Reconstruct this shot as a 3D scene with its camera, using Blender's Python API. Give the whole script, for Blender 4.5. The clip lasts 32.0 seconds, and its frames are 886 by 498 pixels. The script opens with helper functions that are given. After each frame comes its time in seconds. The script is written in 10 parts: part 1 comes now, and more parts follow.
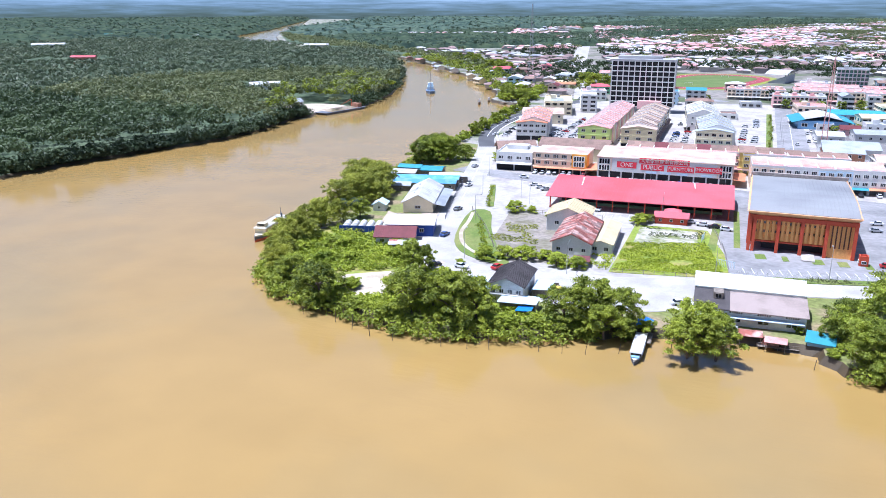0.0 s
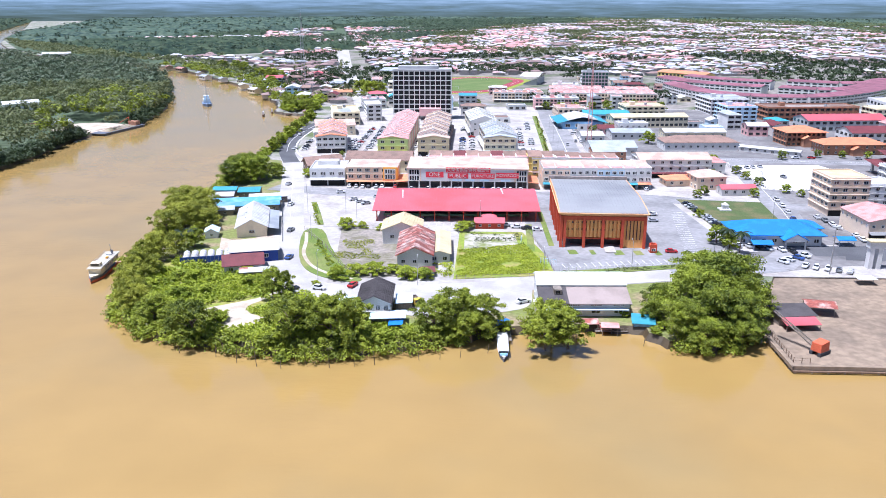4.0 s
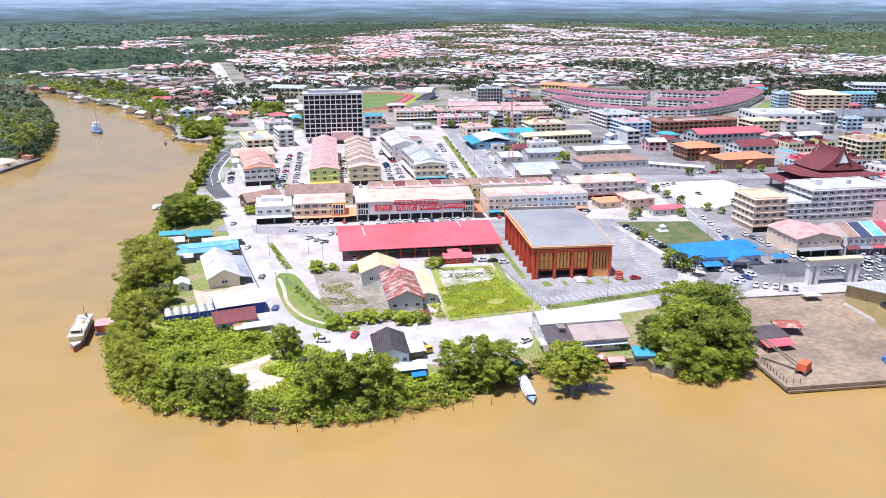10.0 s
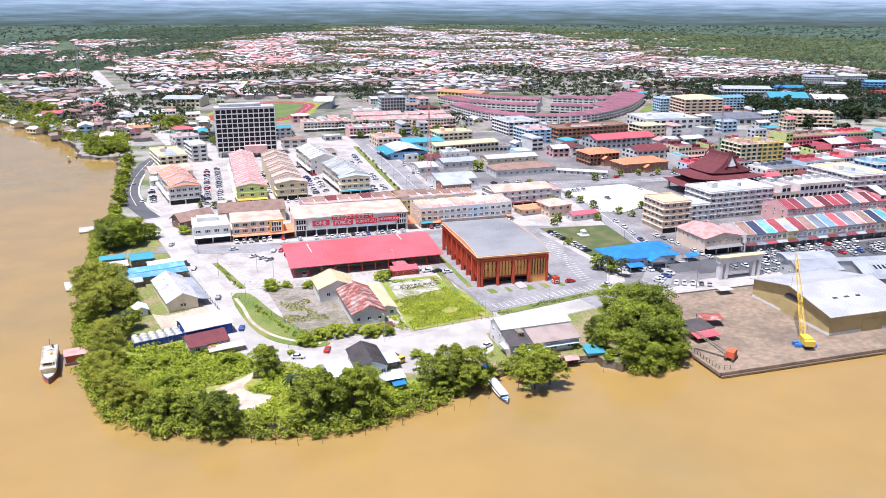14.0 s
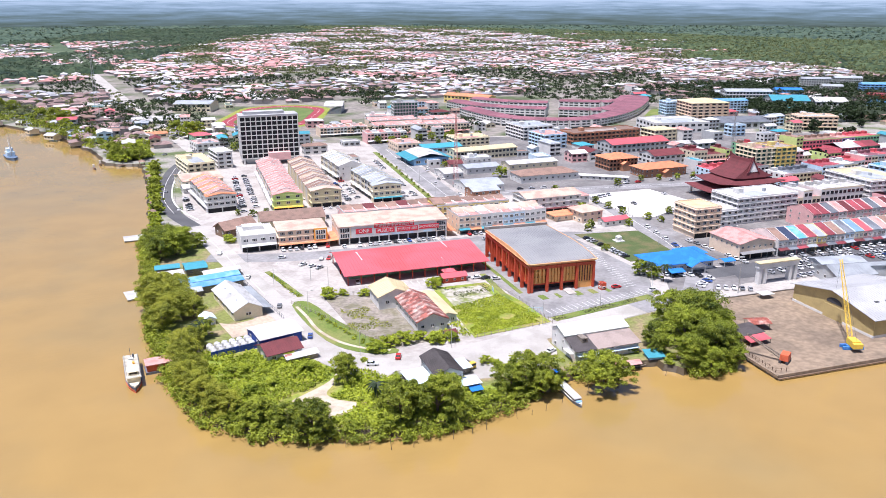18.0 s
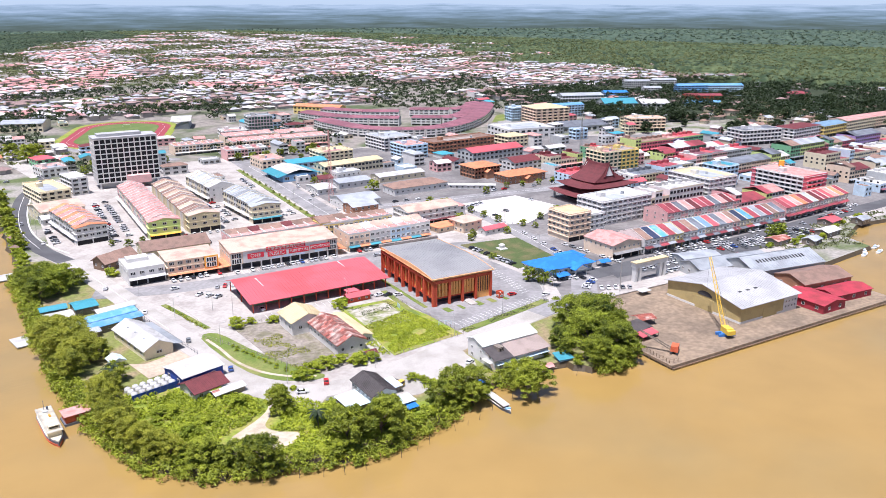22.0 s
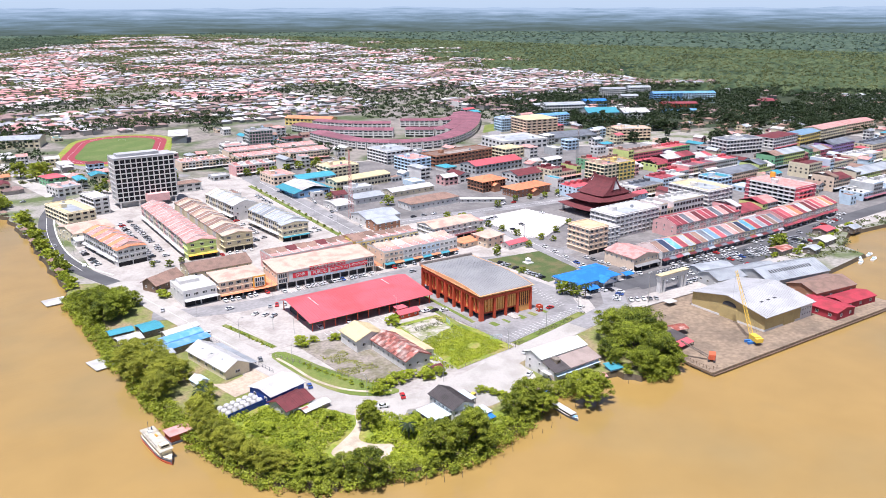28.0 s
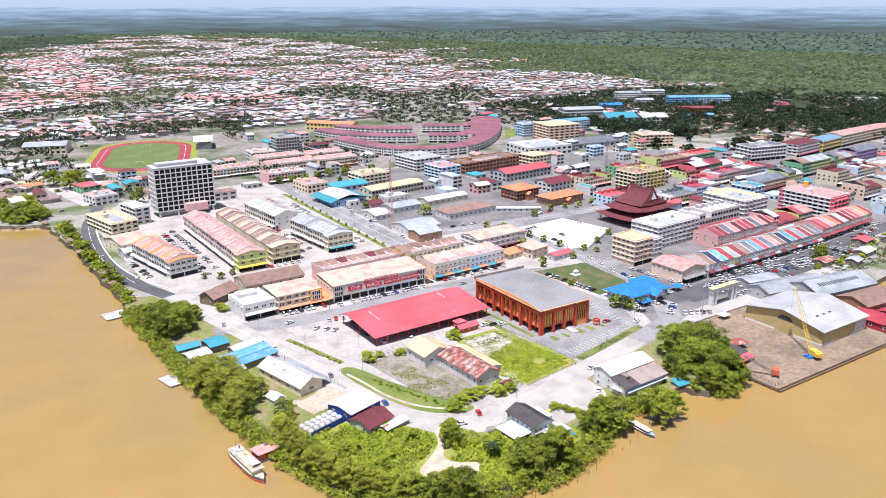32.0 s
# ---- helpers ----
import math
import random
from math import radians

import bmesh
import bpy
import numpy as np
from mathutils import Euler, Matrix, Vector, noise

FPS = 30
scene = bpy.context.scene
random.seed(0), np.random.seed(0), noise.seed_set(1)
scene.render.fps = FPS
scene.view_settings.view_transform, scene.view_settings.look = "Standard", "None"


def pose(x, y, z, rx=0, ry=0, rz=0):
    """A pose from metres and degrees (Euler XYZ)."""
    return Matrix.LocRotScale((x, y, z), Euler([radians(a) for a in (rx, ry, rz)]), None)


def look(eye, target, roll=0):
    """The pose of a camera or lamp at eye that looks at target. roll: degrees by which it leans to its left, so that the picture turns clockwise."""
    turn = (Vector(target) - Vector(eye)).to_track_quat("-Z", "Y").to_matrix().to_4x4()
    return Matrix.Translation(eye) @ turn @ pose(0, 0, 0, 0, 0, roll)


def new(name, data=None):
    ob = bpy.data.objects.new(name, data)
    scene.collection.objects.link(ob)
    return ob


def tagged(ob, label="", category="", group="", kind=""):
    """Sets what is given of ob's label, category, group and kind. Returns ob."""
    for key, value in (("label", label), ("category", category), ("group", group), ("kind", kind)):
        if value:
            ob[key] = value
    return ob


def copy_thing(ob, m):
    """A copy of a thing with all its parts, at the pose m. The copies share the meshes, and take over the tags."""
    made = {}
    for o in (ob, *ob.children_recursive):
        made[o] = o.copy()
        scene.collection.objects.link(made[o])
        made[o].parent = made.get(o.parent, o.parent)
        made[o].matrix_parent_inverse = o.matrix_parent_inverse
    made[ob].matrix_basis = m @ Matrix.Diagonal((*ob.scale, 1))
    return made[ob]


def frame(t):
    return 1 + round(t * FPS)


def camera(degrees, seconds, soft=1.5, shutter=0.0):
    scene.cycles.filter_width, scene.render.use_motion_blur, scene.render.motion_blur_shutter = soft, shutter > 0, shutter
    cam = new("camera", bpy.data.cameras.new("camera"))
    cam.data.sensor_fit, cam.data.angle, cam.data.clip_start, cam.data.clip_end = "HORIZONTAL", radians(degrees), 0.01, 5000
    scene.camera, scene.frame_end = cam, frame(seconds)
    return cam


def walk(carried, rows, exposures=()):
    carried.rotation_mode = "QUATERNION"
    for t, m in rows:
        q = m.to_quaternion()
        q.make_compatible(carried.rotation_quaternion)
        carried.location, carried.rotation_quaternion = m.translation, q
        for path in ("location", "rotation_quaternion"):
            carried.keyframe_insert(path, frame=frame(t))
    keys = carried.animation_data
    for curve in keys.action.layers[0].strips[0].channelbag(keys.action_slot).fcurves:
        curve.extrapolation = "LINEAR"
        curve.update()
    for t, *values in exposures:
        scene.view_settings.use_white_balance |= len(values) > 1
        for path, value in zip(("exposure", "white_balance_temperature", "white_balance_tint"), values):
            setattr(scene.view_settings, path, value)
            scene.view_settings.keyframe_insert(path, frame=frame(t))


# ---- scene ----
cam = camera(58.5, 32.0, soft=0.5)
SUN_UP, SUN_LEFT, SUN, SKY, EXPOSURE = 73.0, 118.0, 5.1, 0.072, 0.535
METRES, EYE, TILT, LEAN, TURN = 250.0, 75.8, -17.2, 0.0, 20.0
ROWS = [
    (0.0, 0.0, 0.0, 0.0, 0.0, 0.0, -0.0),
    (0.5, -0.0134, -0.0087, 0.0027, -1.03, -0.04, 0.28),
    (1.0, -0.0269, -0.0172, 0.0056, -2.77, -0.06, 0.78),
    (1.5, -0.0399, -0.025, 0.0086, -5.18, -0.11, 1.49),
    (2.0, -0.0541, -0.033, 0.0118, -8.32, -0.24, 2.42),
    (2.5, -0.0682, -0.0392, 0.0149, -10.06, -0.35, 2.94),
    (3.0, -0.0834, -0.0442, 0.019, -11.68, -0.44, 3.47),
    (3.5, -0.0988, -0.0477, 0.0236, -14.44, -0.64, 4.32),
    (4.0, -0.1127, -0.0493, 0.0284, -17.05, -0.88, 5.13),
    (4.5, -0.127, -0.0489, 0.0339, -19.73, -1.13, 5.96),
    (6.5, -0.1789, -0.0295, 0.0607, -21.26, -1.23, 6.71),
    (7.0, -0.1905, -0.0231, 0.0677, -21.78, -1.28, 6.88),
    (7.5, -0.2022, -0.0183, 0.0743, -22.99, -1.38, 7.18),
    (8.0, -0.2152, -0.0153, 0.0806, -24.79, -1.6, 7.6),
    (8.5, -0.2289, -0.0134, 0.0864, -26.15, -1.75, 7.92),
    (9.0, -0.2422, -0.0129, 0.0917, -26.71, -1.83, 8.01),
    (9.5, -0.2564, -0.0136, 0.0969, -26.9, -1.85, 8.05),
    (10.0, -0.2713, -0.0155, 0.1019, -27.06, -1.87, 8.07),
    (10.5, -0.2865, -0.0176, 0.1068, -27.21, -1.87, 8.11),
    (11.0, -0.2995, -0.0192, 0.1111, -27.37, -1.88, 8.15),
    (11.5, -0.315, -0.0208, 0.1163, -28.22, -1.99, 8.34),
    (12.0, -0.329, -0.0226, 0.121, -29.78, -2.23, 8.69),
    (12.5, -0.3448, -0.0246, 0.1261, -32.16, -2.61, 9.26),
    (13.0, -0.3587, -0.0258, 0.1305, -33.6, -2.85, 9.63),
    (13.5, -0.3759, -0.0273, 0.1361, -34.95, -3.1, 9.96),
    (15.5, -0.4357, -0.0242, 0.15, -36.26, -3.33, 10.29),
    (16.0, -0.4487, -0.0196, 0.1518, -36.25, -3.35, 10.33),
    (16.5, -0.4627, -0.0145, 0.158, -36.23, -3.36, 10.34),
    (17.0, -0.476, -0.0095, 0.1646, -36.22, -3.37, 10.33),
    (17.5, -0.4886, -0.0047, 0.171, -36.26, -3.39, 10.35),
    (18.0, -0.5025, 0.0005, 0.1781, -36.8, -3.49, 10.49),
    (18.5, -0.5153, 0.005, 0.1848, -38.25, -3.75, 10.86),
    (19.0, -0.5276, 0.0092, 0.1909, -40.4, -4.14, 11.33),
    (19.5, -0.5414, 0.014, 0.1983, -43.3, -4.72, 11.98),
    (20.0, -0.5551, 0.0188, 0.2053, -46.2, -5.33, 12.54),
    (20.5, -0.5693, 0.0243, 0.2126, -48.6, -5.84, 13.03),
    (21.0, -0.5822, 0.0298, 0.2195, -49.17, -5.95, 13.15),
    (21.5, -0.5952, 0.0356, 0.2265, -49.14, -5.93, 13.17),
    (22.0, -0.6079, 0.0407, 0.2331, -49.13, -5.92, 13.2),
    (22.5, -0.6219, 0.0461, 0.2402, -49.11, -5.89, 13.22),
    (23.0, -0.6356, 0.0505, 0.247, -49.12, -5.89, 13.22),
    (23.5, -0.6502, 0.0538, 0.2538, -49.25, -5.89, 13.25),
    (24.0, -0.6638, 0.0562, 0.2596, -49.44, -5.92, 13.28),
    (24.5, -0.6789, 0.059, 0.2661, -49.62, -5.92, 13.32),
    (25.0, -0.6924, 0.0616, 0.2718, -49.91, -5.96, 13.38),
    (25.5, -0.7061, 0.0645, 0.2778, -50.74, -6.16, 13.53),
    (27.5, -0.758, 0.0865, 0.3063, -52.17, -6.59, 13.85),
    (28.0, -0.7692, 0.0936, 0.3131, -52.22, -6.61, 13.86),
    (28.5, -0.7807, 0.1022, 0.3209, -52.27, -6.64, 13.88),
    (29.0, -0.7911, 0.1111, 0.3284, -52.3, -6.68, 13.89),
    (29.5, -0.8007, 0.12, 0.3356, -52.34, -6.72, 13.88),
    (30.0, -0.8112, 0.1308, 0.3441, -52.37, -6.75, 13.88),
    (30.5, -0.8202, 0.1405, 0.3514, -52.4, -6.79, 13.87),
    (31.0, -0.8293, 0.1507, 0.3596, -52.43, -6.8, 13.87),
    (31.5, -0.8385, 0.161, 0.3677, -52.46, -6.82, 13.86),
    (32.0, -0.8476, 0.1714, 0.3759, -52.48, -6.82, 13.85),
]
walk(cam, [(t, pose(0, 0, EYE, TILT, LEAN, TURN) @ pose(METRES * x, METRES * y, METRES * z, 90 + pitch, roll, yaw)) for t, x, y, z, yaw, pitch, roll in ROWS], [(0.0, EXPOSURE + 0.06, 5180, 16), (4.0, EXPOSURE + 0.04, 5360, 17), (10.0, EXPOSURE, 5660, 18), (20.0, EXPOSURE - 0.07, 5900, 18), (32.0, EXPOSURE - 0.1, 5950, 17)])


# ---- world and sun ----
def light():
    world = bpy.data.worlds.new("world")
    scene.world = world
    world.use_nodes = True
    nt = world.node_tree
    bg = nt.nodes["Background"]
    sky = nt.nodes.new("ShaderNodeTexSky")
    sky.sky_type, sky.sun_disc = "NISHITA", False
    sky.sun_elevation, sky.sun_rotation = radians(SUN_UP), radians(-SUN_LEFT)
    sky.air_density, sky.dust_density, sky.ozone_density = 1.0, 2.0, 2.0
    tint = nt.nodes.new("ShaderNodeMix")
    tint.data_type, tint.blend_type = "RGBA", "MULTIPLY"
    tint.inputs[0].default_value, tint.inputs[7].default_value = 1.0, (0.98, 0.98, 1.0, 1)
    nt.links.new(sky.outputs[0], tint.inputs[6])
    nt.links.new(tint.outputs[2], bg.inputs[0])
    bg.inputs[1].default_value = SKY
    sun = new("sun", bpy.data.lights.new("sun", "SUN"))
    sun.data.energy, sun.data.angle, sun.data.color = SUN, radians(0.6), (1.0, 0.95, 0.88)
    a, e = radians(SUN_LEFT), radians(SUN_UP)
    way = Vector((-math.sin(a) * math.cos(e), math.cos(a) * math.cos(e), math.sin(e)))
    sun.matrix_world = look(way * 400, (0, 0, 0))


light()


# ---- materials ----
def mat(name, colour, rough=0.7, vary=0.12, scale=0.3, fine=4.0, bump=0.0, metal=0.0, spec=0.5, island=0.0, obj=0.0, second=None, amount=0.5):
    """A surface with broad stains and fine grain. second: another colour that breaks through in patches of about 1/scale m."""
    m = bpy.data.materials.new(name)
    m.use_nodes = True
    nt = m.node_tree
    b = nt.nodes["Principled BSDF"]
    b.inputs["Roughness"].default_value = rough
    b.inputs["Metallic"].default_value = metal
    b.inputs["Specular IOR Level"].default_value = spec
    geo = nt.nodes.new("ShaderNodeNewGeometry")
    n1 = nt.nodes.new("ShaderNodeTexNoise")
    n1.inputs["Scale"].default_value, n1.inputs["Detail"].default_value = scale, 4
    n2 = nt.nodes.new("ShaderNodeTexNoise")
    n2.inputs["Scale"].default_value, n2.inputs["Detail"].default_value = fine, 2
    for n in (n1, n2):
        nt.links.new(geo.outputs["Position"], n.inputs["Vector"])
    c = (*colour, 1)
    base = nt.nodes.new("ShaderNodeMix")
    base.data_type = "RGBA"
    ramp = nt.nodes.new("ShaderNodeMapRange")
    lo = 0.5 + 0.22 * (0.5 - amount)
    ramp.inputs[1].default_value, ramp.inputs[2].default_value = lo - 0.05, lo + 0.13
    nt.links.new(n1.outputs[0], ramp.inputs[0])
    nt.links.new(ramp.outputs[0], base.inputs[0])
    base.inputs[6].default_value = c
    base.inputs[7].default_value = (*second, 1) if second else tuple(x * (1 - vary) for x in colour) + (1,)
    hsv = nt.nodes.new("ShaderNodeHueSaturation")
    nt.links.new(base.outputs[2], hsv.inputs["Color"])
    val = nt.nodes.new("ShaderNodeMapRange")
    val.inputs[1].default_value, val.inputs[2].default_value = 0.3, 0.7
    val.inputs[3].default_value, val.inputs[4].default_value = 1 - vary, 1 + vary
    nt.links.new(n2.outputs[0], val.inputs[0])
    last = val.outputs[0]
    for amt, sock in ((island, geo.outputs["Random Per Island"]), (obj, None)):
        if amt:
            if sock is None:
                oi = nt.nodes.new("ShaderNodeObjectInfo")
                sock = oi.outputs["Random"]
            r = nt.nodes.new("ShaderNodeMapRange")
            r.inputs[3].default_value, r.inputs[4].default_value = 1 - amt, 1 + amt
            nt.links.new(sock, r.inputs[0])
            mul = nt.nodes.new("ShaderNodeMath")
            mul.operation = "MULTIPLY"
            nt.links.new(last, mul.inputs[0])
            nt.links.new(r.outputs[0], mul.inputs[1])
            last = mul.outputs[0]
    nt.links.new(last, hsv.inputs["Value"])
    nt.links.new(hsv.outputs[0], b.inputs["Base Color"])
    if bump:
        bp = nt.nodes.new("ShaderNodeBump")
        bp.inputs["Strength"].default_value, bp.inputs["Distance"].default_value = bump, 0.1
        nt.links.new(n2.outputs[0], bp.inputs["Height"])
        nt.links.new(bp.outputs[0], b.inputs["Normal"])
    return m


def leaf_mat(name, dark, bright, scale=0.12):
    m = bpy.data.materials.new(name)
    m.use_nodes = True
    nt = m.node_tree
    b = nt.nodes["Principled BSDF"]
    b.inputs["Roughness"].default_value = 0.55
    b.inputs["Specular IOR Level"].default_value = 0.3
    geo = nt.nodes.new("ShaderNodeNewGeometry")
    mix = nt.nodes.new("ShaderNodeMix")
    mix.data_type = "RGBA"
    mix.inputs[6].default_value, mix.inputs[7].default_value = (*dark, 1), (*bright, 1)
    nz = nt.nodes.new("ShaderNodeTexNoise")
    nz.inputs["Scale"].default_value = scale
    nt.links.new(geo.outputs["Position"], nz.inputs["Vector"])
    add = nt.nodes.new("ShaderNodeMath")
    add.operation = "MULTIPLY_ADD"
    nt.links.new(geo.outputs["Random Per Island"], add.inputs[0])
    add.inputs[1].default_value = 0.42
    sh = nt.nodes.new("ShaderNodeMapRange")
    sh.inputs[1].default_value, sh.inputs[2].default_value = 0.35, 0.65
    sh.inputs[3].default_value, sh.inputs[4].default_value = 0.0, 0.5
    nt.links.new(nz.outputs[0], sh.inputs[0])
    nt.links.new(sh.outputs[0], add.inputs[2])
    oi = nt.nodes.new("ShaderNodeObjectInfo")
    more = nt.nodes.new("ShaderNodeMath")
    more.operation = "MULTIPLY_ADD"
    nt.links.new(oi.outputs["Random"], more.inputs[0])
    more.inputs[1].default_value = 0.36
    nt.links.new(add.outputs[0], more.inputs[2])
    off = nt.nodes.new("ShaderNodeMath")
    off.operation, off.inputs[1].default_value = "SUBTRACT", 0.1
    nt.links.new(more.outputs[0], off.inputs[0])
    nt.links.new(off.outputs[0], mix.inputs[0])
    nt.links.new(mix.outputs[2], b.inputs["Base Color"])
    tr = nt.nodes.new("ShaderNodeBsdfTranslucent")
    nt.links.new(mix.outputs[2], tr.inputs[0])
    ms = nt.nodes.new("ShaderNodeMixShader")
    ms.inputs[0].default_value = 0.22
    nt.links.new(b.outputs[0], ms.inputs[1])
    nt.links.new(tr.outputs[0], ms.inputs[2])
    nt.links.new(ms.outputs[0], nt.nodes["Material Output"].inputs[0])
    return m


def water_mat():
    m = mat("river_water", (0.345, 0.222, 0.07), rough=0.09, vary=0.05, scale=0.012, fine=0.05, second=(0.3, 0.207, 0.078))
    nt = m.node_tree
    b = nt.nodes["Principled BSDF"]
    geo = nt.nodes.new("ShaderNodeNewGeometry")
    mp = nt.nodes.new("ShaderNodeMapping")
    mp.inputs["Rotation"].default_value, mp.inputs["Scale"].default_value = (0, 0, radians(25)), (0.35, 1.1, 1)
    nt.links.new(geo.outputs["Position"], mp.inputs["Vector"])
    nz = nt.nodes.new("ShaderNodeTexNoise")
    nz.inputs["Scale"].default_value, nz.inputs["Detail"].default_value = 0.55, 5
    nt.links.new(mp.outputs[0], nz.inputs["Vector"])
    n3 = nt.nodes.new("ShaderNodeTexNoise")
    n3.inputs["Scale"].default_value, n3.inputs["Detail"].default_value = 0.02, 3
    nt.links.new(geo.outputs["Position"], n3.inputs["Vector"])
    mr = nt.nodes.new("ShaderNodeMapRange")
    mr.inputs[1].default_value, mr.inputs[2].default_value, mr.inputs[3].default_value, mr.inputs[4].default_value = 0.4, 0.62, 0.05, 0.42
    nt.links.new(n3.outputs[0], mr.inputs[0])
    bp = nt.nodes.new("ShaderNodeBump")
    bp.inputs["Distance"].default_value = 0.25
    nt.links.new(mr.outputs[0], bp.inputs["Strength"])
    nt.links.new(nz.outputs[0], bp.inputs["Height"])
    nt.links.new(bp.outputs[0], b.inputs["Normal"])
    b.inputs["IOR"].default_value = 1.65
    return m


def glass_mat(name, tint=(0.03, 0.04, 0.05)):
    m = mat(name, tint, rough=0.08, vary=0.2, obj=0.5, spec=0.8)
    return m


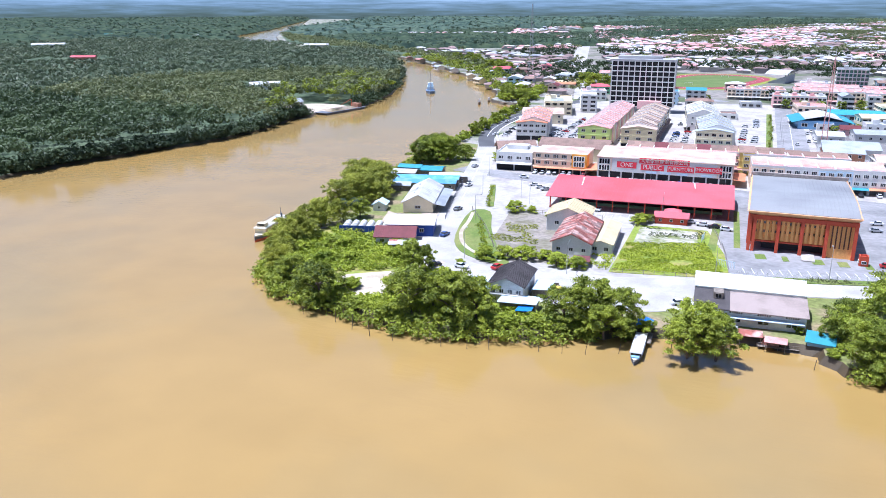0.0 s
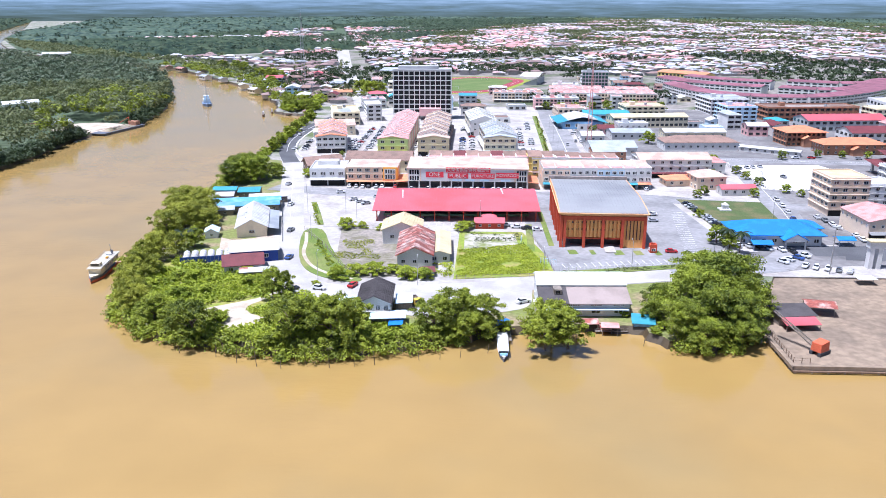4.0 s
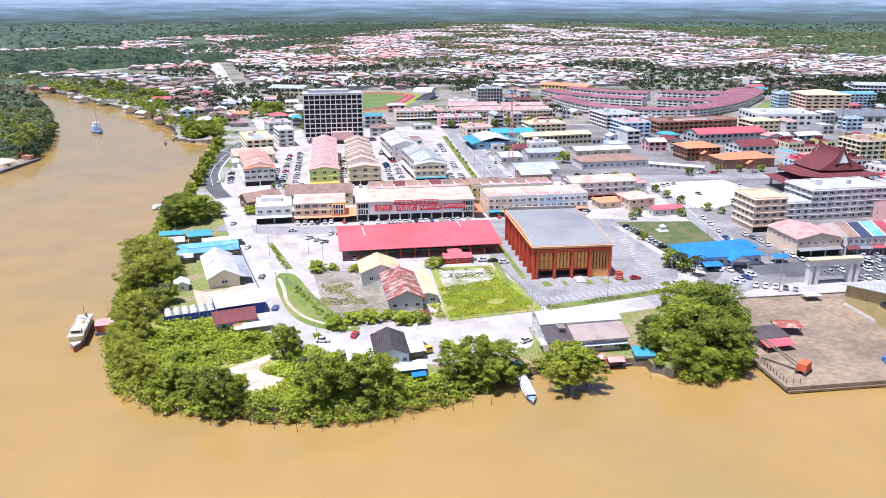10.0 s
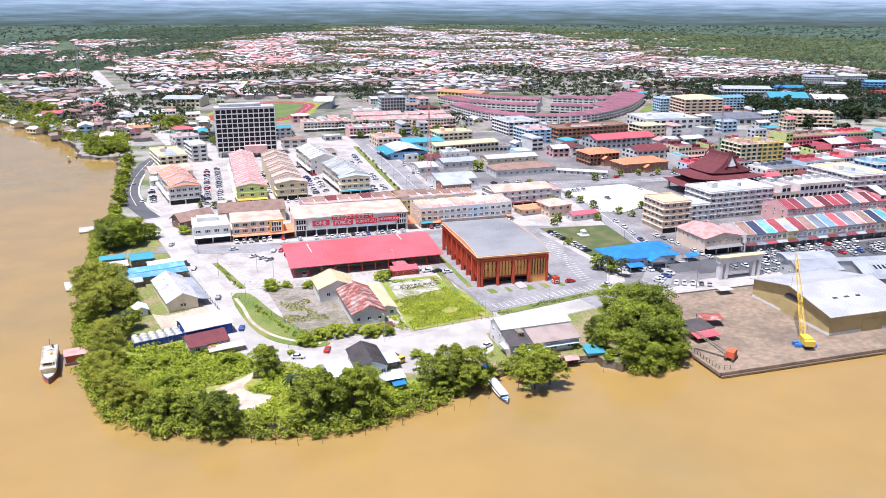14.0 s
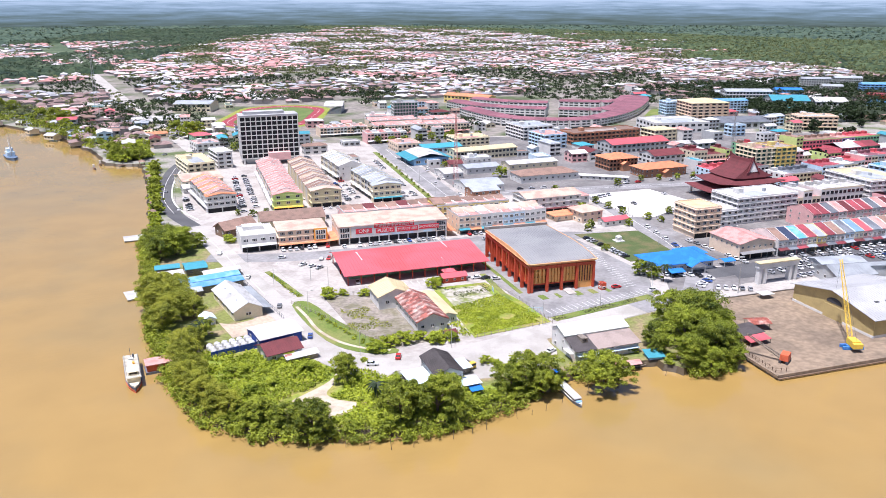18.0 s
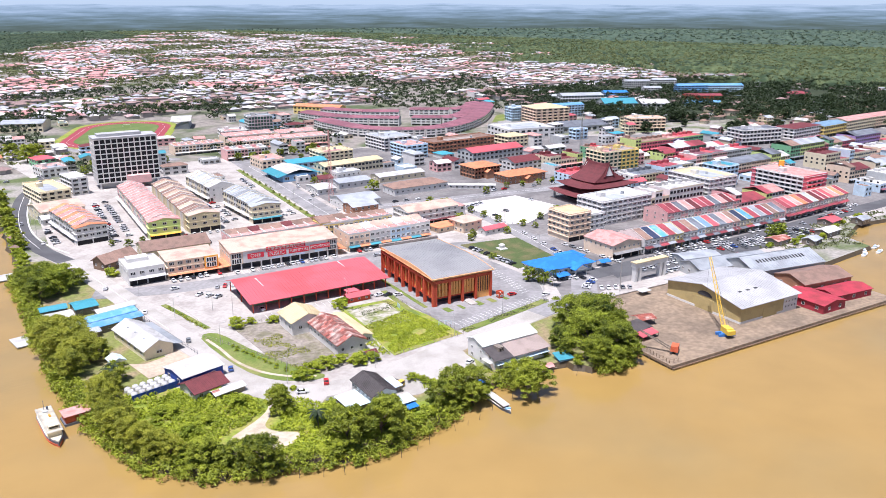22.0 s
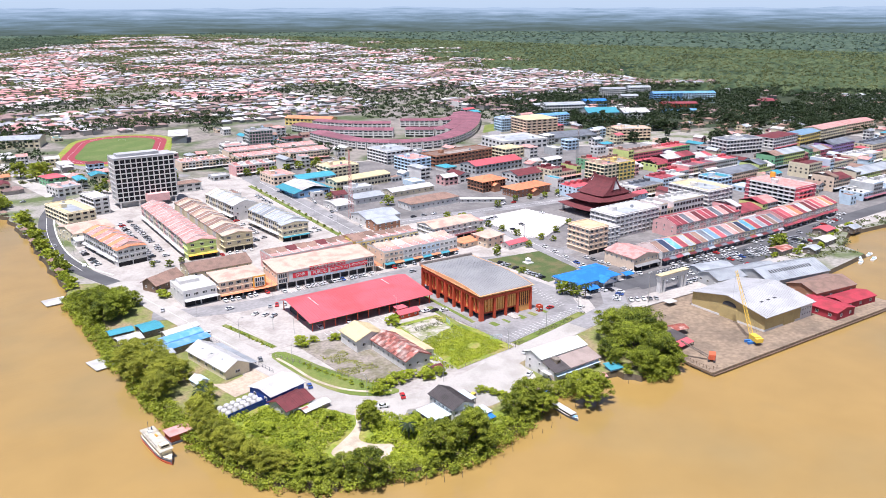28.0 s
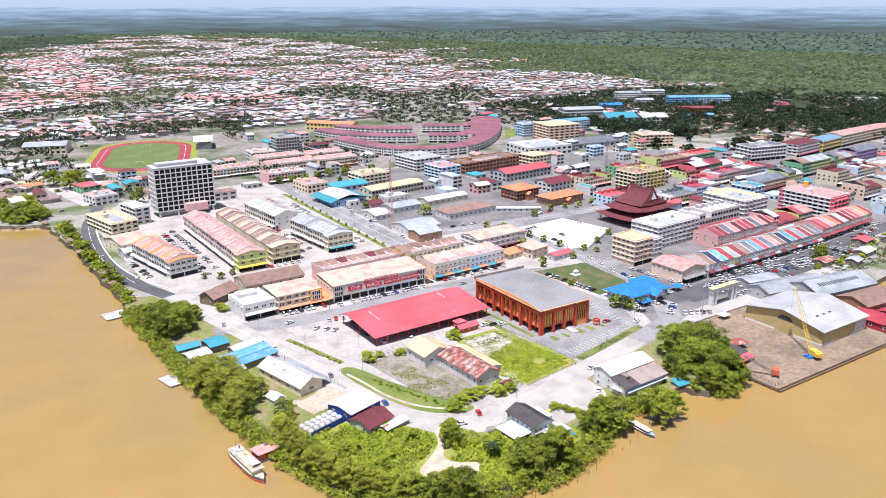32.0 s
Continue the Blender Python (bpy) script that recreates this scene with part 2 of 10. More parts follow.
M = {}
for nm, col, kw in (
    ("concrete", (0.41, 0.38, 0.35), dict(rough=0.9, second=(0.32, 0.29, 0.265), scale=0.08, fine=0.7, vary=0.12)),
    ("old_concrete", (0.33, 0.28, 0.25), dict(rough=0.9, second=(0.255, 0.215, 0.19), scale=0.16, fine=0.9, vary=0.24, bump=0.3)),
    ("asphalt", (0.27, 0.262, 0.262), dict(rough=0.9, second=(0.2, 0.195, 0.195), scale=0.07, fine=0.6, vary=0.14)),
    ("dark_asphalt", (0.1, 0.1, 0.105), dict(rough=0.9, second=(0.075, 0.075, 0.08), scale=0.07)),
    ("street", (0.2, 0.188, 0.182), dict(rough=0.9, second=(0.135, 0.128, 0.126), scale=0.05, fine=0.4, vary=0.2)),
    ("quay_concrete", (0.26, 0.195, 0.135), dict(rough=0.9, second=(0.185, 0.14, 0.1), scale=0.07, fine=0.5, vary=0.22, bump=0.3)),
    ("roof_plum", (0.25, 0.1, 0.125), dict(vary=0.15, second=(0.2, 0.08, 0.1), obj=0.2)),
    ("roof_wine", (0.3, 0.055, 0.07), dict(vary=0.15, second=(0.22, 0.045, 0.055), scale=0.25, obj=0.25)),
    ("roof_slate", (0.16, 0.175, 0.2), dict(vary=0.15, second=(0.11, 0.12, 0.14), scale=0.2, obj=0.3)),
    ("roof_navy", (0.035, 0.05, 0.1), dict(vary=0.15, obj=0.2)),
    # near-black for the shade in open shopfronts; also tower panes and rooflights
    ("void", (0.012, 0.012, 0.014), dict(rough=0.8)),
    ("lot_floor", (0.27, 0.235, 0.2), dict(rough=0.95, second=(0.17, 0.155, 0.1), scale=0.14, fine=0.8, vary=0.22)),
    ("yard_slab", (0.46, 0.37, 0.28), dict(rough=0.95, second=(0.38, 0.31, 0.24), scale=0.12, fine=0.8, vary=0.15)),
    ("roof_taupe", (0.34, 0.27, 0.24), dict(vary=0.15, second=(0.27, 0.215, 0.19), scale=0.2)),
    ("gravel_road", (0.42, 0.395, 0.365), dict(rough=0.95, second=(0.34, 0.32, 0.29), scale=0.1)),
    ("bright_slab", (0.56, 0.53, 0.5), dict(rough=0.9, second=(0.47, 0.44, 0.41), scale=0.08, fine=0.6, vary=0.1)),
    ("line_paint", (0.75, 0.75, 0.72), dict(rough=0.8)),
    ("lawn_deep", (0.07, 0.1, 0.028), dict(rough=0.95, second=(0.13, 0.12, 0.05), scale=0.12, fine=2, vary=0.2)),
    ("grass", (0.2, 0.255, 0.028), dict(rough=0.95, second=(0.29, 0.26, 0.07), scale=0.14, fine=1.2, vary=0.25)),
    ("lawn", (0.125, 0.175, 0.03), dict(rough=0.95, second=(0.2, 0.21, 0.06), scale=0.1, fine=2, vary=0.2)),
    ("dry_soil", (0.34, 0.28, 0.21), dict(rough=0.95, second=(0.22, 0.19, 0.11), scale=0.12, fine=1.5, vary=0.2)),
    ("sand", (0.5, 0.43, 0.34), dict(rough=0.95, second=(0.38, 0.32, 0.24), scale=0.2)),
    ("mud", (0.085, 0.06, 0.03), dict(rough=0.5, second=(0.06, 0.045, 0.025))),
    ("town_ground", (0.3, 0.28, 0.25), dict(rough=0.95, second=(0.1, 0.13, 0.045), scale=0.035, fine=0.6, vary=0.2, amount=0.55)),
    ("forest_floor", (0.06, 0.09, 0.045), dict(rough=1.0, second=(0.1, 0.13, 0.07), scale=0.02, fine=0.25, vary=0.3)),
    ("white_paint", (0.66, 0.645, 0.62), dict(vary=0.08, obj=0.06)),
    ("cream_paint", (0.72, 0.64, 0.46), dict(vary=0.08)),
    ("peach_paint", (0.76, 0.6, 0.45), dict(vary=0.08)),
    ("lime_paint", (0.58, 0.68, 0.25), dict(vary=0.08)),
    ("tan_paint", (0.62, 0.54, 0.35), dict(vary=0.08)),
    ("yellow_paint", (0.72, 0.57, 0.2), dict(vary=0.08)),
    ("orange_wall", (0.82, 0.4, 0.12), dict(vary=0.1)),
    ("orange_bright", (0.8, 0.38, 0.05), dict(vary=0.08)),
    ("red_paint", (0.52, 0.075, 0.03), dict(vary=0.1)),
    ("pink_paint", (0.72, 0.42, 0.4), dict(vary=0.1)),
    ("rose_paint", (0.68, 0.16, 0.2), dict(vary=0.1)),
    ("blue_paint", (0.25, 0.45, 0.68), dict(vary=0.1)),
    ("pale_blue", (0.55, 0.68, 0.78), dict(vary=0.1)),
    ("purple_paint", (0.36, 0.25, 0.5), dict(vary=0.1)),
    ("green_paint", (0.2, 0.45, 0.25), dict(vary=0.1)),
    ("grey_paint", (0.45, 0.46, 0.46), dict(vary=0.1)),
    ("brick_brown", (0.4, 0.2, 0.12), dict(vary=0.12)),
    ("timber", (0.2, 0.13, 0.085), dict(vary=0.25)),
    ("old_timber", (0.25, 0.21, 0.17), dict(vary=0.3)),
    ("roof_crimson", (0.4, 0.04, 0.06), dict(vary=0.12, second=(0.28, 0.035, 0.045), scale=0.2)),
    ("roof_grey", (0.29, 0.29, 0.29), dict(vary=0.08, second=(0.22, 0.22, 0.225), rough=0.42, spec=0.3, scale=0.05)),
    ("roof_darkgrey", (0.09, 0.08, 0.08), dict(vary=0.2, island=0.15, spec=0.15)),
    ("roof_red", (0.54, 0.105, 0.125), dict(vary=0.1, second=(0.44, 0.08, 0.09), scale=0.06, obj=0.15)),
    ("roof_pink", (0.56, 0.3, 0.27), dict(vary=0.15, second=(0.44, 0.2, 0.18), obj=0.12)),
    ("roof_white", (0.55, 0.545, 0.535), dict(vary=0.1, second=(0.39, 0.38, 0.36), scale=0.15, obj=0.12)),
    ("roof_peach", (0.56, 0.42, 0.33), dict(vary=0.12, second=(0.44, 0.29, 0.23), scale=0.15)),
    ("roof_brown", (0.27, 0.17, 0.13), dict(vary=0.15, second=(0.2, 0.13, 0.1), obj=0.2)),
    ("roof_maroon", (0.15, 0.032, 0.036), dict(vary=0.15, second=(0.12, 0.027, 0.03), obj=0.15)),
    ("roof_orange", (0.66, 0.25, 0.12), dict(vary=0.12, second=(0.56, 0.2, 0.1), obj=0.15)),
    ("roof_blue", (0.018, 0.17, 0.55), dict(vary=0.08, second=(0.025, 0.21, 0.6), obj=0.1)),
    ("roof_teal", (0.05, 0.27, 0.34), dict(vary=0.1, obj=0.15)),
    ("roof_steel", (0.35, 0.375, 0.4), dict(vary=0.12, second=(0.26, 0.28, 0.3), scale=0.12, obj=0.15)),
    ("roof_cream", (0.58, 0.49, 0.29), dict(vary=0.1, second=(0.5, 0.4, 0.24), scale=0.15)),
    ("roof_rust", (0.3, 0.085, 0.06), dict(vary=0.25, second=(0.5, 0.34, 0.29), scale=0.35, fine=1.2, amount=0.45)),
    ("roof_mossy", (0.6, 0.63, 0.55), dict(vary=0.1, second=(0.68, 0.69, 0.65))),
    ("shutter", (0.33, 0.33, 0.33), dict(obj=0.5)),
    # near-black for shade in openings; also skylights, crane cable and crawler tracks
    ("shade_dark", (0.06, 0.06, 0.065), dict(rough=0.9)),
    ("rubber", (0.03, 0.03, 0.03), dict(rough=0.9)),
    ("steel", (0.45, 0.45, 0.45), dict(rough=0.45, metal=0.7)),
    ("crane_yellow", (0.75, 0.5, 0.06), dict(vary=0.12)),
    ("crane_blue", (0.05, 0.2, 0.55), dict(vary=0.1)),
    ("machine_red", (0.6, 0.12, 0.05), dict(vary=0.2)),
    ("khaki_sheet", (0.5, 0.39, 0.17), dict(vary=0.08, second=(0.44, 0.34, 0.15))),
    ("hull_blue", (0.14, 0.2, 0.3), dict(vary=0.2)),
    ("bark", (0.14, 0.1, 0.07), dict(vary=0.3)),
    ("navy", (0.02, 0.06, 0.3), dict(vary=0.1)),
    ("track_red", (0.3, 0.045, 0.06), dict(vary=0.08)),
    ("roof_sky", (0.1, 0.3, 0.58), dict(vary=0.12, second=(0.2, 0.38, 0.58), scale=0.3, obj=0.15)),
    ("lot_pale", (0.42, 0.39, 0.34), dict(rough=0.95, second=(0.17, 0.2, 0.05), scale=0.22, fine=1.0, vary=0.2, amount=0.55)),
    ("ferry_roof", (0.5, 0.47, 0.38), dict(vary=0.15, second=(0.36, 0.32, 0.26), scale=0.5)),
    ("fascia_paint", (0.74, 0.41, 0.2), dict(vary=0.1, second=(0.66, 0.34, 0.16), scale=0.3)),
    ("turf", (0.1, 0.15, 0.035), dict(rough=0.95, second=(0.13, 0.17, 0.05), scale=0.05, fine=0.6, vary=0.12)),
    ("sign_red", (0.72, 0.04, 0.06), dict(vary=0.05)),
    ("bank", (0.17, 0.19, 0.05), dict(rough=0.95, second=(0.27, 0.21, 0.12), scale=0.1, fine=0.9, vary=0.25)),
    ("fin_brown", (0.11, 0.035, 0.02), dict(vary=0.1)),
    ("suburb_ground", (0.24, 0.215, 0.19), dict(rough=1.0, second=(0.08, 0.105, 0.045), scale=0.02, fine=0.2, vary=0.25, amount=0.5)),
    # cloud and tree shade is put into this floor colour
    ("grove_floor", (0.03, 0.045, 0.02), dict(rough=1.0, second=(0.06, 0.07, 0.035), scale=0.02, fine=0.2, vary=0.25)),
    ("roof_pale", (0.43, 0.43, 0.438), dict(vary=0.1, second=(0.36, 0.36, 0.365), scale=0.1, spec=0.25)),
    ("roof_blue_grey", (0.2, 0.33, 0.45), dict(vary=0.12, obj=0.2)),
    ("dark_sheet", (0.12, 0.13, 0.16), dict(vary=0.1)),
):
    M[nm] = mat(nm, col, **kw)
M["glass"] = glass_mat("window_glass", (0.022, 0.026, 0.03))
M["glass_green"] = glass_mat("green_glass", (0.03, 0.09, 0.07))
M["water"] = water_mat()
M["leaf_mangrove"] = leaf_mat("leaf_mangrove", (0.036, 0.062, 0.006), (0.39, 0.44, 0.036), 0.3)
M["leaf_bright"] = leaf_mat("leaf_bright", (0.125, 0.18, 0.01), (0.455, 0.51, 0.038), 0.25)
# darkened further: cloud shade over the eastern woods is in this colour
M["leaf_dark"] = leaf_mat("leaf_dark", (0.013, 0.026, 0.01), (0.044, 0.068, 0.022))
# bluer than the nearer leaves: haze is put into the colour
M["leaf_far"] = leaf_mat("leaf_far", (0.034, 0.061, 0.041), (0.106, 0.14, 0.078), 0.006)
M["leaf_nipa"] = leaf_mat("leaf_nipa", (0.04, 0.068, 0.036), (0.16, 0.188, 0.104), 0.02)
M["leaf_rain"] = leaf_mat("leaf_rain", (0.026, 0.05, 0.006), (0.37, 0.43, 0.036), 0.28)
# mangrove leaves darkened by painted cloud shade on the far bank
M["leaf_shaded"] = leaf_mat("leaf_shaded", (0.021, 0.038, 0.019), (0.09, 0.124, 0.045), 0.012)
M["leaf_yellow"] = leaf_mat("leaf_yellow", (0.095, 0.123, 0.012), (0.459, 0.469, 0.051), 0.28)
M["leaf_olive"] = leaf_mat("leaf_olive", (0.062, 0.085, 0.031), (0.205, 0.222, 0.087), 0.008)


def canopy_mat(name, dark, mid, bright):
    """The closed roof of a wood: broad stands of different age, single crowns, twigs."""
    m = mat(name, mid, rough=0.9, vary=0.3, scale=0.0045, fine=0.22, spec=0.1, second=dark)
    nt = m.node_tree
    b = nt.nodes["Principled BSDF"]
    was = b.inputs["Base Color"].links[0].from_socket
    geo = nt.nodes.new("ShaderNodeNewGeometry")
    nz = nt.nodes.new("ShaderNodeTexNoise")
    nz.inputs["Scale"].default_value, nz.inputs["Detail"].default_value = 0.06, 5
    nt.links.new(geo.outputs["Position"], nz.inputs["Vector"])
    r = nt.nodes.new("ShaderNodeMapRange")
    r.inputs[1].default_value, r.inputs[2].default_value = 0.42, 0.66
    nt.links.new(nz.outputs[0], r.inputs[0])
    mix = nt.nodes.new("ShaderNodeMix")
    mix.data_type = "RGBA"
    mix.inputs[7].default_value = (*bright, 1)
    nt.links.new(r.outputs[0], mix.inputs[0])
    nt.links.new(was, mix.inputs[6])
    nt.links.new(mix.outputs[2], b.inputs["Base Color"])
    return m


# far canopies greyed or blued, with haze mixed into their colours
M["canopy"] = canopy_mat("canopy", (0.013, 0.029, 0.019), (0.044, 0.068, 0.034), (0.105, 0.134, 0.064))
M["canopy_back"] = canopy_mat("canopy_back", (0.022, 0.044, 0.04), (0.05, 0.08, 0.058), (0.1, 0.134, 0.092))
M["canopy_west"] = canopy_mat("canopy_west", (0.015, 0.03, 0.023), (0.031, 0.051, 0.031), (0.068, 0.092, 0.051))


# ---- builders ----
G = 2.0        # the land's height; the river lies at 0


class MB:
    """Collects faces for one mesh."""

    def __init__(self):
        self.v, self.f, self.m = [], [], []

    def face(self, pts, mi=0):
        n = len(self.v)
        self.v.extend(pts)
        self.f.append(tuple(range(n, n + len(pts))))
        self.m.append(mi)

    def box(self, x0, y0, z0, x1, y1, z1, mi=0):
        n = len(self.v)
        self.v.extend([(x0, y0, z0), (x1, y0, z0), (x1, y1, z0), (x0, y1, z0), (x0, y0, z1), (x1, y0, z1), (x1, y1, z1), (x0, y1, z1)])
        for q in ((0, 3, 2, 1), (4, 5, 6, 7), (0, 1, 5, 4), (1, 2, 6, 5), (2, 3, 7, 6), (3, 0, 4, 7)):
            self.f.append(tuple(n + i for i in q))
            self.m.append(mi)
        return self

    def solid(self, low, high, mi=0):
        """A closed shape between two rings of equally many points."""
        n, k = len(self.v), len(low)
        self.v.extend(list(low) + list(high))
        self.f.append(tuple(n + i for i in reversed(range(k))))
        self.f.append(tuple(n + k + i for i in range(k)))
        self.m += [mi, mi]
        for i in range(k):
            j = (i + 1) % k
            self.f.append((n + i, n + j, n + k + j, n + k + i))
            self.m.append(mi)
        return self

    def tube(self, a, b, r0, r1=None, sides=6, mi=0):
        a, b = Vector(a), Vector(b)
        r1 = r0 if r1 is None else r1
        d = (b - a).normalized()
        u = d.orthogonal().normalized()
        w = d.cross(u)
        ring = [(math.cos(2 * math.pi * i / sides), math.sin(2 * math.pi * i / sides)) for i in range(sides)]
        return self.solid([tuple(a + (u * c + w * s) * r0) for c, s in ring], [tuple(b + (u * c + w * s) * r1) for c, s in ring], mi)

    def mesh(self, name, mats):
        me = bpy.data.meshes.new(name)
        me.from_pydata(self.v, [], self.f)
        for k in mats if isinstance(mats, (list, tuple)) else [mats]:
            me.materials.append(M[k] if isinstance(k, str) else k)
        if any(self.m):
            me.polygons.foreach_set("material_index", self.m)
        return me


def part(name, mb, mats, parent=None, label="", m=None):
    me = mb.mesh(name, mats) if isinstance(mb, MB) else mb
    ob = new(name, me)
    if parent is not None:
        ob.parent = parent
    if m is not None:
        ob.matrix_basis = m
    if label:
        ob["label"] = label
    return ob


def thing(name, label, category, m, group="", kind=""):
    ob = new(name)
    ob.empty_display_size = 0.5
    ob.matrix_basis = m
    return tagged(ob, label, category, group, kind)


SHARED = {}


def shared(key, make, mats):
    if key not in SHARED:
        SHARED[key] = make().mesh(key, mats)
    return SHARED[key]


def window_mesh(frame_mat="white_paint", pane="glass", bars=1):
    """A frame with its bars and the sunken panes, one closed front."""
    def make():
        xs = [-0.5, -0.43]
        for i in range(bars):
            c = -0.43 + 0.86 * (i + 1) / (bars + 1)
            xs += [c - 0.03, c + 0.03]
        xs += [0.43, 0.5]
        zs = [-0.5, -0.42, 0.42, 0.5]
        mb, ids = MB(), {}

        def v(x, y, z):
            k = (round(x, 4), y, z)
            if k not in ids:
                ids[k] = len(mb.v)
                mb.v.append((x, y, z))
            return ids[k]

        def quad(pts, mi=0):
            mb.f.append(tuple(v(*p) for p in pts))
            mb.m.append(mi)
        for i in range(len(xs) - 1):
            for j in range(3):
                a, b, c, d = xs[i], xs[i + 1], zs[j], zs[j + 1]
                if j == 1 and i % 2 == 1:
                    y = -0.1
                    quad([(a, y, c), (b, y, c), (b, y, d), (a, y, d)], 1)
                    quad([(a, -0.5, c), (b, -0.5, c), (b, y, c), (a, y, c)])
                    quad([(a, y, d), (b, y, d), (b, -0.5, d), (a, -0.5, d)])
                    quad([(a, -0.5, c), (a, y, c), (a, y, d), (a, -0.5, d)])
                    quad([(b, y, c), (b, -0.5, c), (b, -0.5, d), (b, y, d)])
                else:
                    quad([(a, -0.5, c), (b, -0.5, c), (b, -0.5, d), (a, -0.5, d)])
        e = 0.3
        for i in range(len(xs) - 1):
            quad([(xs[i], e, -0.5), (xs[i + 1], e, -0.5), (xs[i + 1], -0.5, -0.5), (xs[i], -0.5, -0.5)])
            quad([(xs[i], -0.5, 0.5), (xs[i + 1], -0.5, 0.5), (xs[i + 1], e, 0.5), (xs[i], e, 0.5)])
        for j in range(3):
            quad([(-0.5, e, zs[j]), (-0.5, -0.5, zs[j]), (-0.5, -0.5, zs[j + 1]), (-0.5, e, zs[j + 1])])
            quad([(0.5, -0.5, zs[j]), (0.5, e, zs[j]), (0.5, e, zs[j + 1]), (0.5, -0.5, zs[j + 1])])
        return mb
    return shared(f"window_{frame_mat}_{pane}_{bars}", make, [frame_mat, pane])


def windows(parent, side, w, d, z, n, ww, wh, lo=None, hi=None, me=None, name="window"):
    """A row of n windows on one side (f front, b back, l, r) of a w x d body centred on its parent."""
    me = me or window_mesh()
    span = w if side in "fb" else d
    lo = -span / 2 if lo is None else lo
    hi = span / 2 if hi is None else hi
    for i in range(n):
        s = lo + (hi - lo) * (i + 0.5) / n
        rz = {"f": 0, "b": 180, "l": -90, "r": 90}[side]
        x, y = {"f": (s, -d / 2 - 0.04), "b": (s, d / 2 + 0.04), "l": (-w / 2 - 0.04, s), "r": (w / 2 + 0.04, s)}[side]
        part(name, me, None, parent, m=pose(x, y, z, 0, 0, rz) @ Matrix.Diagonal((ww, 0.24, wh, 1)))


def gable(mb, w, d, z, rise, over=0.5, along="x", th=0.18, mi=0, off=(0, 0), ribs=0, only=False):
    """A pitched roof of real thickness over a w x d body, its ridge along x or y."""
    ox, oy = off
    a, b = (w / 2 + over, d / 2 + over) if along == "x" else (d / 2 + over, w / 2 + over)
    drop = rise * over / (b - over)
    for s in (-1, 1):
        low = [(-a, s * b, z - drop), (a, s * b, z - drop), (a, 0, z + rise), (-a, 0, z + rise)]
        if s > 0:
            low = low[::-1]
        pts = [(x + ox, y + oy, q) if along == "x" else (-y + ox, x + oy, q) for x, y, q in low]
        if not only:
            mb.solid(pts, [(x, y, q + th) for x, y, q in pts], mi)
        for i in range(ribs):
            t = -a + 2 * a * (i + 0.5) / ribs
            r = [(t - 0.06, s * b, z - drop + th), (t + 0.06, s * b, z - drop + th), (t + 0.06, 0, z + rise + th), (t - 0.06, 0, z + rise + th)]
            if s > 0:
                r = r[::-1]
            r = [(x + ox, y + oy, q) if along == "x" else (-y + ox, x + oy, q) for x, y, q in r]
            mb.solid(r, [(x, y, q + 0.07) for x, y, q in r], mi)
    return mb


def gable_walls(mb, w, d, z0, z, rise, along="x", mi=0, off=(0, 0)):
    """The body of a house, with its gable ends."""
    ox, oy = off
    a, b = (w / 2, d / 2) if along == "x" else (d / 2, w / 2)
    ends = []
    for x in (-a, a):
        ends.append([(x, -b, z0), (x, b, z0), (x, b, z), (x, 0, z + rise), (x, -b, z)])
    tr = [[(x + ox, y + oy, q) if along == "x" else (-y + ox, x + oy, q) for x, y, q in e] for e in ends]
    mb.solid(tr[0], tr[1], mi)
    return mb


def hip(mb, w, d, z, rise, over=0.6, th=0.18, mi=0, cut=None):
    a, b = w / 2 + over, d / 2 + over
    c = max(0.02, a - b if cut is None else cut) if a >= b else 0.02
    e = max(0.02, b - a if cut is None else cut) if b > a else 0.02
    low = [(-a, -b, z), (a, -b, z), (a, b, z), (-a, b, z)]
    top = [(-c, -e, z + rise), (c, -e, z + rise), (c, e, z + rise), (-c, e, z + rise)]
    mb.box(-a, -b, z - th, a, b, z)
    mb.solid(low, top, mi)
    return mb


# ---- ground, water, roads ----
def spline(pts, n=6, closed=False):
    out = []
    k = len(pts)
    for i in range(k if closed else k - 1):
        p = [pts[(i + j) % k] if closed else pts[min(max(i + j, 0), k - 1)] for j in (-1, 0, 1, 2)]
        for s in range(n):
            t = s / n
            out.append(tuple(0.5 * (2 * p[1][c] + (p[2][c] - p[0][c]) * t + (2 * p[0][c] - 5 * p[1][c] + 4 * p[2][c] - p[3][c]) * t * t
                                    + (3 * p[1][c] - p[0][c] - 3 * p[2][c] + p[3][c]) * t ** 3) for c in (0, 1)))
    if not closed:
        out.append(tuple(pts[-1][:2]))
    return out


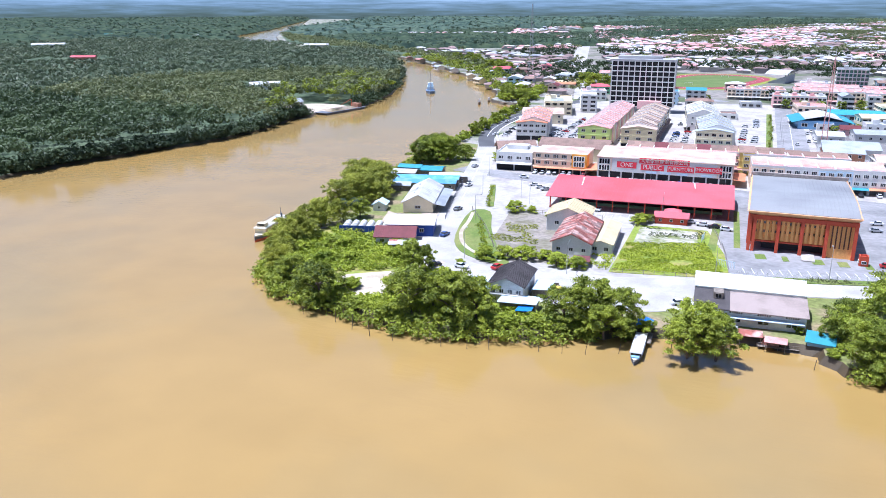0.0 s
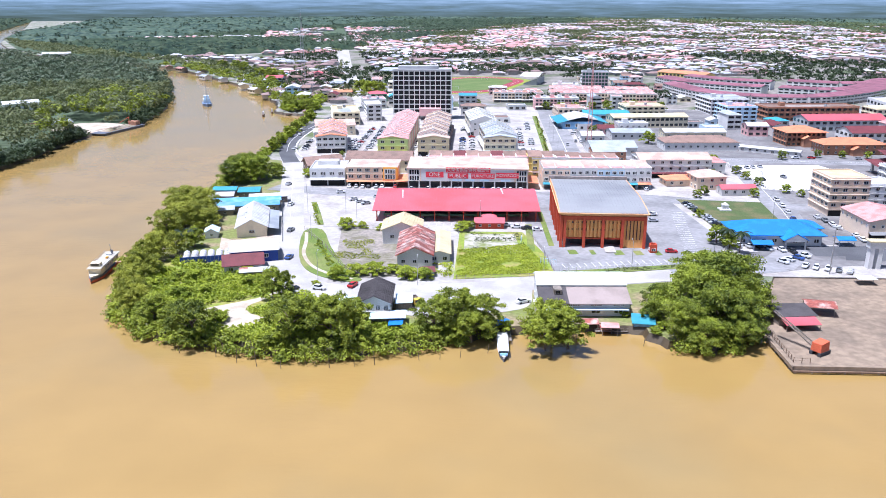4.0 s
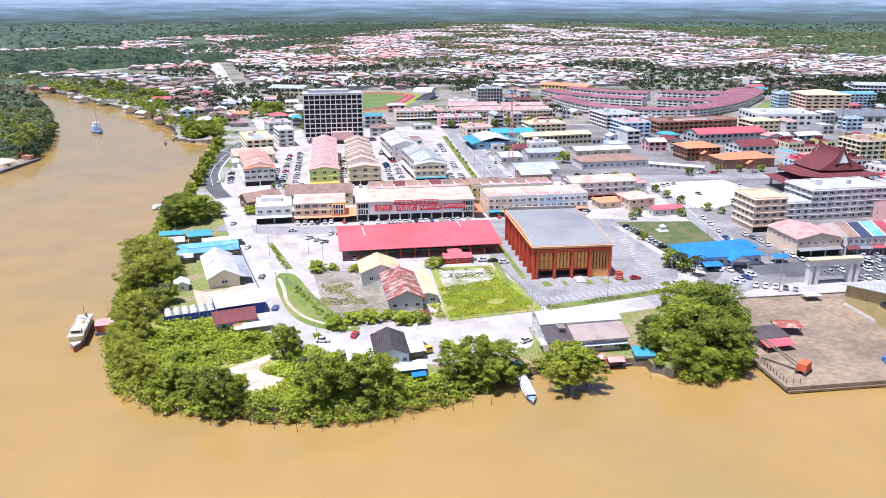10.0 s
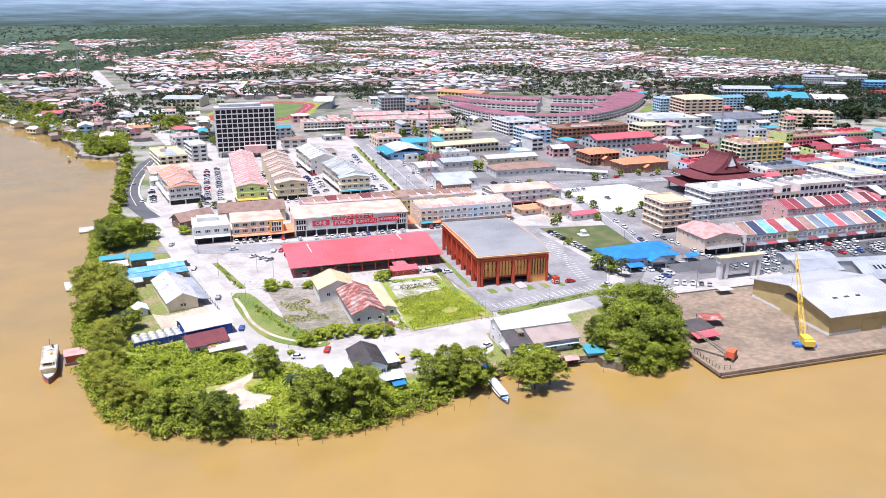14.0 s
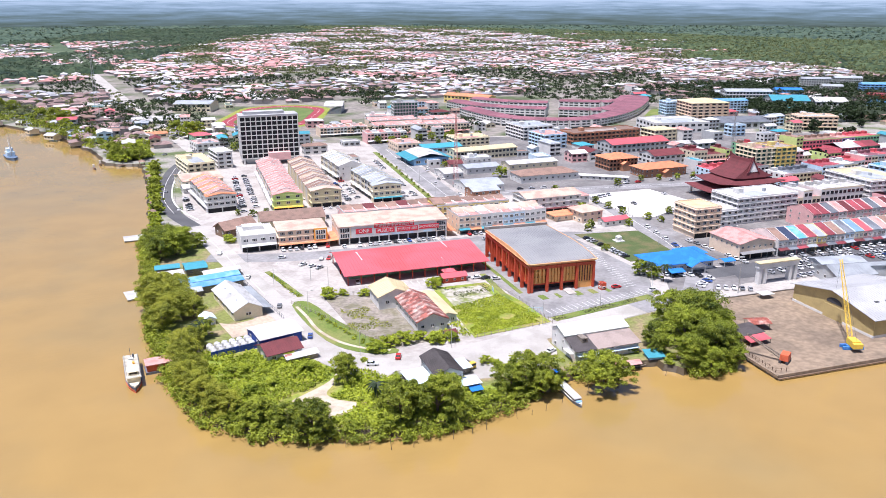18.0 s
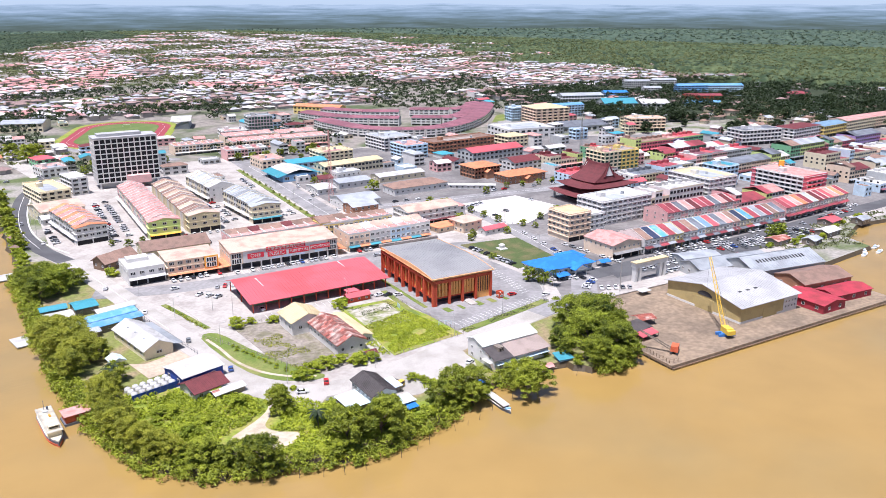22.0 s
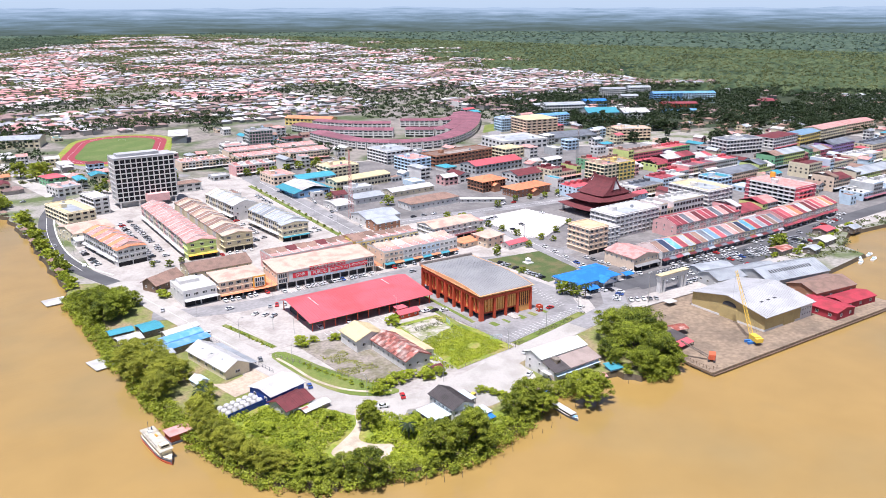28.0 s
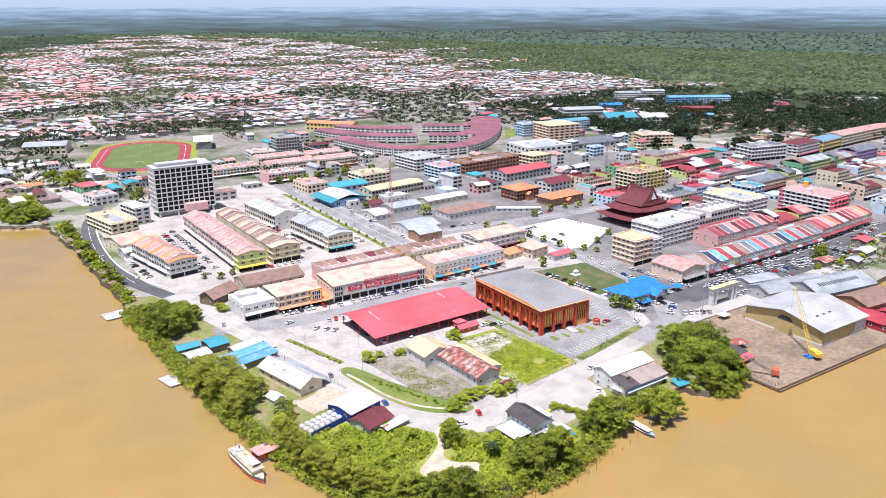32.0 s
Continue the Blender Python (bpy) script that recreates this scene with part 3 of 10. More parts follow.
def sheet(name, ring, z, mats, label, category="ground", low=None, kind="structure", skirt=0.0):
    """A flat piece of ground inside a ring of points, with sides down to low."""
    from mathutils.geometry import tessellate_polygon
    low = z - 0.3 if low is None else low
    k = len(ring)
    area = sum(ring[i][0] * ring[(i + 1) % k][1] - ring[(i + 1) % k][0] * ring[i][1] for i in range(k))
    out = []
    for i in range(k):
        (ax, ay), (bx, by) = ring[i - 1], ring[(i + 1) % k]
        s = (math.hypot(bx - ax, by - ay) or 1) * (1 if area > 0 else -1)
        out.append((ring[i][0] + (by - ay) / s * skirt, ring[i][1] - (bx - ax) / s * skirt))
    vs = [(x, y, z) for x, y in ring] + [(x, y, low) for x, y in out]
    tris = tessellate_polygon([[Vector((x, y, 0)) for x, y in ring]])
    fs = []
    for t in tris:
        a, b, c = (Vector(vs[i]) for i in t)
        fs.append(t if (b - a).cross(c - a).z > 0 else tuple(reversed(t)))
    for i in range(k):
        j = (i + 1) % k
        fs.append((i, j, k + j, k + i)[::-1] if area > 0 else (i, j, k + j, k + i))
    me = bpy.data.meshes.new(name)
    me.from_pydata(vs, [], fs)
    me.materials.append(M[mats])
    if skirt:
        me.materials.append(M["mud"])
        me.polygons.foreach_set("material_index", [0] * len(tris) + [1] * k)
    return tagged(new(name, me), label, category, kind=kind)


ROAD_LINES = []


def ribbon(name, pts, width, z, mats, label, n=6, th=0.25, kind="structure", category="road", off=0.0):
    line = spline(pts, n)
    k = len(line)
    ROAD_LINES.append((line, width))
    left, right = [], []
    for i, (x, y) in enumerate(line):
        a, b = line[max(i - 1, 0)], line[min(i + 1, k - 1)]
        dx, dy = b[0] - a[0], b[1] - a[1]
        s = math.hypot(dx, dy) or 1
        nx, ny = -dy / s, dx / s
        left.append((x + nx * (off + width / 2), y + ny * (off + width / 2)))
        right.append((x + nx * (off - width / 2), y + ny * (off - width / 2)))
    mb = MB()
    for i in range(k - 1):
        a, b, c, d = right[i], right[i + 1], left[i + 1], left[i]
        mb.face([(*a, z), (*b, z), (*c, z), (*d, z)])
        mb.face([(*a, z - th), (*b, z - th), (*b, z), (*a, z)])
        mb.face([(*d, z), (*c, z), (*c, z - th), (*d, z - th)])
    ob = new(name, mb.mesh(name, mats))
    return tagged(ob, label, category, kind=kind)


RIGHT_BANK = [(-1250, 2150), (-1090, 1790), (-860, 1430), (-640, 1210), (-470, 1100), (-386, 1000), (-290, 860), (-240, 785), (-205, 700), (-188, 650), (-182, 620), (-160, 608), (-154, 590), (-151, 559), (-149, 520), (-148, 483), (-147, 445),
              (-145.5, 405), (-146, 370), (-143, 330), (-139, 276), (-136, 240), (-131, 215), (-122, 191), (-111, 178), (-97, 171), (-76, 166), (-62, 166),
              (-44, 169), (-25, 177), (-10, 181), (17, 184), (29, 175), (42, 172), (52, 182)]
LEFT_BANK = [(-380, -400), (-340, -100), (-318, 150), (-311, 264), (-305, 301), (-292, 345), (-278, 401), (-283, 470), (-281, 510), (-268, 542), (-297, 687),
             (-390, 921), (-448, 1020), (-520, 1118), (-668, 1212), (-872, 1372), (-1150, 1680), (-1330, 2120)]


def arc(r, a0, a1, n=14):
    return [(r * math.cos(radians(a0 + (a1 - a0) * i / n)), r * math.sin(radians(a0 + (a1 - a0) * i / n))) for i in range(n + 1)]


def shore(pts, rough=1.6):
    rnd = random.Random(4)
    return [(x + rnd.uniform(-rough, rough), y + rnd.uniform(-rough, rough)) for x, y in spline(pts, 5)]


water = MB()
water.face([(-4900, -4000, 0), (4900, -4000, 0), (4900, 4900, 0), (-4900, 4900, 0)])
tagged(new("water", water.mesh("water", "water")), "wide muddy brown river with faint ripples", "river", kind="structure")
EAST = [(57, 190), (64, 205), (74, 226), (104, 238), (196, 228), (198, 206), (262, 214), (268, 232), (300, 246), (420, 238), (700, 215), (1400, 150)]
town = shore(RIGHT_BANK) + EAST + arc(4850, 2, 119, 30)
sheet("ground", town, G, "town_ground", "flat town land of pale concrete, soil and grass", low=-2.5, skirt=3.0)
left_land = shore(LEFT_BANK) + arc(4850, 123, 185, 16)
sheet("ground_west", left_land, 1.2, "forest_floor", "swampy dark forest floor on the far bank", low=-2.5, skirt=5.0)
sheet("forest_ground", [(-560, 1250), (-250, 1500), (-100, 2250), (60, 2900), (330, 3250), (640, 4000), (900, 4050), (1200, 3350), (1150, 2300), (1000, 1700), (937, 1264), (900, 1010), (760, 720), (1100, 480), (1900, 300), (4700, 350)] + arc(4790, 8, 113, 24)
      + [(-1100, 1900), (-850, 1560)], G + 0.05, "forest_floor", "dark green woodland ground behind the town")
BANK = [p for p in shore(RIGHT_BANK) if p[1] < 420]
sheet("bank", BANK + [(60, 224), (0, 211), (-40, 203), (-62, 196), (-80, 218), (-92, 262), (-106, 320), (-118, 370), (-127, 412)], G + 0.03, "bank", "grassy river bank with patches of bare soil", low=1.4)
sheet("suburb_ground", [(-520, 1240), (-250, 1500), (-100, 2250), (60, 2900), (330, 3250), (640, 4000), (900, 4050), (1200, 3350), (1150, 2300), (1000, 1700), (937, 1264), (900, 1010), (1200, 520), (730, 500), (480, 640), (330, 640), (-90, 655), (-200, 700), (-255, 860), (-330, 1080)], G + 0.04, "suburb_ground", "gardens and lanes of the suburbs", low=1.5)
CORE = [(-108, 226), (-100, 300), (-112, 370), (-128, 440), (-128, 600), (-90, 650), (60, 660), (330, 620), (480, 560), (700, 480), (700, 280), (430, 250), (300, 250), (205, 226), (60, 226), (0, 212), (-60, 200)]
sheet("pavement", CORE, G + 0.06, "concrete", "sunlit pale concrete paving between the town's buildings", "paving")
# river point
sheet("grass_point", spline([(-128, 236), (-112, 236), (-92, 226), (-84, 212), (-66, 198), (-50, 184), (-36, 182), (-26, 180), (-46, 172), (-64, 169), (-96, 174), (-110, 181), (-120, 193), (-128, 216)], 3, True), G + 0.09, "grass",
      "overgrown bright green grass on the river point", "grass")
TRACK = spline([(-80, 212), (-84, 203), (-89, 198), (-95, 194), (-100, 190), (-98, 184), (-92, 178), (-87, 177), (-80, 183), (-86, 188), (-88, 193), (-84, 199), (-80, 205), (-76, 211)], 4, True)
sheet("sand_track", TRACK, G + 0.13, "sand", "bare pale sandy track through the grass", "track")
# roads
ribbon("road", [(-66, 199), (-76, 210), (-83, 224), (-89, 252), (-97, 288), (-104, 322), (-113, 366), (-121, 402), (-130, 432)], 11, G + 0.12, "gravel_road", "sun-bleached pale concrete riverside road")
ribbon("road_east", [(-84, 222), (-72, 210), (-56, 206), (-38, 208), (-10, 214), (20, 221), (44, 226.5)], 10.5, G + 0.11, "gravel_road", "sun-bleached pale road along the fenced lots")
ribbon("road_gate", [(43, 226.3), (50, 228), (64, 232), (80, 236.5)], 10.5, G + 0.118, "asphalt", "grey worn road towards the gate arch")
sheet("street_ground", [(128, 432), (112, 340), (106, 300), (100, 262), (210, 257), (300, 263), (430, 268), (690, 290), (690, 478), (480, 553), (330, 612), (120, 648), (62, 652), (46, 610), (44, 440), (64, 424)], G + 0.085, "street", "dark grey asphalt of the streets between the eastern shop rows", "street")
ribbon("road_promenade", [(-123, 408), (-133, 440), (-139, 480), (-138, 530), (-132, 580), (-118, 625), (-112, 650)], 9, G + 0.13, "dark_asphalt", "new dark asphalt promenade road with a white kerb")
ribbon("kerb", [(-120, 422), (-128.5, 445), (-134, 480), (-133, 530), (-127, 578), (-119, 600)], 0.9, G + 0.32, "white_paint", "white painted kerb of the promenade road", category="kerb")
ribbon("road_north", [(-112, 650), (-140, 800), (-166, 900), (-195, 1047), (-270, 1500), (-368, 2093)], 22, G + 0.12, "gravel_road", "long straight pale highway through the suburbs")
ribbon("stadium_road", [(-6, 668), (-40, 705), (-66, 742), (-104, 810), (-134, 846), (-158, 870)], 10, G + 0.13, "asphalt", "grey road curving past the running track")
ribbon("hill_road", [(262, 622), (300, 650), (345, 690), (400, 762), (480, 840), (590, 942), (700, 1060)], 15, G + 0.13, "asphalt", "wide grey road leading out through the eastern suburbs")
sheet("road_lawn", [(352, 722), (398, 735), (420, 778), (392, 772)], G + 0.15, "lawn", "triangle of lawn beside the road", "grass")
ribbon("market_road", [(-118, 348), (-80, 337), (-30, 336), (30, 336), (64, 330), (100, 318), (150, 320)], 13, G + 0.11, "asphalt", "grey asphalt street with parked cars")
ribbon("avenue", [(31, 378), (32, 440), (34, 520), (36, 610), (40, 690), (52, 742)], 16, G + 0.12, "asphalt", "wide grey avenue with a green median")
ribbon("median", [(19, 388), (20, 440), (22, 520), (24, 600)], 3.4, G + 0.26, "lawn", "narrow grass median with a kerb", category="verge")
ribbon("civic_road", [(62, 432), (130, 425), (215, 418), (300, 420)], 13, G + 0.12, "asphalt", "wide grey street before the civic buildings")
ribbon("port_road", [(78, 236), (96, 262), (106, 300), (112, 340), (120, 400), (128, 430)], 12, G + 0.13, "asphalt", "grey street past the lawn")
ribbon("quay_road", [(96, 254), (150, 256), (220, 258), (320, 266), (480, 275)], 12, G + 0.14, "dark_asphalt", "dark grey street in front of the shop row")
sheet("car_park", [(105, 244), (200, 240), (268, 247), (268, 262), (200, 254), (108, 252)], G + 0.16, "dark_asphalt", "busy dark asphalt car park", "car park")
sheet("forecourt", spline([(-58, 203), (-40, 205), (-8, 212), (-5, 206), (-7, 196), (-16, 191), (-26, 189), (-36, 187), (-43, 190), (-43, 199)], 3, True), G + 0.1, "gravel_road", "bare pale forecourt between the road and the river houses", "forecourt")
# fenced lots
sheet("lawn", spline([(-88, 272), (-81, 274), (-74, 252), (-66, 232), (-58, 217), (-65, 216), (-76, 224), (-83, 240)], 3, True), G + 0.2, "lawn", "mown green verge beside the bend of the road", "grass")
sheet("dirt_lot", [(-74, 276), (-42, 276), (-40, 222), (-60, 219), (-70, 240)], G + 0.17, "lot_floor", "bare grey-brown lot with weeds", "lot")
sheet("weed_lot", [(-28, 274), (-4, 274), (2, 248), (4, 224), (-29, 219)], G + 0.17, "grass", "fenced lot of bright weeds over an old floor", "grass")
sheet("old_floor", [(-26, 271), (-7, 271), (-6, 246), (-26, 248)], G + 0.2, "lot_pale", "cracked concrete floor slab overgrown with weeds", "slab")
sheet("orange_lot", [(-2, 288), (4, 228), (58, 238), (70, 262), (64, 330), (0, 330)], G + 0.15, "asphalt", "grey asphalt yard with parking bays", "yard")
ribbon("verge", [(6, 226), (30, 231), (56, 237)], 4.0, G + 0.22, "lawn", "grass verge along the yard fence", category="verge")
sheet("market_yard", [(-90, 330), (-62, 330), (-62, 286), (-40, 286), (-40, 279), (-82, 279)], G + 0.15, "concrete", "bright concrete yard with parked cars", "yard")
ribbon("verge_strip", [(-83, 281), (-88, 300), (-93, 318)], 2.4, G + 0.28, "lawn", "kerbed strip of shrubs and grass by the road", category="verge")
sheet("gate_yard", [(60, 226), (104, 238), (150, 236), (196, 230), (200, 254), (108, 252), (98, 262), (72, 250)], G + 0.105, "street", "grey asphalt forecourt round the gate arch", "yard")
sheet("town_lawn", [(68, 330), (72, 280), (100, 284), (104, 326)], G + 0.2, "lawn_deep", "worn dark green public lawn", "grass")
ribbon("footpath", [(-86.5, 270), (-84.2, 258), (-82.2, 244), (-77, 231), (-69.5, 222.5), (-61, 217.6)], 1.3, G + 0.27, "sand", "narrow pale footpath along the verge", category="path")
sheet("civic_car_park", [(114, 352), (128, 348), (172, 372), (164, 412), (118, 410)], G + 0.2, "bright_slab", "empty bright concrete car park", "car park")
sheet("quay", [(56, 180), (55.5, 160.5), (196, 160.5), (196, 226), (104, 236), (74, 226), (64, 205)], G - 0.5 + 0.02, "quay_concrete", "stained brown concrete quay apron", "quay", low=-1.0)


# ---- far woods and hills ----
def quads_object(name, quads, mats, label, category, kind="stuff"):
    """One mesh from an (n, k, 3) array of corners."""
    n, k = quads.shape[:2]
    me = bpy.data.meshes.new(name)
    me.vertices.add(n * k)
    me.vertices.foreach_set("co", np.ascontiguousarray(quads, dtype=np.float32).ravel())
    me.loops.add(n * k)
    me.loops.foreach_set("vertex_index", np.arange(n * k, dtype=np.int32))
    me.polygons.add(n)
    me.polygons.foreach_set("loop_start", np.arange(0, n * k, k, dtype=np.int32))
    me.materials.append(M[mats])
    me.update()
    me.validate()
    if name is None:
        return me
    return tagged(new(name, me), label, category, kind=kind)


def leaf_quads(centres, normals, size, rng):
    """Three-cornered leaf sprays round centres, turned to normals."""
    n = len(centres)
    nm = normals / (np.linalg.norm(normals, axis=1, keepdims=True) + 1e-9)
    ref = rng.normal(size=(n, 3))
    u = np.cross(nm, ref)
    u /= np.linalg.norm(u, axis=1, keepdims=True) + 1e-9
    v = np.cross(nm, u)
    s = np.broadcast_to(np.asarray(size, dtype=float), (n,)) * rng.uniform(0.7, 1.45, n)
    a, b = u * s[:, None] * 0.62, v * s[:, None] * 0.42
    bend = nm * s[:, None] * 0.12
    return np.stack([centres - a - bend, centres - b * 1.2, centres + a * 1.1 - bend + b * 0.7], axis=1)


def crowns(points, radius, height, per, leaf, seed, flat=0.75, base=0.35):
    """Leaf clumps of many trees at once. points: (n, 3) ground places; radius, height: arrays."""
    rng = np.random.default_rng(seed)
    n = len(points)
    idx = np.repeat(np.arange(n), per)
    # every tree has a few lobes
    lobes = 6
    ld = rng.normal(size=(n, lobes, 3))
    ld /= np.linalg.norm(ld, axis=2, keepdims=True)
    ld[..., 2] = np.abs(ld[..., 2]) * 0.9 - 0.15
    pick = rng.integers(0, lobes, len(idx))
    lc = ld[idx, pick] * 0.55
    d = rng.normal(size=(len(idx), 3))
    d /= np.linalg.norm(d, axis=1, keepdims=True)
    rr = rng.uniform(0.35, 1.0, (len(idx), 1)) ** 0.5
    p = lc + d * rr * 0.5
    r = radius[idx][:, None]
    vert = (height[idx] * (1 - base) / 2)
    c = np.empty((len(idx), 3))
    c[:, :2] = points[idx, :2] + p[:, :2] * r
    c[:, 2] = points[idx, 2] + height[idx] * (base + (1 - base) / 2) + p[:, 2] * vert
    nrm = d + np.array([0, 0, 0.55]) + rng.normal(size=d.shape) * 0.35
    size = leaf if np.isscalar(leaf) else leaf[idx]
    return leaf_quads(c, nrm, size, rng)


def inside(x, y, ring):
    ring = np.asarray(ring)
    res = np.zeros(len(x), bool)
    j = len(ring) - 1
    for i in range(len(ring)):
        xi, yi, xj, yj = *ring[i], *ring[j]
        cond = ((yi > y) != (yj > y)) & (x < (xj - xi) * (y - yi) / (yj - yi + 1e-12) + xi)
        res ^= cond
        j = i
    return res


def scatter(ring, spacing, seed):
    rng = np.random.default_rng(seed)
    r = np.asarray(ring)
    (x0, y0), (x1, y1) = r.min(0), r.max(0)
    gx, gy = np.meshgrid(np.arange(x0, x1, spacing), np.arange(y0, y1, spacing))
    x = gx.ravel() + rng.uniform(-0.5, 0.5, gx.size) * spacing
    y = gy.ravel() + rng.uniform(-0.5, 0.5, gx.size) * spacing
    ok = inside(x, y, ring)
    return np.stack([x[ok], y[ok], np.full(ok.sum(), G)], 1), rng


CLEARINGS = [(-1105, 1060, 70), (-795, 815, 55), (-1325, 1455, 60), (-1125, 1465, 70), (-376, 588, 28), (-665, 1205, 50), (-560, 700, 22)]


def wood(name, ring, spacing, radius, height, per, leaf, mats, seed, label, keep=None):
    p, rng = scatter(ring, spacing, seed)
    if keep is not None:
        p = p[keep(p, rng)]
    for cx, cy, r in CLEARINGS:
        p = p[np.hypot(p[:, 0] - cx, p[:, 1] - cy) > r]
    k = rng.uniform(0.65, 1.3, len(p))
    quads_object(name, crowns(p, radius * k, height * rng.uniform(0.7, 1.25, len(p)), per, leaf, seed), mats, label, "trees")


LEFT_RING = spline(LEFT_BANK, 4)
near_left = [p for p in LEFT_RING if 100 < p[1] < 760]
wood("forest_west", [p for p in near_left if p[1] < 405] + [(-340, 420), (-520, 470), (-520, 100)], 8, 6.2, 15, 80, 1.4, "leaf_shaded", 11, "dense mangrove forest along the far bank, cloud shade painted into its leaves")
wood("forest_west", [(-520, 470), (-340, 420)] + [p for p in near_left if p[1] >= 405] + [(-420, 760), (-520, 620)], 9, 6.6, 14, 80, 1.4, "leaf_olive", 18, "dense sunlit mangrove forest along the far bank",
     keep=lambda p, rng: ~((np.abs(p[:, 0] + 300) < 24) & (np.abs(p[:, 1] - 526) < 32)))
wood("forest_mid", [p for p in LEFT_RING if 740 < p[1] < 1340] + [(-1200, 1340), (-1200, 100), (-520, 100), (-520, 620), (-420, 760)], 12.5, 7, 12, 40, 2.1, "leaf_nipa", 12,
     "wet forest and palm swamp behind the bank")


def canopy(name, ring, cell, height, mats, label, seed, keep=None):
    """The closed roof of a far wood as one rolling sheet of crowns."""
    r = np.asarray(ring)
    (x0, y0), (x1, y1) = r.min(0), r.max(0)
    gx, gy = np.meshgrid(np.arange(x0, x1, cell), np.arange(y0, y1, cell))
    rng = np.random.default_rng(seed)
    n, k = gx.shape
    x, y = gx + rng.uniform(-0.3, 0.3, gx.shape) * cell, gy + rng.uniform(-0.3, 0.3, gx.shape) * cell
    broad = np.array([noise.noise((a * 0.004, b * 0.004, seed)) + 0.5 * noise.noise((a * 0.02, b * 0.02, seed)) for a, b in zip(x.ravel(), y.ravel())]).reshape(n, k)
    z = G + height * (0.8 + 0.3 * broad + 0.42 * rng.uniform(-1, 1, gx.shape))
    cx, cy = (gx[:-1, :-1] + cell / 2).ravel(), (gy[:-1, :-1] + cell / 2).ravel()
    ok = inside(cx, cy, ring)
    if keep is not None:
        ok &= keep(cx, cy)
    for a, b, rad in CLEARINGS:
        ok &= np.hypot(cx - a, cy - b) > rad
    ids = np.arange(n * k).reshape(n, k)
    f = np.stack([ids[:-1, :-1], ids[:-1, 1:], ids[1:, 1:], ids[1:, :-1]], -1).reshape(-1, 4)[ok]
    count = np.bincount(f.ravel(), minlength=n * k)
    z = np.where(count.reshape(n, k) < 4, G - 0.2, z)
    used, inv = np.unique(f, return_inverse=True)
    me = bpy.data.meshes.new(name)
    me.from_pydata(np.stack([x, y, z], -1).reshape(-1, 3)[used].tolist(), [], inv.reshape(-1, 4).tolist())
    me.materials.append(M[mats])
    me.polygons.foreach_set("use_smooth", [True] * len(me.polygons))
    return tagged(new(name, me), label, "trees", kind="stuff")


WEST = [(-1200, 1340), (-1200, 100), (-2600, 100), (-4300, 1500), (-3300, 3400), (-2300, 4200), (-1330, 2120), (-1150, 1680), (-890, 1340)]
canopy("canopy_west", WEST, 15, 12, "canopy_west", "closed dark roof of the flat forest over the river", 31)
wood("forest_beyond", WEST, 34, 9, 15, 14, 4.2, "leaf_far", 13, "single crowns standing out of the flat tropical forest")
BACK = [(-560, 1250), (-250, 1500), (-100, 2250), (60, 2900), (330, 3250), (640, 4000), (900, 4050), (1200, 3350), (1150, 2300), (1000, 1700), (937, 1264), (900, 1010), (1000, 800), (1150, 700), (1300, 480), (1900, 300)]
EDGE = BACK + [(2300, 1000), (1800, 2300), (1500, 3300), (900, 4300), (-300, 3900), (-500, 3000), (-850, 1560)]
FAR_BACK = [(1900, 300), (2300, 1000), (1800, 2300), (1500, 3300), (900, 4300), (-300, 3900), (-500, 3000), (-850, 1560), (-1200, 2000), (-1900, 4200), (0, 4700), (2500, 4000), (4000, 2600), (4500, 500)]
NORTH_SUBURB = [(-840, 1790), (-560, 1840), (-400, 1900), (-330, 2200), (-180, 2750), (-480, 2750), (-650, 2480), (-560, 2050), (-830, 1890)]
HAMLETS = [[(900, 1010), (1000, 900), (1160, 1040), (1130, 1260), (1200, 1700), (1420, 2300), (1520, 3200), (1150, 3900), (900, 4050), (1200, 3350), (1150, 2300), (1000, 1700), (937, 1264)],
           [(-250, 1500), (-420, 1560), (-330, 2250), (-120, 2900), (200, 3350), (640, 4000), (330, 3250), (60, 2900), (-100, 2250)]]
STRIP = [(937, 1264), (900, 1010), (1000, 900), (1160, 1040), (1060, 1170), (1000, 1400)]


def lived(x, y):
    """Where houses stand in clearings outside the closed suburbs."""
    spot = np.array([noise.noise((a * 0.005, b * 0.005, 8)) for a, b in zip(x, y)]) > 0.04
    return (spot & (inside(x, y, HAMLETS[0]) | inside(x, y, HAMLETS[1]))) | inside(x, y, STRIP)


canopy("canopy_north", EDGE, 11, 10, "canopy_west", "closed dark roof of the woods north of the river", 34, keep=lambda x, y: ~inside(x, y, NORTH_SUBURB) & (x < 450) & ~lived(x, y))
canopy("canopy_edge", EDGE, 9.5, 10, "canopy", "closed green roof of the woods behind the eastern suburbs", 32, keep=lambda x, y: (x >= 450) & ~lived(x, y))
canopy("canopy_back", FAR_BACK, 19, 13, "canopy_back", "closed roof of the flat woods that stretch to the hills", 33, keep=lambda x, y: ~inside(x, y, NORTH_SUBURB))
wood("forest_north", EDGE, 18, 6.5, 13, 15, 2.2, "leaf_far", 20, "single crowns of the dark woods north of the river", keep=lambda p, rng: ~inside(p[:, 0], p[:, 1], NORTH_SUBURB) & (p[:, 0] < 450))
wood("forest_town_edge", EDGE, 16, 6.0, 13, 20, 2.1, "leaf_olive", 14, "single crowns of the green woodland behind the suburbs", keep=lambda p, rng: (p[:, 0] >= 450) & (~lived(p[:, 0], p[:, 1]) | (rng.uniform(size=len(p)) < 0.35)))
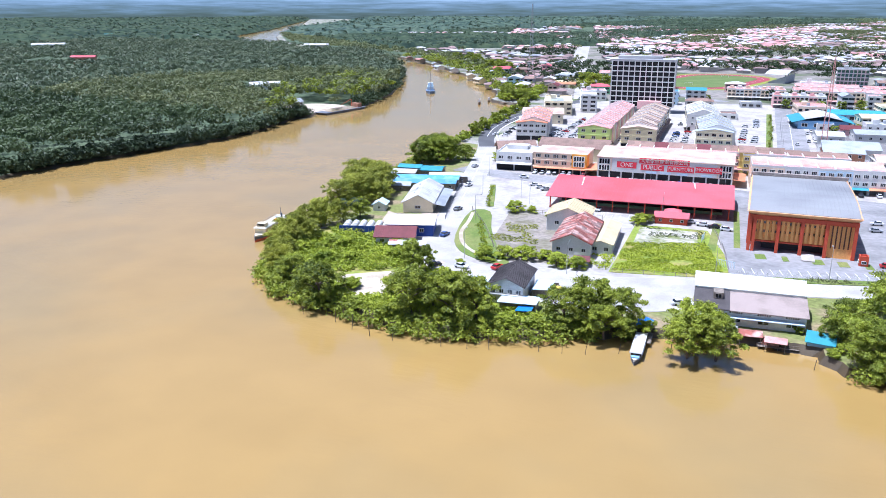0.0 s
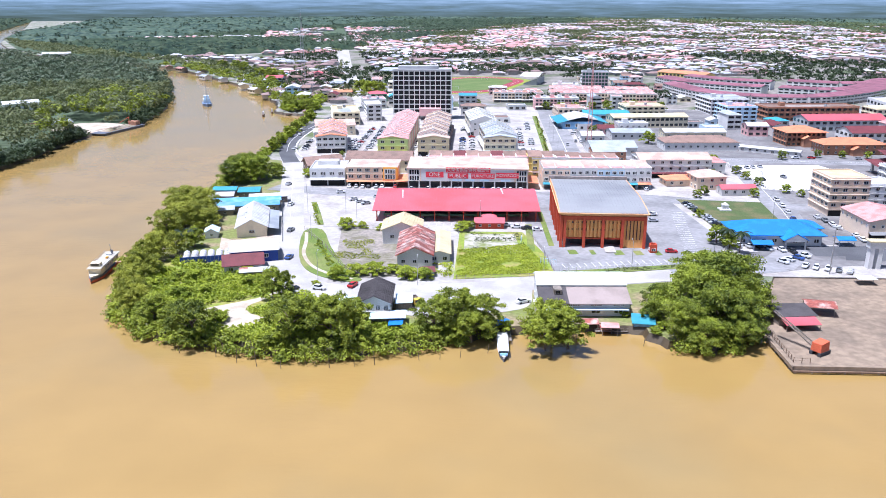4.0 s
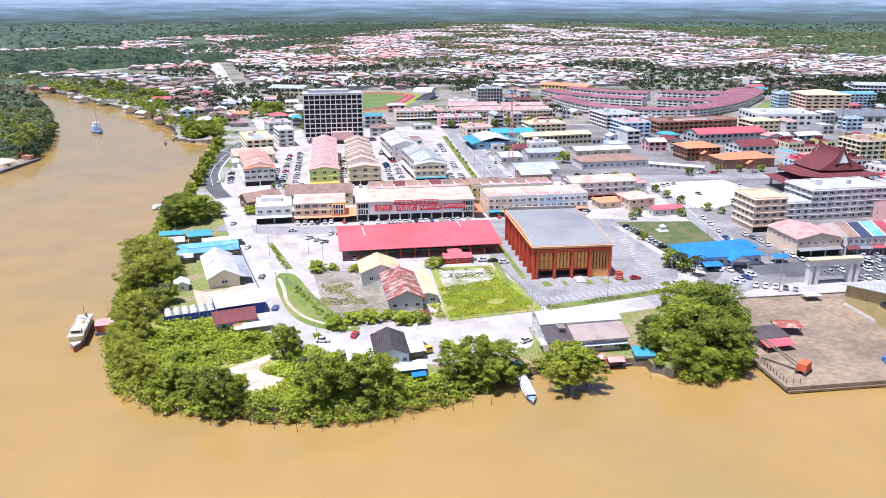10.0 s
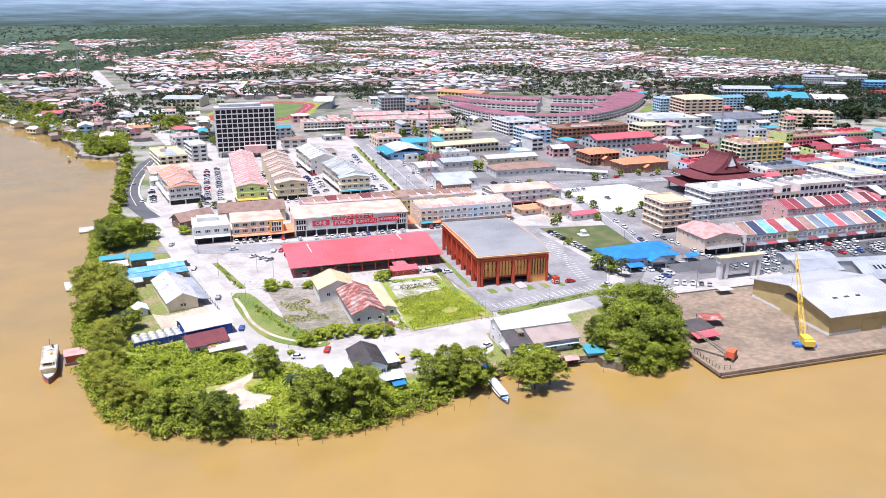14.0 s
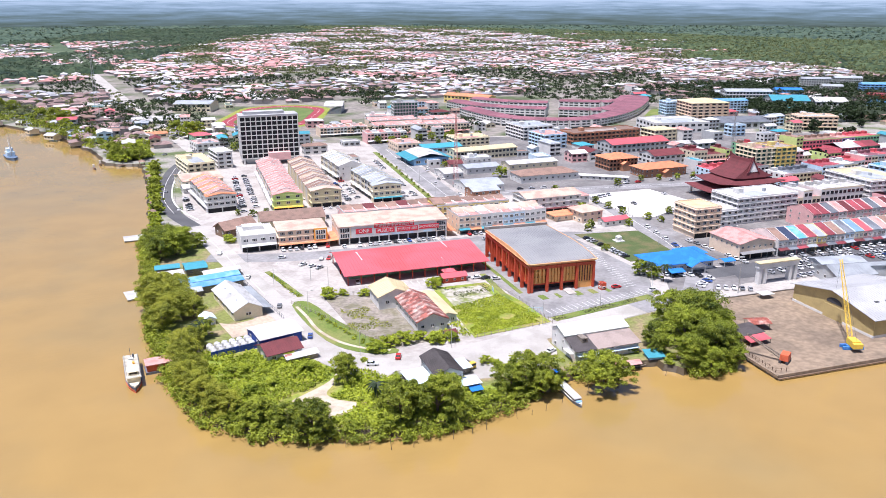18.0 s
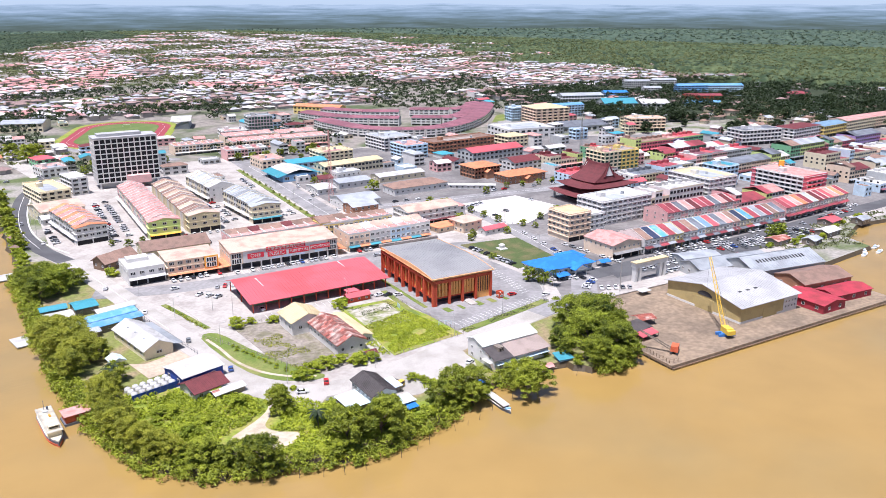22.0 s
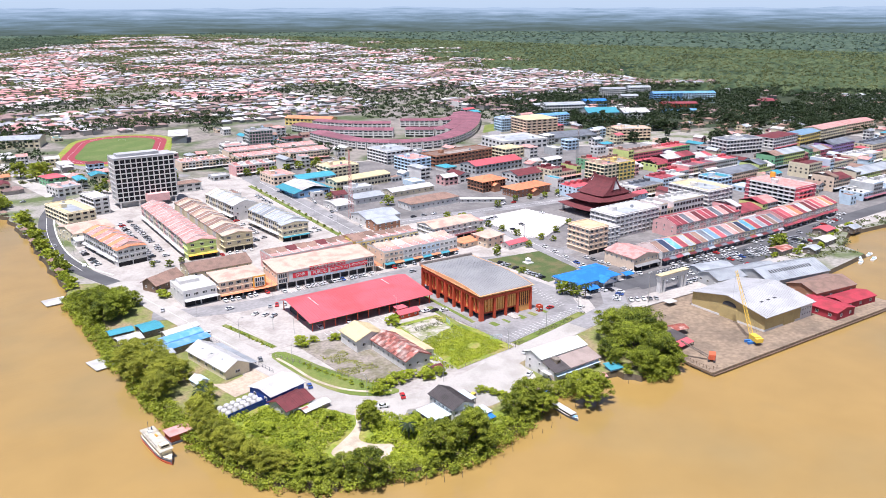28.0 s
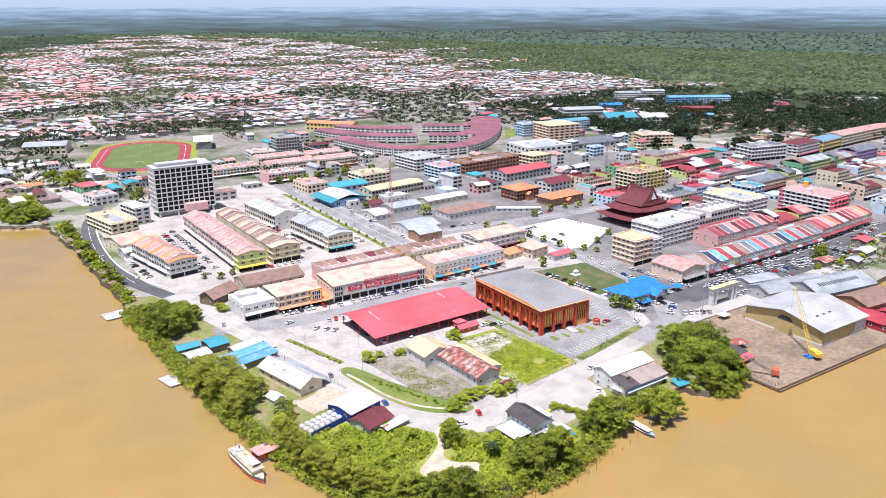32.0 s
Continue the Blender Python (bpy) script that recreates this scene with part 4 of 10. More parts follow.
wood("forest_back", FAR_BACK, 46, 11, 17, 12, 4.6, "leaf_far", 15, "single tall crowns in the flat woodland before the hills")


STADIUM = [(-105, 750), (60, 750), (85, 950), (-60, 960), (-100, 900)]
wood("forest_east", [(440, 640), (480, 700), (480, 960), (900, 1010), (1050, 900), (1150, 650), (1100, 480), (760, 500), (700, 560)], 9.5, 6.5, 11, 30, 2.0, "leaf_dark", 16, "dark trees among the eastern suburbs",
     keep=lambda p, rng: np.array([noise.noise((x * 0.012, y * 0.012, 3)) for x, y, _ in p]) > -0.12)
wood("trees_east", [(560, 560), (600, 500), (690, 470), (820, 440), (1000, 440), (1120, 500), (960, 640), (800, 690), (660, 650)], 10.5, 6.0, 10, 34, 1.7, "leaf_dark", 23, "dark garden trees round the eastern houses",
     keep=lambda p, rng: np.array([noise.noise((x * 0.014, y * 0.014, 6)) for x, y, _ in p]) > -0.2)
sheet("grove_ground", [(440, 640), (480, 700), (480, 960), (900, 1010), (1050, 900), (1150, 650), (1240, 520), (760, 520), (700, 580)], G + 0.075, "grove_floor", "grass and soil painted dark as shade under the eastern trees")
SUBURB_GREEN = [(-330, 1100), (-250, 880), (-90, 660), (480, 690), (760, 720), (1000, 1700), (1150, 2300), (1200, 3350), (900, 4050), (640, 4000), (330, 3250), (60, 2900), (-100, 2250), (-250, 1500)]


def green_gaps(level, lo, hi):
    return lambda p, rng: (np.array([noise.noise((x * 0.006, y * 0.006, 5)) for x, y, _ in p]) > level) & (np.abs(p[:, 0] + 112 + (p[:, 1] - 650) * 0.178) > 20) & ~inside(p[:, 0], p[:, 1], STADIUM) & (p[:, 1] > lo) & (p[:, 1] <= hi)


wood("trees_suburb", SUBURB_GREEN, 14, 6, 10, 26, 2.0, "leaf_dark", 17, "dark groves of trees between the nearer houses", keep=green_gaps(0.08, 0, 1300))
wood("trees_suburb", SUBURB_GREEN, 17, 7, 11, 24, 2.4, "leaf_olive", 19, "groves of trees between the suburban blocks", keep=green_gaps(0.13, 1300, 9000))


wood("trees_stadium", [(-230, 760), (-125, 740), (-130, 930), (-60, 985), (70, 975), (110, 930), (130, 990), (60, 1040), (-90, 1050), (-230, 960)], 9, 5.5, 10, 30, 1.8, "leaf_dark", 22, "dark trees standing round the sports ground",
     keep=lambda p, rng: rng.uniform(size=len(p)) < 0.5)


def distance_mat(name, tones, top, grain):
    """Far land and air: it glows with painted haze, the light that the air sends, paler the higher (and farther) it
    lies.
    """
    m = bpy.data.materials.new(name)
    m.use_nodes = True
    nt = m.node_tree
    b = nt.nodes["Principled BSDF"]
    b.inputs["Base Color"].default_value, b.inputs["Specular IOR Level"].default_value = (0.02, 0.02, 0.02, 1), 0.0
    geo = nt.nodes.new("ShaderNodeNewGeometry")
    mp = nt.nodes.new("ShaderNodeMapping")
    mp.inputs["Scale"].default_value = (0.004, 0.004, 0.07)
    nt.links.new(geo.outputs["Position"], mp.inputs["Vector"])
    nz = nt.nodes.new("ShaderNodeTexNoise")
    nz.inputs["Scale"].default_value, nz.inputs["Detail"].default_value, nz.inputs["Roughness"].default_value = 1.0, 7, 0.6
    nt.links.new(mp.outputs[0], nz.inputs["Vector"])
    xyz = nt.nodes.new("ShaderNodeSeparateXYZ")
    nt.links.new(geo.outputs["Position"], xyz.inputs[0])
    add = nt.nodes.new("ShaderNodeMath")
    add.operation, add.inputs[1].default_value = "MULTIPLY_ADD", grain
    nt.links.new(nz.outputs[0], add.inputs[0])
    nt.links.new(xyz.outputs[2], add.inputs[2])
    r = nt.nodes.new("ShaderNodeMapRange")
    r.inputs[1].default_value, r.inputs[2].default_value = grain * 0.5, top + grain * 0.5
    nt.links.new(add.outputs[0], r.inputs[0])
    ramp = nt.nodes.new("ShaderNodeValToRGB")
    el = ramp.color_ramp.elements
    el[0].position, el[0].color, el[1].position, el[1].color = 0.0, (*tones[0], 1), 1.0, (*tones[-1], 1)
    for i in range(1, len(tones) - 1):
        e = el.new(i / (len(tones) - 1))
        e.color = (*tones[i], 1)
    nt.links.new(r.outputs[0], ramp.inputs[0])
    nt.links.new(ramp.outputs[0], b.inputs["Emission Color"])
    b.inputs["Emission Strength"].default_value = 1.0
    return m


def hills():
    """Low wooded hills that close the view at about 4.7 km, and an added glowing ring for the pale air over them."""
    # haze painted as emission, from dark green at the foot to pale blue
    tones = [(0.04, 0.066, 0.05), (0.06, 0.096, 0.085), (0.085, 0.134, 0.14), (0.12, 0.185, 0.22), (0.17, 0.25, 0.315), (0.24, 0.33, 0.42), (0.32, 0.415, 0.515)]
    n, k = 420, 8
    rows = []
    for j in range(k + 1):
        t = j / k
        row = []
        for q in range(n + 1):
            a = radians(-8 + 200 * q / n)
            h = 136 * t + (12 * noise.noise((a * 9, t * 5, 0)) + 9 * noise.noise((a * 33, t * 9, 2)) + 4 * noise.noise((a * 120, t * 14, 4))) * min(1, 0.25 + t)
            r = 4240 + 500 * t
            row.append((r * math.cos(a), r * math.sin(a), h if j else -1))
        rows.append(row)
    mb = MB()
    for p, q in zip(rows, rows[1:]):
        for i in range(n):
            mb.face([p[i + 1], p[i], q[i], q[i + 1]])
    tagged(new("backdrop", mb.mesh("hills", distance_mat("hill_haze_glow", tones, 135, 150))), "wooded hills with haze painted into their glow, rolling towards the horizon", "hills", kind="structure")
    ring = MB()
    pts = arc(4860, -8, 192, 100)
    for (x, y), (x2, y2) in zip(pts, pts[1:]):
        ring.face([(x2, y2, 0), (x, y, 0), (x, y, 190), (x2, y2, 190)])
    tagged(new("backdrop", ring.mesh("sky_haze", distance_mat("sky_haze", [(0.34, 0.435, 0.53), (0.43, 0.52, 0.6)], 190, 10))), "glowing ring added as the pale haze of the far sky on the horizon", "sky", kind="structure")


hills()


wood("bank_grove", [(-300, 470), (-284, 470), (-282, 510), (-320, 512), (-322, 552), (-270, 556), (-290, 660), (-320, 700), (-350, 690), (-345, 560)], 8, 5.6, 13, 60, 1.7, "leaf_mangrove", 19, "bright green trees along the tip of the far bank",
     keep=lambda p, rng: ~((np.abs(p[:, 0] + 300) < 24) & (np.abs(p[:, 1] - 526) < 32)))
def west_fringe():
    """Low mangroves that hang over the far bank's edge."""
    rng = np.random.default_rng(23)
    line = np.array([p for p in LEFT_RING if 80 < p[1] < 900])
    k = rng.integers(0, len(line) - 1, 900)
    t = rng.uniform(size=(900, 1))
    p = line[k] * (1 - t) + line[k + 1] * t + np.stack([rng.uniform(-7, 3.5, 900), rng.normal(size=900)], 1)
    p = p[~((p[:, 0] > -300) & (np.abs(p[:, 1] - 522) < 26))]
    q = np.column_stack([p, np.full(len(p), 0.4)])
    quads_object("bank_mangroves", crowns(q, rng.uniform(2.5, 5.0, len(q)), rng.uniform(4, 11, len(q)), 70, 1.1, 24, base=0.02), "leaf_shaded", "mangroves overhanging the far bank", "trees")


west_fringe()
NORTH_BANK = [(-262, 862), (-380, 1010), (-470, 1112), (-640, 1222), (-860, 1445), (-1090, 1800), (-850, 1560), (-560, 1250), (-420, 1140), (-300, 1000), (-245, 900)]
sheet("bank_north", NORTH_BANK, G + 0.06, "forest_floor", "green river bank north of the town", low=1.4)
wood("bank_trees", NORTH_BANK, 13, 6.5, 10, 34, 2.2, "leaf_olive", 27, "trees along the river bank north of the town")
wood("bank_trees", [(-150, 640), (-184, 640), (-209, 700), (-244, 785), (-294, 860), (-391, 1000), (-450, 1066), (-430, 1090), (-370, 1025), (-275, 890), (-225, 805), (-190, 720)], 7.5, 5.0, 9, 44, 1.5, "leaf_mangrove", 28, "trees along the river bank by the northern houses",
     keep=lambda p, rng: np.array([noise.noise((x * 0.03, y * 0.03, 6)) for x, y, _ in p]) > -0.3)
# clearings and buildings on the far bank
sheet("sand_landing", spline([(-288, 495), (-300, 505), (-318, 520), (-316, 548), (-296, 556), (-276, 545), (-280, 515)], 4, True), 1.35, "sand", "pale sand landing on the far bank", "sand", low=0.2)


# ---- general buildings ----
FOOT = []


def block(name, label, cx, cy, w, d, rot, h, wall, roof, shape="flat", storeys=3, nf=6, ns=4, rise=2.0, along="x", ww=1.5, wh=1.4, pane="glass", frame_mat="white_paint",
          category="building", sides="fl", base=0.0, awning=None, over=0.5, ground=True, bars=1, ribs=0, group=""):
    """A house: walls, roof, windows by storey, awning."""
    b = thing(name, label, category, pose(cx, cy, G + base, 0, 0, rot), group)
    top = h
    if shape == "flat":
        part("wall", MB().box(-w / 2, -d / 2, -0.2, w / 2, d / 2, top), wall, b)
        rf = MB().box(-w / 2 + 0.3, -d / 2 + 0.3, top, w / 2 - 0.3, d / 2 - 0.3, top + 0.15)
        part("roof", rf, roof, b)
        pr = MB()
        for x0, y0, x1, y1 in ((-w / 2, -d / 2, w / 2, -d / 2 + 0.3), (-w / 2, d / 2 - 0.3, w / 2, d / 2), (-w / 2, -d / 2 + 0.3, -w / 2 + 0.3, d / 2 - 0.3), (w / 2 - 0.3, -d / 2 + 0.3, w / 2, d / 2 - 0.3)):
            pr.box(x0, y0, top, x1, y1, top + 0.8)
        part("parapet", pr, wall, b)
    elif shape == "gable":
        part("wall", gable_walls(MB(), w, d, -0.2, top, rise, along), wall, b)
        part("roof", gable(MB(), w, d, top + 0.05, rise, over, along), roof, b)
        if ribs:
            tagged(part("roof_seam", gable(MB(), w, d, top + 0.05, rise, over, along, ribs=ribs, only=True), roof, b), kind="stuff")
    else:
        part("wall", MB().box(-w / 2, -d / 2, -0.2, w / 2, d / 2, top), wall, b)
        part("roof", hip(MB(), w, d, top + 0.2, rise, over), roof, b)
    FOOT.append((cx, cy, max(w, d) * 0.5))
    fh = h / storeys
    if storeys > 2:
        led = MB()
        for s in range(1, storeys + 1):
            led.box(-w / 2 - 0.55, -d / 2 - 0.55, fh * s - 0.22, w / 2 + 0.2, -d / 2 - 0.01, fh * s + 0.02).box(-w / 2 - 0.55, -d / 2 - 0.01, fh * s - 0.22, -w / 2 - 0.01, d / 2 + 0.2, fh * s + 0.02)
        tagged(part("ledge", led, wall, b), kind="stuff")
    if shape == "flat" and w > 17:
        cl = random.Random(int(cx * 7 + cy))
        part("stair_head", MB().box(-w * 0.3, -1, top + 0.15, -w * 0.3 + 3.6, 3.5, top + 2.8), wall, b)
        tx, ty = w * cl.uniform(-0.1, 0.35), d * cl.uniform(-0.3, 0.3)
        part("water_tank", MB().tube((tx, ty, top + 0.15), (tx, ty, top + 2.0), 1.1, 1.0, 8), "roof_steel", b)
        part("roof_patch", MB().box(w * cl.uniform(-0.4, -0.2), -d * 0.4, top + 0.16, w * cl.uniform(0.0, 0.4), d * cl.uniform(-0.2, 0.35), top + 0.22), cl.choice(("roof_pink", "old_concrete", "roof_steel")), b)
    if math.hypot(cx + 60, cy - 120) > 430:
        ww, wh = max(ww, 0.58 * w / nf), max(wh, 0.46 * fh)
        win = MB()
        for s in range(0 if ground else 1, storeys):
            z0, z1 = fh * (s + 0.55) - wh / 2, fh * (s + 0.55) + wh / 2
            for i in range(nf):
                x = -w / 2 + w * (i + 0.5) / nf
                win.box(x - ww / 2, -d / 2 - 0.08, z0, x + ww / 2, -d / 2 + 0.1, z1)
            for i in range(ns):
                y = -d / 2 + d * (i + 0.5) / ns
                win.box(-w / 2 - 0.08, y - ww / 2, z0, -w / 2 + 0.1, y + ww / 2, z1)
        tagged(part("glazing", win, pane, b), kind="stuff")
        sides = ""
    me = window_mesh(frame_mat, pane, bars)
    for s in range(storeys):
        if s == 0 and not ground:
            continue
        z = fh * (s + 0.55)
        for sd in sides:
            n = nf if sd in "fb" else ns
            windows(b, sd, w, d, z, n, ww, wh, me=me)
    if not ground:
        n = max(2, int(w / 6))
        far = math.hypot(cx + 60, cy - 120) > 430
        # flat black plates paint the shade of open shopfronts
        op = MB()
        for i in range(n):
            x = -w / 2 + w * i / n
            op.box(x + 0.35, -d / 2 - 0.06, 0, x + w / n - 0.35, -d / 2 + 0.2, fh * 0.78)
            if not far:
                part("shopfront", op, "void", b, "black plate painted as the shade in an open shopfront")
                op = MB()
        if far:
            tagged(part("shopfront", op, "void", b, "black plates painted as the shade in open shopfronts"), kind="stuff")
    if awning:
        part("awning", MB().solid([(-w / 2, -d / 2 - 2.4, fh * 0.82), (w / 2, -d / 2 - 2.4, fh * 0.82), (w / 2, -d / 2, fh * 0.98), (-w / 2, -d / 2, fh * 0.98)],
                                  [(-w / 2, -d / 2 - 2.4, fh * 0.82 + 0.12), (w / 2, -d / 2 - 2.4, fh * 0.82 + 0.12), (w / 2, -d / 2, fh * 0.98 + 0.12), (-w / 2, -d / 2, fh * 0.98 + 0.12)]), awning, b)
    return b


def shop_unit(u, d, h, storeys, wall, roof, style="gable", awning="roof_pink", rear=True, rnd=random, trim="white_paint", simple=False):
    """One shophouse, its front towards -y, built round the origin; returns its empty."""
    b = thing("shophouse", "", "shophouse", Matrix.Identity(4))
    fh = h / storeys
    wl = MB()
    wl.box(-u / 2, -d / 2, fh, u / 2, d / 2, h)
    wl.box(-u / 2, -d / 2 + 2.2, -0.2, u / 2, d / 2, fh)
    for x in (-u / 2, u / 2 - 0.4):
        wl.box(x, -d / 2, -0.2, x + 0.4, -d / 2 + 0.5, fh)
    part("wall", wl, wall, b)
    part("shutter", MB().box(-u / 2 + 0.4, -d / 2 + 2.1, 0, u / 2 - 0.4, -d / 2 + 2.2, fh - 0.5), "shutter", b)
    if style == "gable":
        rise = d * 0.17
        part("roof", gable(MB(), u - 0.5, d, h + 0.05, rise, 0.25, "x"), roof, b)
        pw = MB()
        for x in (-u / 2, u / 2 - 0.25):
            e = [(-d / 2 - 0.3, h), (d / 2 + 0.3, h), (d / 2 + 0.3, h + 0.38), (0, h + rise + 0.5), (-d / 2 - 0.3, h + 0.38)]
            pw.solid([(x, y, z) for y, z in e], [(x + 0.25, y, z) for y, z in e])
        part("party_wall", pw, "white_paint" if roof in ("roof_pink", "roof_brown") else wall, b)
    elif style == "terrace":
        part("roof", gable(MB(), u - 0.4, d * 0.55, h + 0.05, d * 0.1, 0.2, "x", off=(0, d * 0.2)), roof, b)
        part("roof_terrace", MB().box(-u / 2 + 0.2, -d / 2 + 0.2, h, u / 2 - 0.2, -d * 0.09, h + 0.2), "roof_pink", b)
        pw = MB()
        for x in (-u / 2, u / 2 - 0.25):
            pw.box(x, -d / 2, h, x + 0.25, d / 2, h + 0.9)
        pw.box(-u / 2 + 0.25, -d / 2, h, u / 2 - 0.25, -d / 2 + 0.2, h + 0.8)
        part("parapet", pw, trim, b)
    else:
        part("roof", MB().box(-u / 2 + 0.2, -d / 2 + 0.2, h, u / 2 - 0.2, d / 2 - 0.2, h + 0.2), roof, b)
        pw = MB()
        for x0, y0, x1, y1 in ((-u / 2, -d / 2, u / 2, -d / 2 + 0.25), (-u / 2, d / 2 - 0.25, u / 2, d / 2), (-u / 2, -d / 2 + 0.25, -u / 2 + 0.2, d / 2 - 0.25), (u / 2 - 0.2, -d / 2 + 0.25, u / 2, d / 2 - 0.25)):
            pw.box(x0, y0, h, x1, y1, h + 0.8)
        part("parapet", pw, trim, b)
        part("stair_head", MB().box(-1.4, 0, h, 1.4, 3, h + 2.2), wall, b)
    if awning:
        part("awning", MB().solid([(-u / 2, -d / 2 - 1.8, fh * 0.8), (u / 2, -d / 2 - 1.8, fh * 0.8), (u / 2, -d / 2, fh), (-u / 2, -d / 2, fh)],
                                  [(-u / 2, -d / 2 - 1.8, fh * 0.8 + 0.1), (u / 2, -d / 2 - 1.8, fh * 0.8 + 0.1), (u / 2, -d / 2, fh + 0.1), (-u / 2, -d / 2, fh + 0.1)]), awning, b)
    for s in range(1, storeys):
        if simple:
            if s == 1:
                win = MB()
                for q in range(1, storeys):
                    for k in (-0.25, 0.25):
                        win.box(u * (k - 0.17), -d / 2 - 0.08, fh * (q + 0.28), u * (k + 0.17), -d / 2 + 0.1, fh * (q + 0.76))
                tagged(part("glazing", win, "glass", b), kind="stuff")
            continue
        windows(b, "f", u, d, fh * (s + 0.52), 2, u * 0.32, fh * 0.48, me=window_mesh("white_paint", "glass", 2))
        if rear:
            windows(b, "b", u, d, fh * (s + 0.52), 2, u * 0.26, fh * 0.4)
    return b


UNITS = {}


def shop_row(cx, cy, length, d, rot, n, h, storeys, walls, roofs, style="gable", awnings=("roof_pink",), label="", group="", rear=False, ends=True, seed=1, flip=1):
    """A terrace of shophouses; every one is a thing. walls, roofs: colours taken in turn."""
    rnd = random.Random(seed)
    u = length / n
    FOOT.extend((cx + math.cos(radians(rot)) * (k - 1.5) * length / 4, cy + math.sin(radians(rot)) * (k - 1.5) * length / 4, max(length / 8, d / 2)) for k in range(4))
    for i in range(n):
        wall, roof, awn = walls[i % len(walls)], roofs[i % len(roofs)], awnings[i % len(awnings)]
        key = (round(u, 2), d, h, storeys, wall, roof, awn, style, rear, cy > 400)
        x = -length / 2 + u * (i + 0.5)
        m = pose(cx, cy, G, 0, 0, rot) @ pose(x, rnd.uniform(-0.15, 0.15), rnd.uniform(-0.15, 0.15))
        if key not in UNITS:
            b = shop_unit(u, d, h, storeys, wall, roof, style, awn, rear, rnd, simple=cy > 400)
            b.matrix_basis = m
            say = {"w": wall.split("_")[0], "r": roof.replace("roof_", "")}
            tagged(b, label or f"{say['w']} painted {storeys}-storey shophouse with a {say['r']} roof", "shophouse", group or "shophouse terraces")
            UNITS[key] = b
        else:
            b = copy_thing(UNITS[key], m)
        if ends and cy < 600 and i in (0, n - 1):
            sd = "l" if i == 0 else "r"
            for s in range(1, storeys):
                windows(b, sd, u, d, h / storeys * (s + 0.5), 3, 1.1, 1.2)


# ---- waterfront block ----
def orange_hall():
    w, d, h = 31.0, 54.0, 12.4
    b = thing("civic_hall", "orange civic hall with red concrete fins and a grey roof", "building", pose(24.2, 281.5, G, 0, 0, -1.5))
    zb = 3.6
    part("wall", MB().box(-w / 2 + 1.6, -d / 2 + 1.6, zb, w / 2 - 1.6, d / 2 - 1.6, h - 1.2), "orange_wall", b)
    # dark block stands for the shade under the raised hall
    part("base", MB().box(-w / 2 + 4.5, -d / 2 + 5, -0.2, w / 2 - 3, d / 2 - 3, zb), "shade_dark", b, "dark block painted as the shade of the open ground floor")
    part("stair_core", MB().box(w * 0.222 + 0.5, -d / 2 + 1.0, -0.2, w / 2 - 1.2, -d / 2 + 4, h - 1.2), "orange_wall", b)
    part("floor_slab", MB().box(-w / 2 + 1.2, -d / 2 + 1.2, zb - 0.5, w / 2 - 1.2, d / 2 - 1.2, zb - 0.02), "red_paint", b)
    fascia = MB()
    lowr = [(-w / 2 + 1.2, -d / 2 + 1.2, h - 1.2), (w / 2 - 1.2, -d / 2 + 1.2, h - 1.2), (w / 2 - 1.2, d / 2 - 1.2, h - 1.2), (-w / 2 + 1.2, d / 2 - 1.2, h - 1.2)]
    fascia.solid(lowr, [(-w / 2 - 0.6, -d / 2 - 0.6, h + 0.6), (w / 2 + 0.6, -d / 2 - 0.6, h + 0.6), (w / 2 + 0.6, d / 2 + 0.6, h + 0.6), (-w / 2 - 0.6, d / 2 + 0.6, h + 0.6)])
    part("fascia", fascia, "fascia_paint", b, "peach roof fascia")
    zz = h + 0.6
    rf, rib, boards = MB(), MB(), (MB(), MB())
    knots = [(-d / 2 + 0.2, 0.1), (-d / 2 + 7, 0.95), (-d / 2 + 15, 1.5), (-d / 2 + 23, 1.7), (0.5, 1.6), (d / 2 - 0.9, 0.7)]
    for (ya, za), (yb, zc) in zip(knots, knots[1:]):
        rf.solid([(-w / 2, ya, zz - 0.02), (w / 2, ya, zz - 0.02), (w / 2, yb, zz - 0.02), (-w / 2, yb, zz - 0.02)], [(-w / 2, ya, zz + za), (w / 2, ya, zz + za), (w / 2, yb, zz + zc), (-w / 2, yb, zz + zc)])
        for gab, x in zip(boards, (-w / 2 - 0.3, w / 2 + 0.01)):
            gab.solid([(x, ya, zz + 0.01), (x + 0.29, ya, zz + 0.01), (x + 0.29, yb, zz + 0.01), (x, yb, zz + 0.01)], [(x, ya, zz + za + 0.15), (x + 0.29, ya, zz + za + 0.15), (x + 0.29, yb, zz + zc + 0.15), (x, yb, zz + zc + 0.15)])
        for i in range(26):
            x = -w / 2 + 0.6 + (w - 1.3) * i / 25
            rib.solid([(x, ya, zz + za - 0.02), (x + 0.1, ya, zz + za - 0.02), (x + 0.1, yb, zz + zc - 0.02), (x, yb, zz + zc - 0.02)], [(x, ya, zz + za + 0.07), (x + 0.1, ya, zz + za + 0.07), (x + 0.1, yb, zz + zc + 0.07), (x, yb, zz + zc + 0.07)])
    part("roof", rf, "roof_grey", b)
    part("roof_seam", rib, "roof_grey", b)
    for gab in boards:
        part("gable_board", gab, "fascia_paint", b)
    part("ring_beam", MB().box(-w / 2 + 0.2, -d / 2 + 0.2, h - 2.0, w / 2 - 0.2, -d / 2 + 1.5, h - 0.7), "red_paint", b)
    part("ring_beam", MB().box(-w / 2 + 0.2, -d / 2 + 1.5, h - 1.9, -w / 2 + 1.5, d / 2 - 0.2, h - 0.7), "red_paint", b)
    gut = MB()
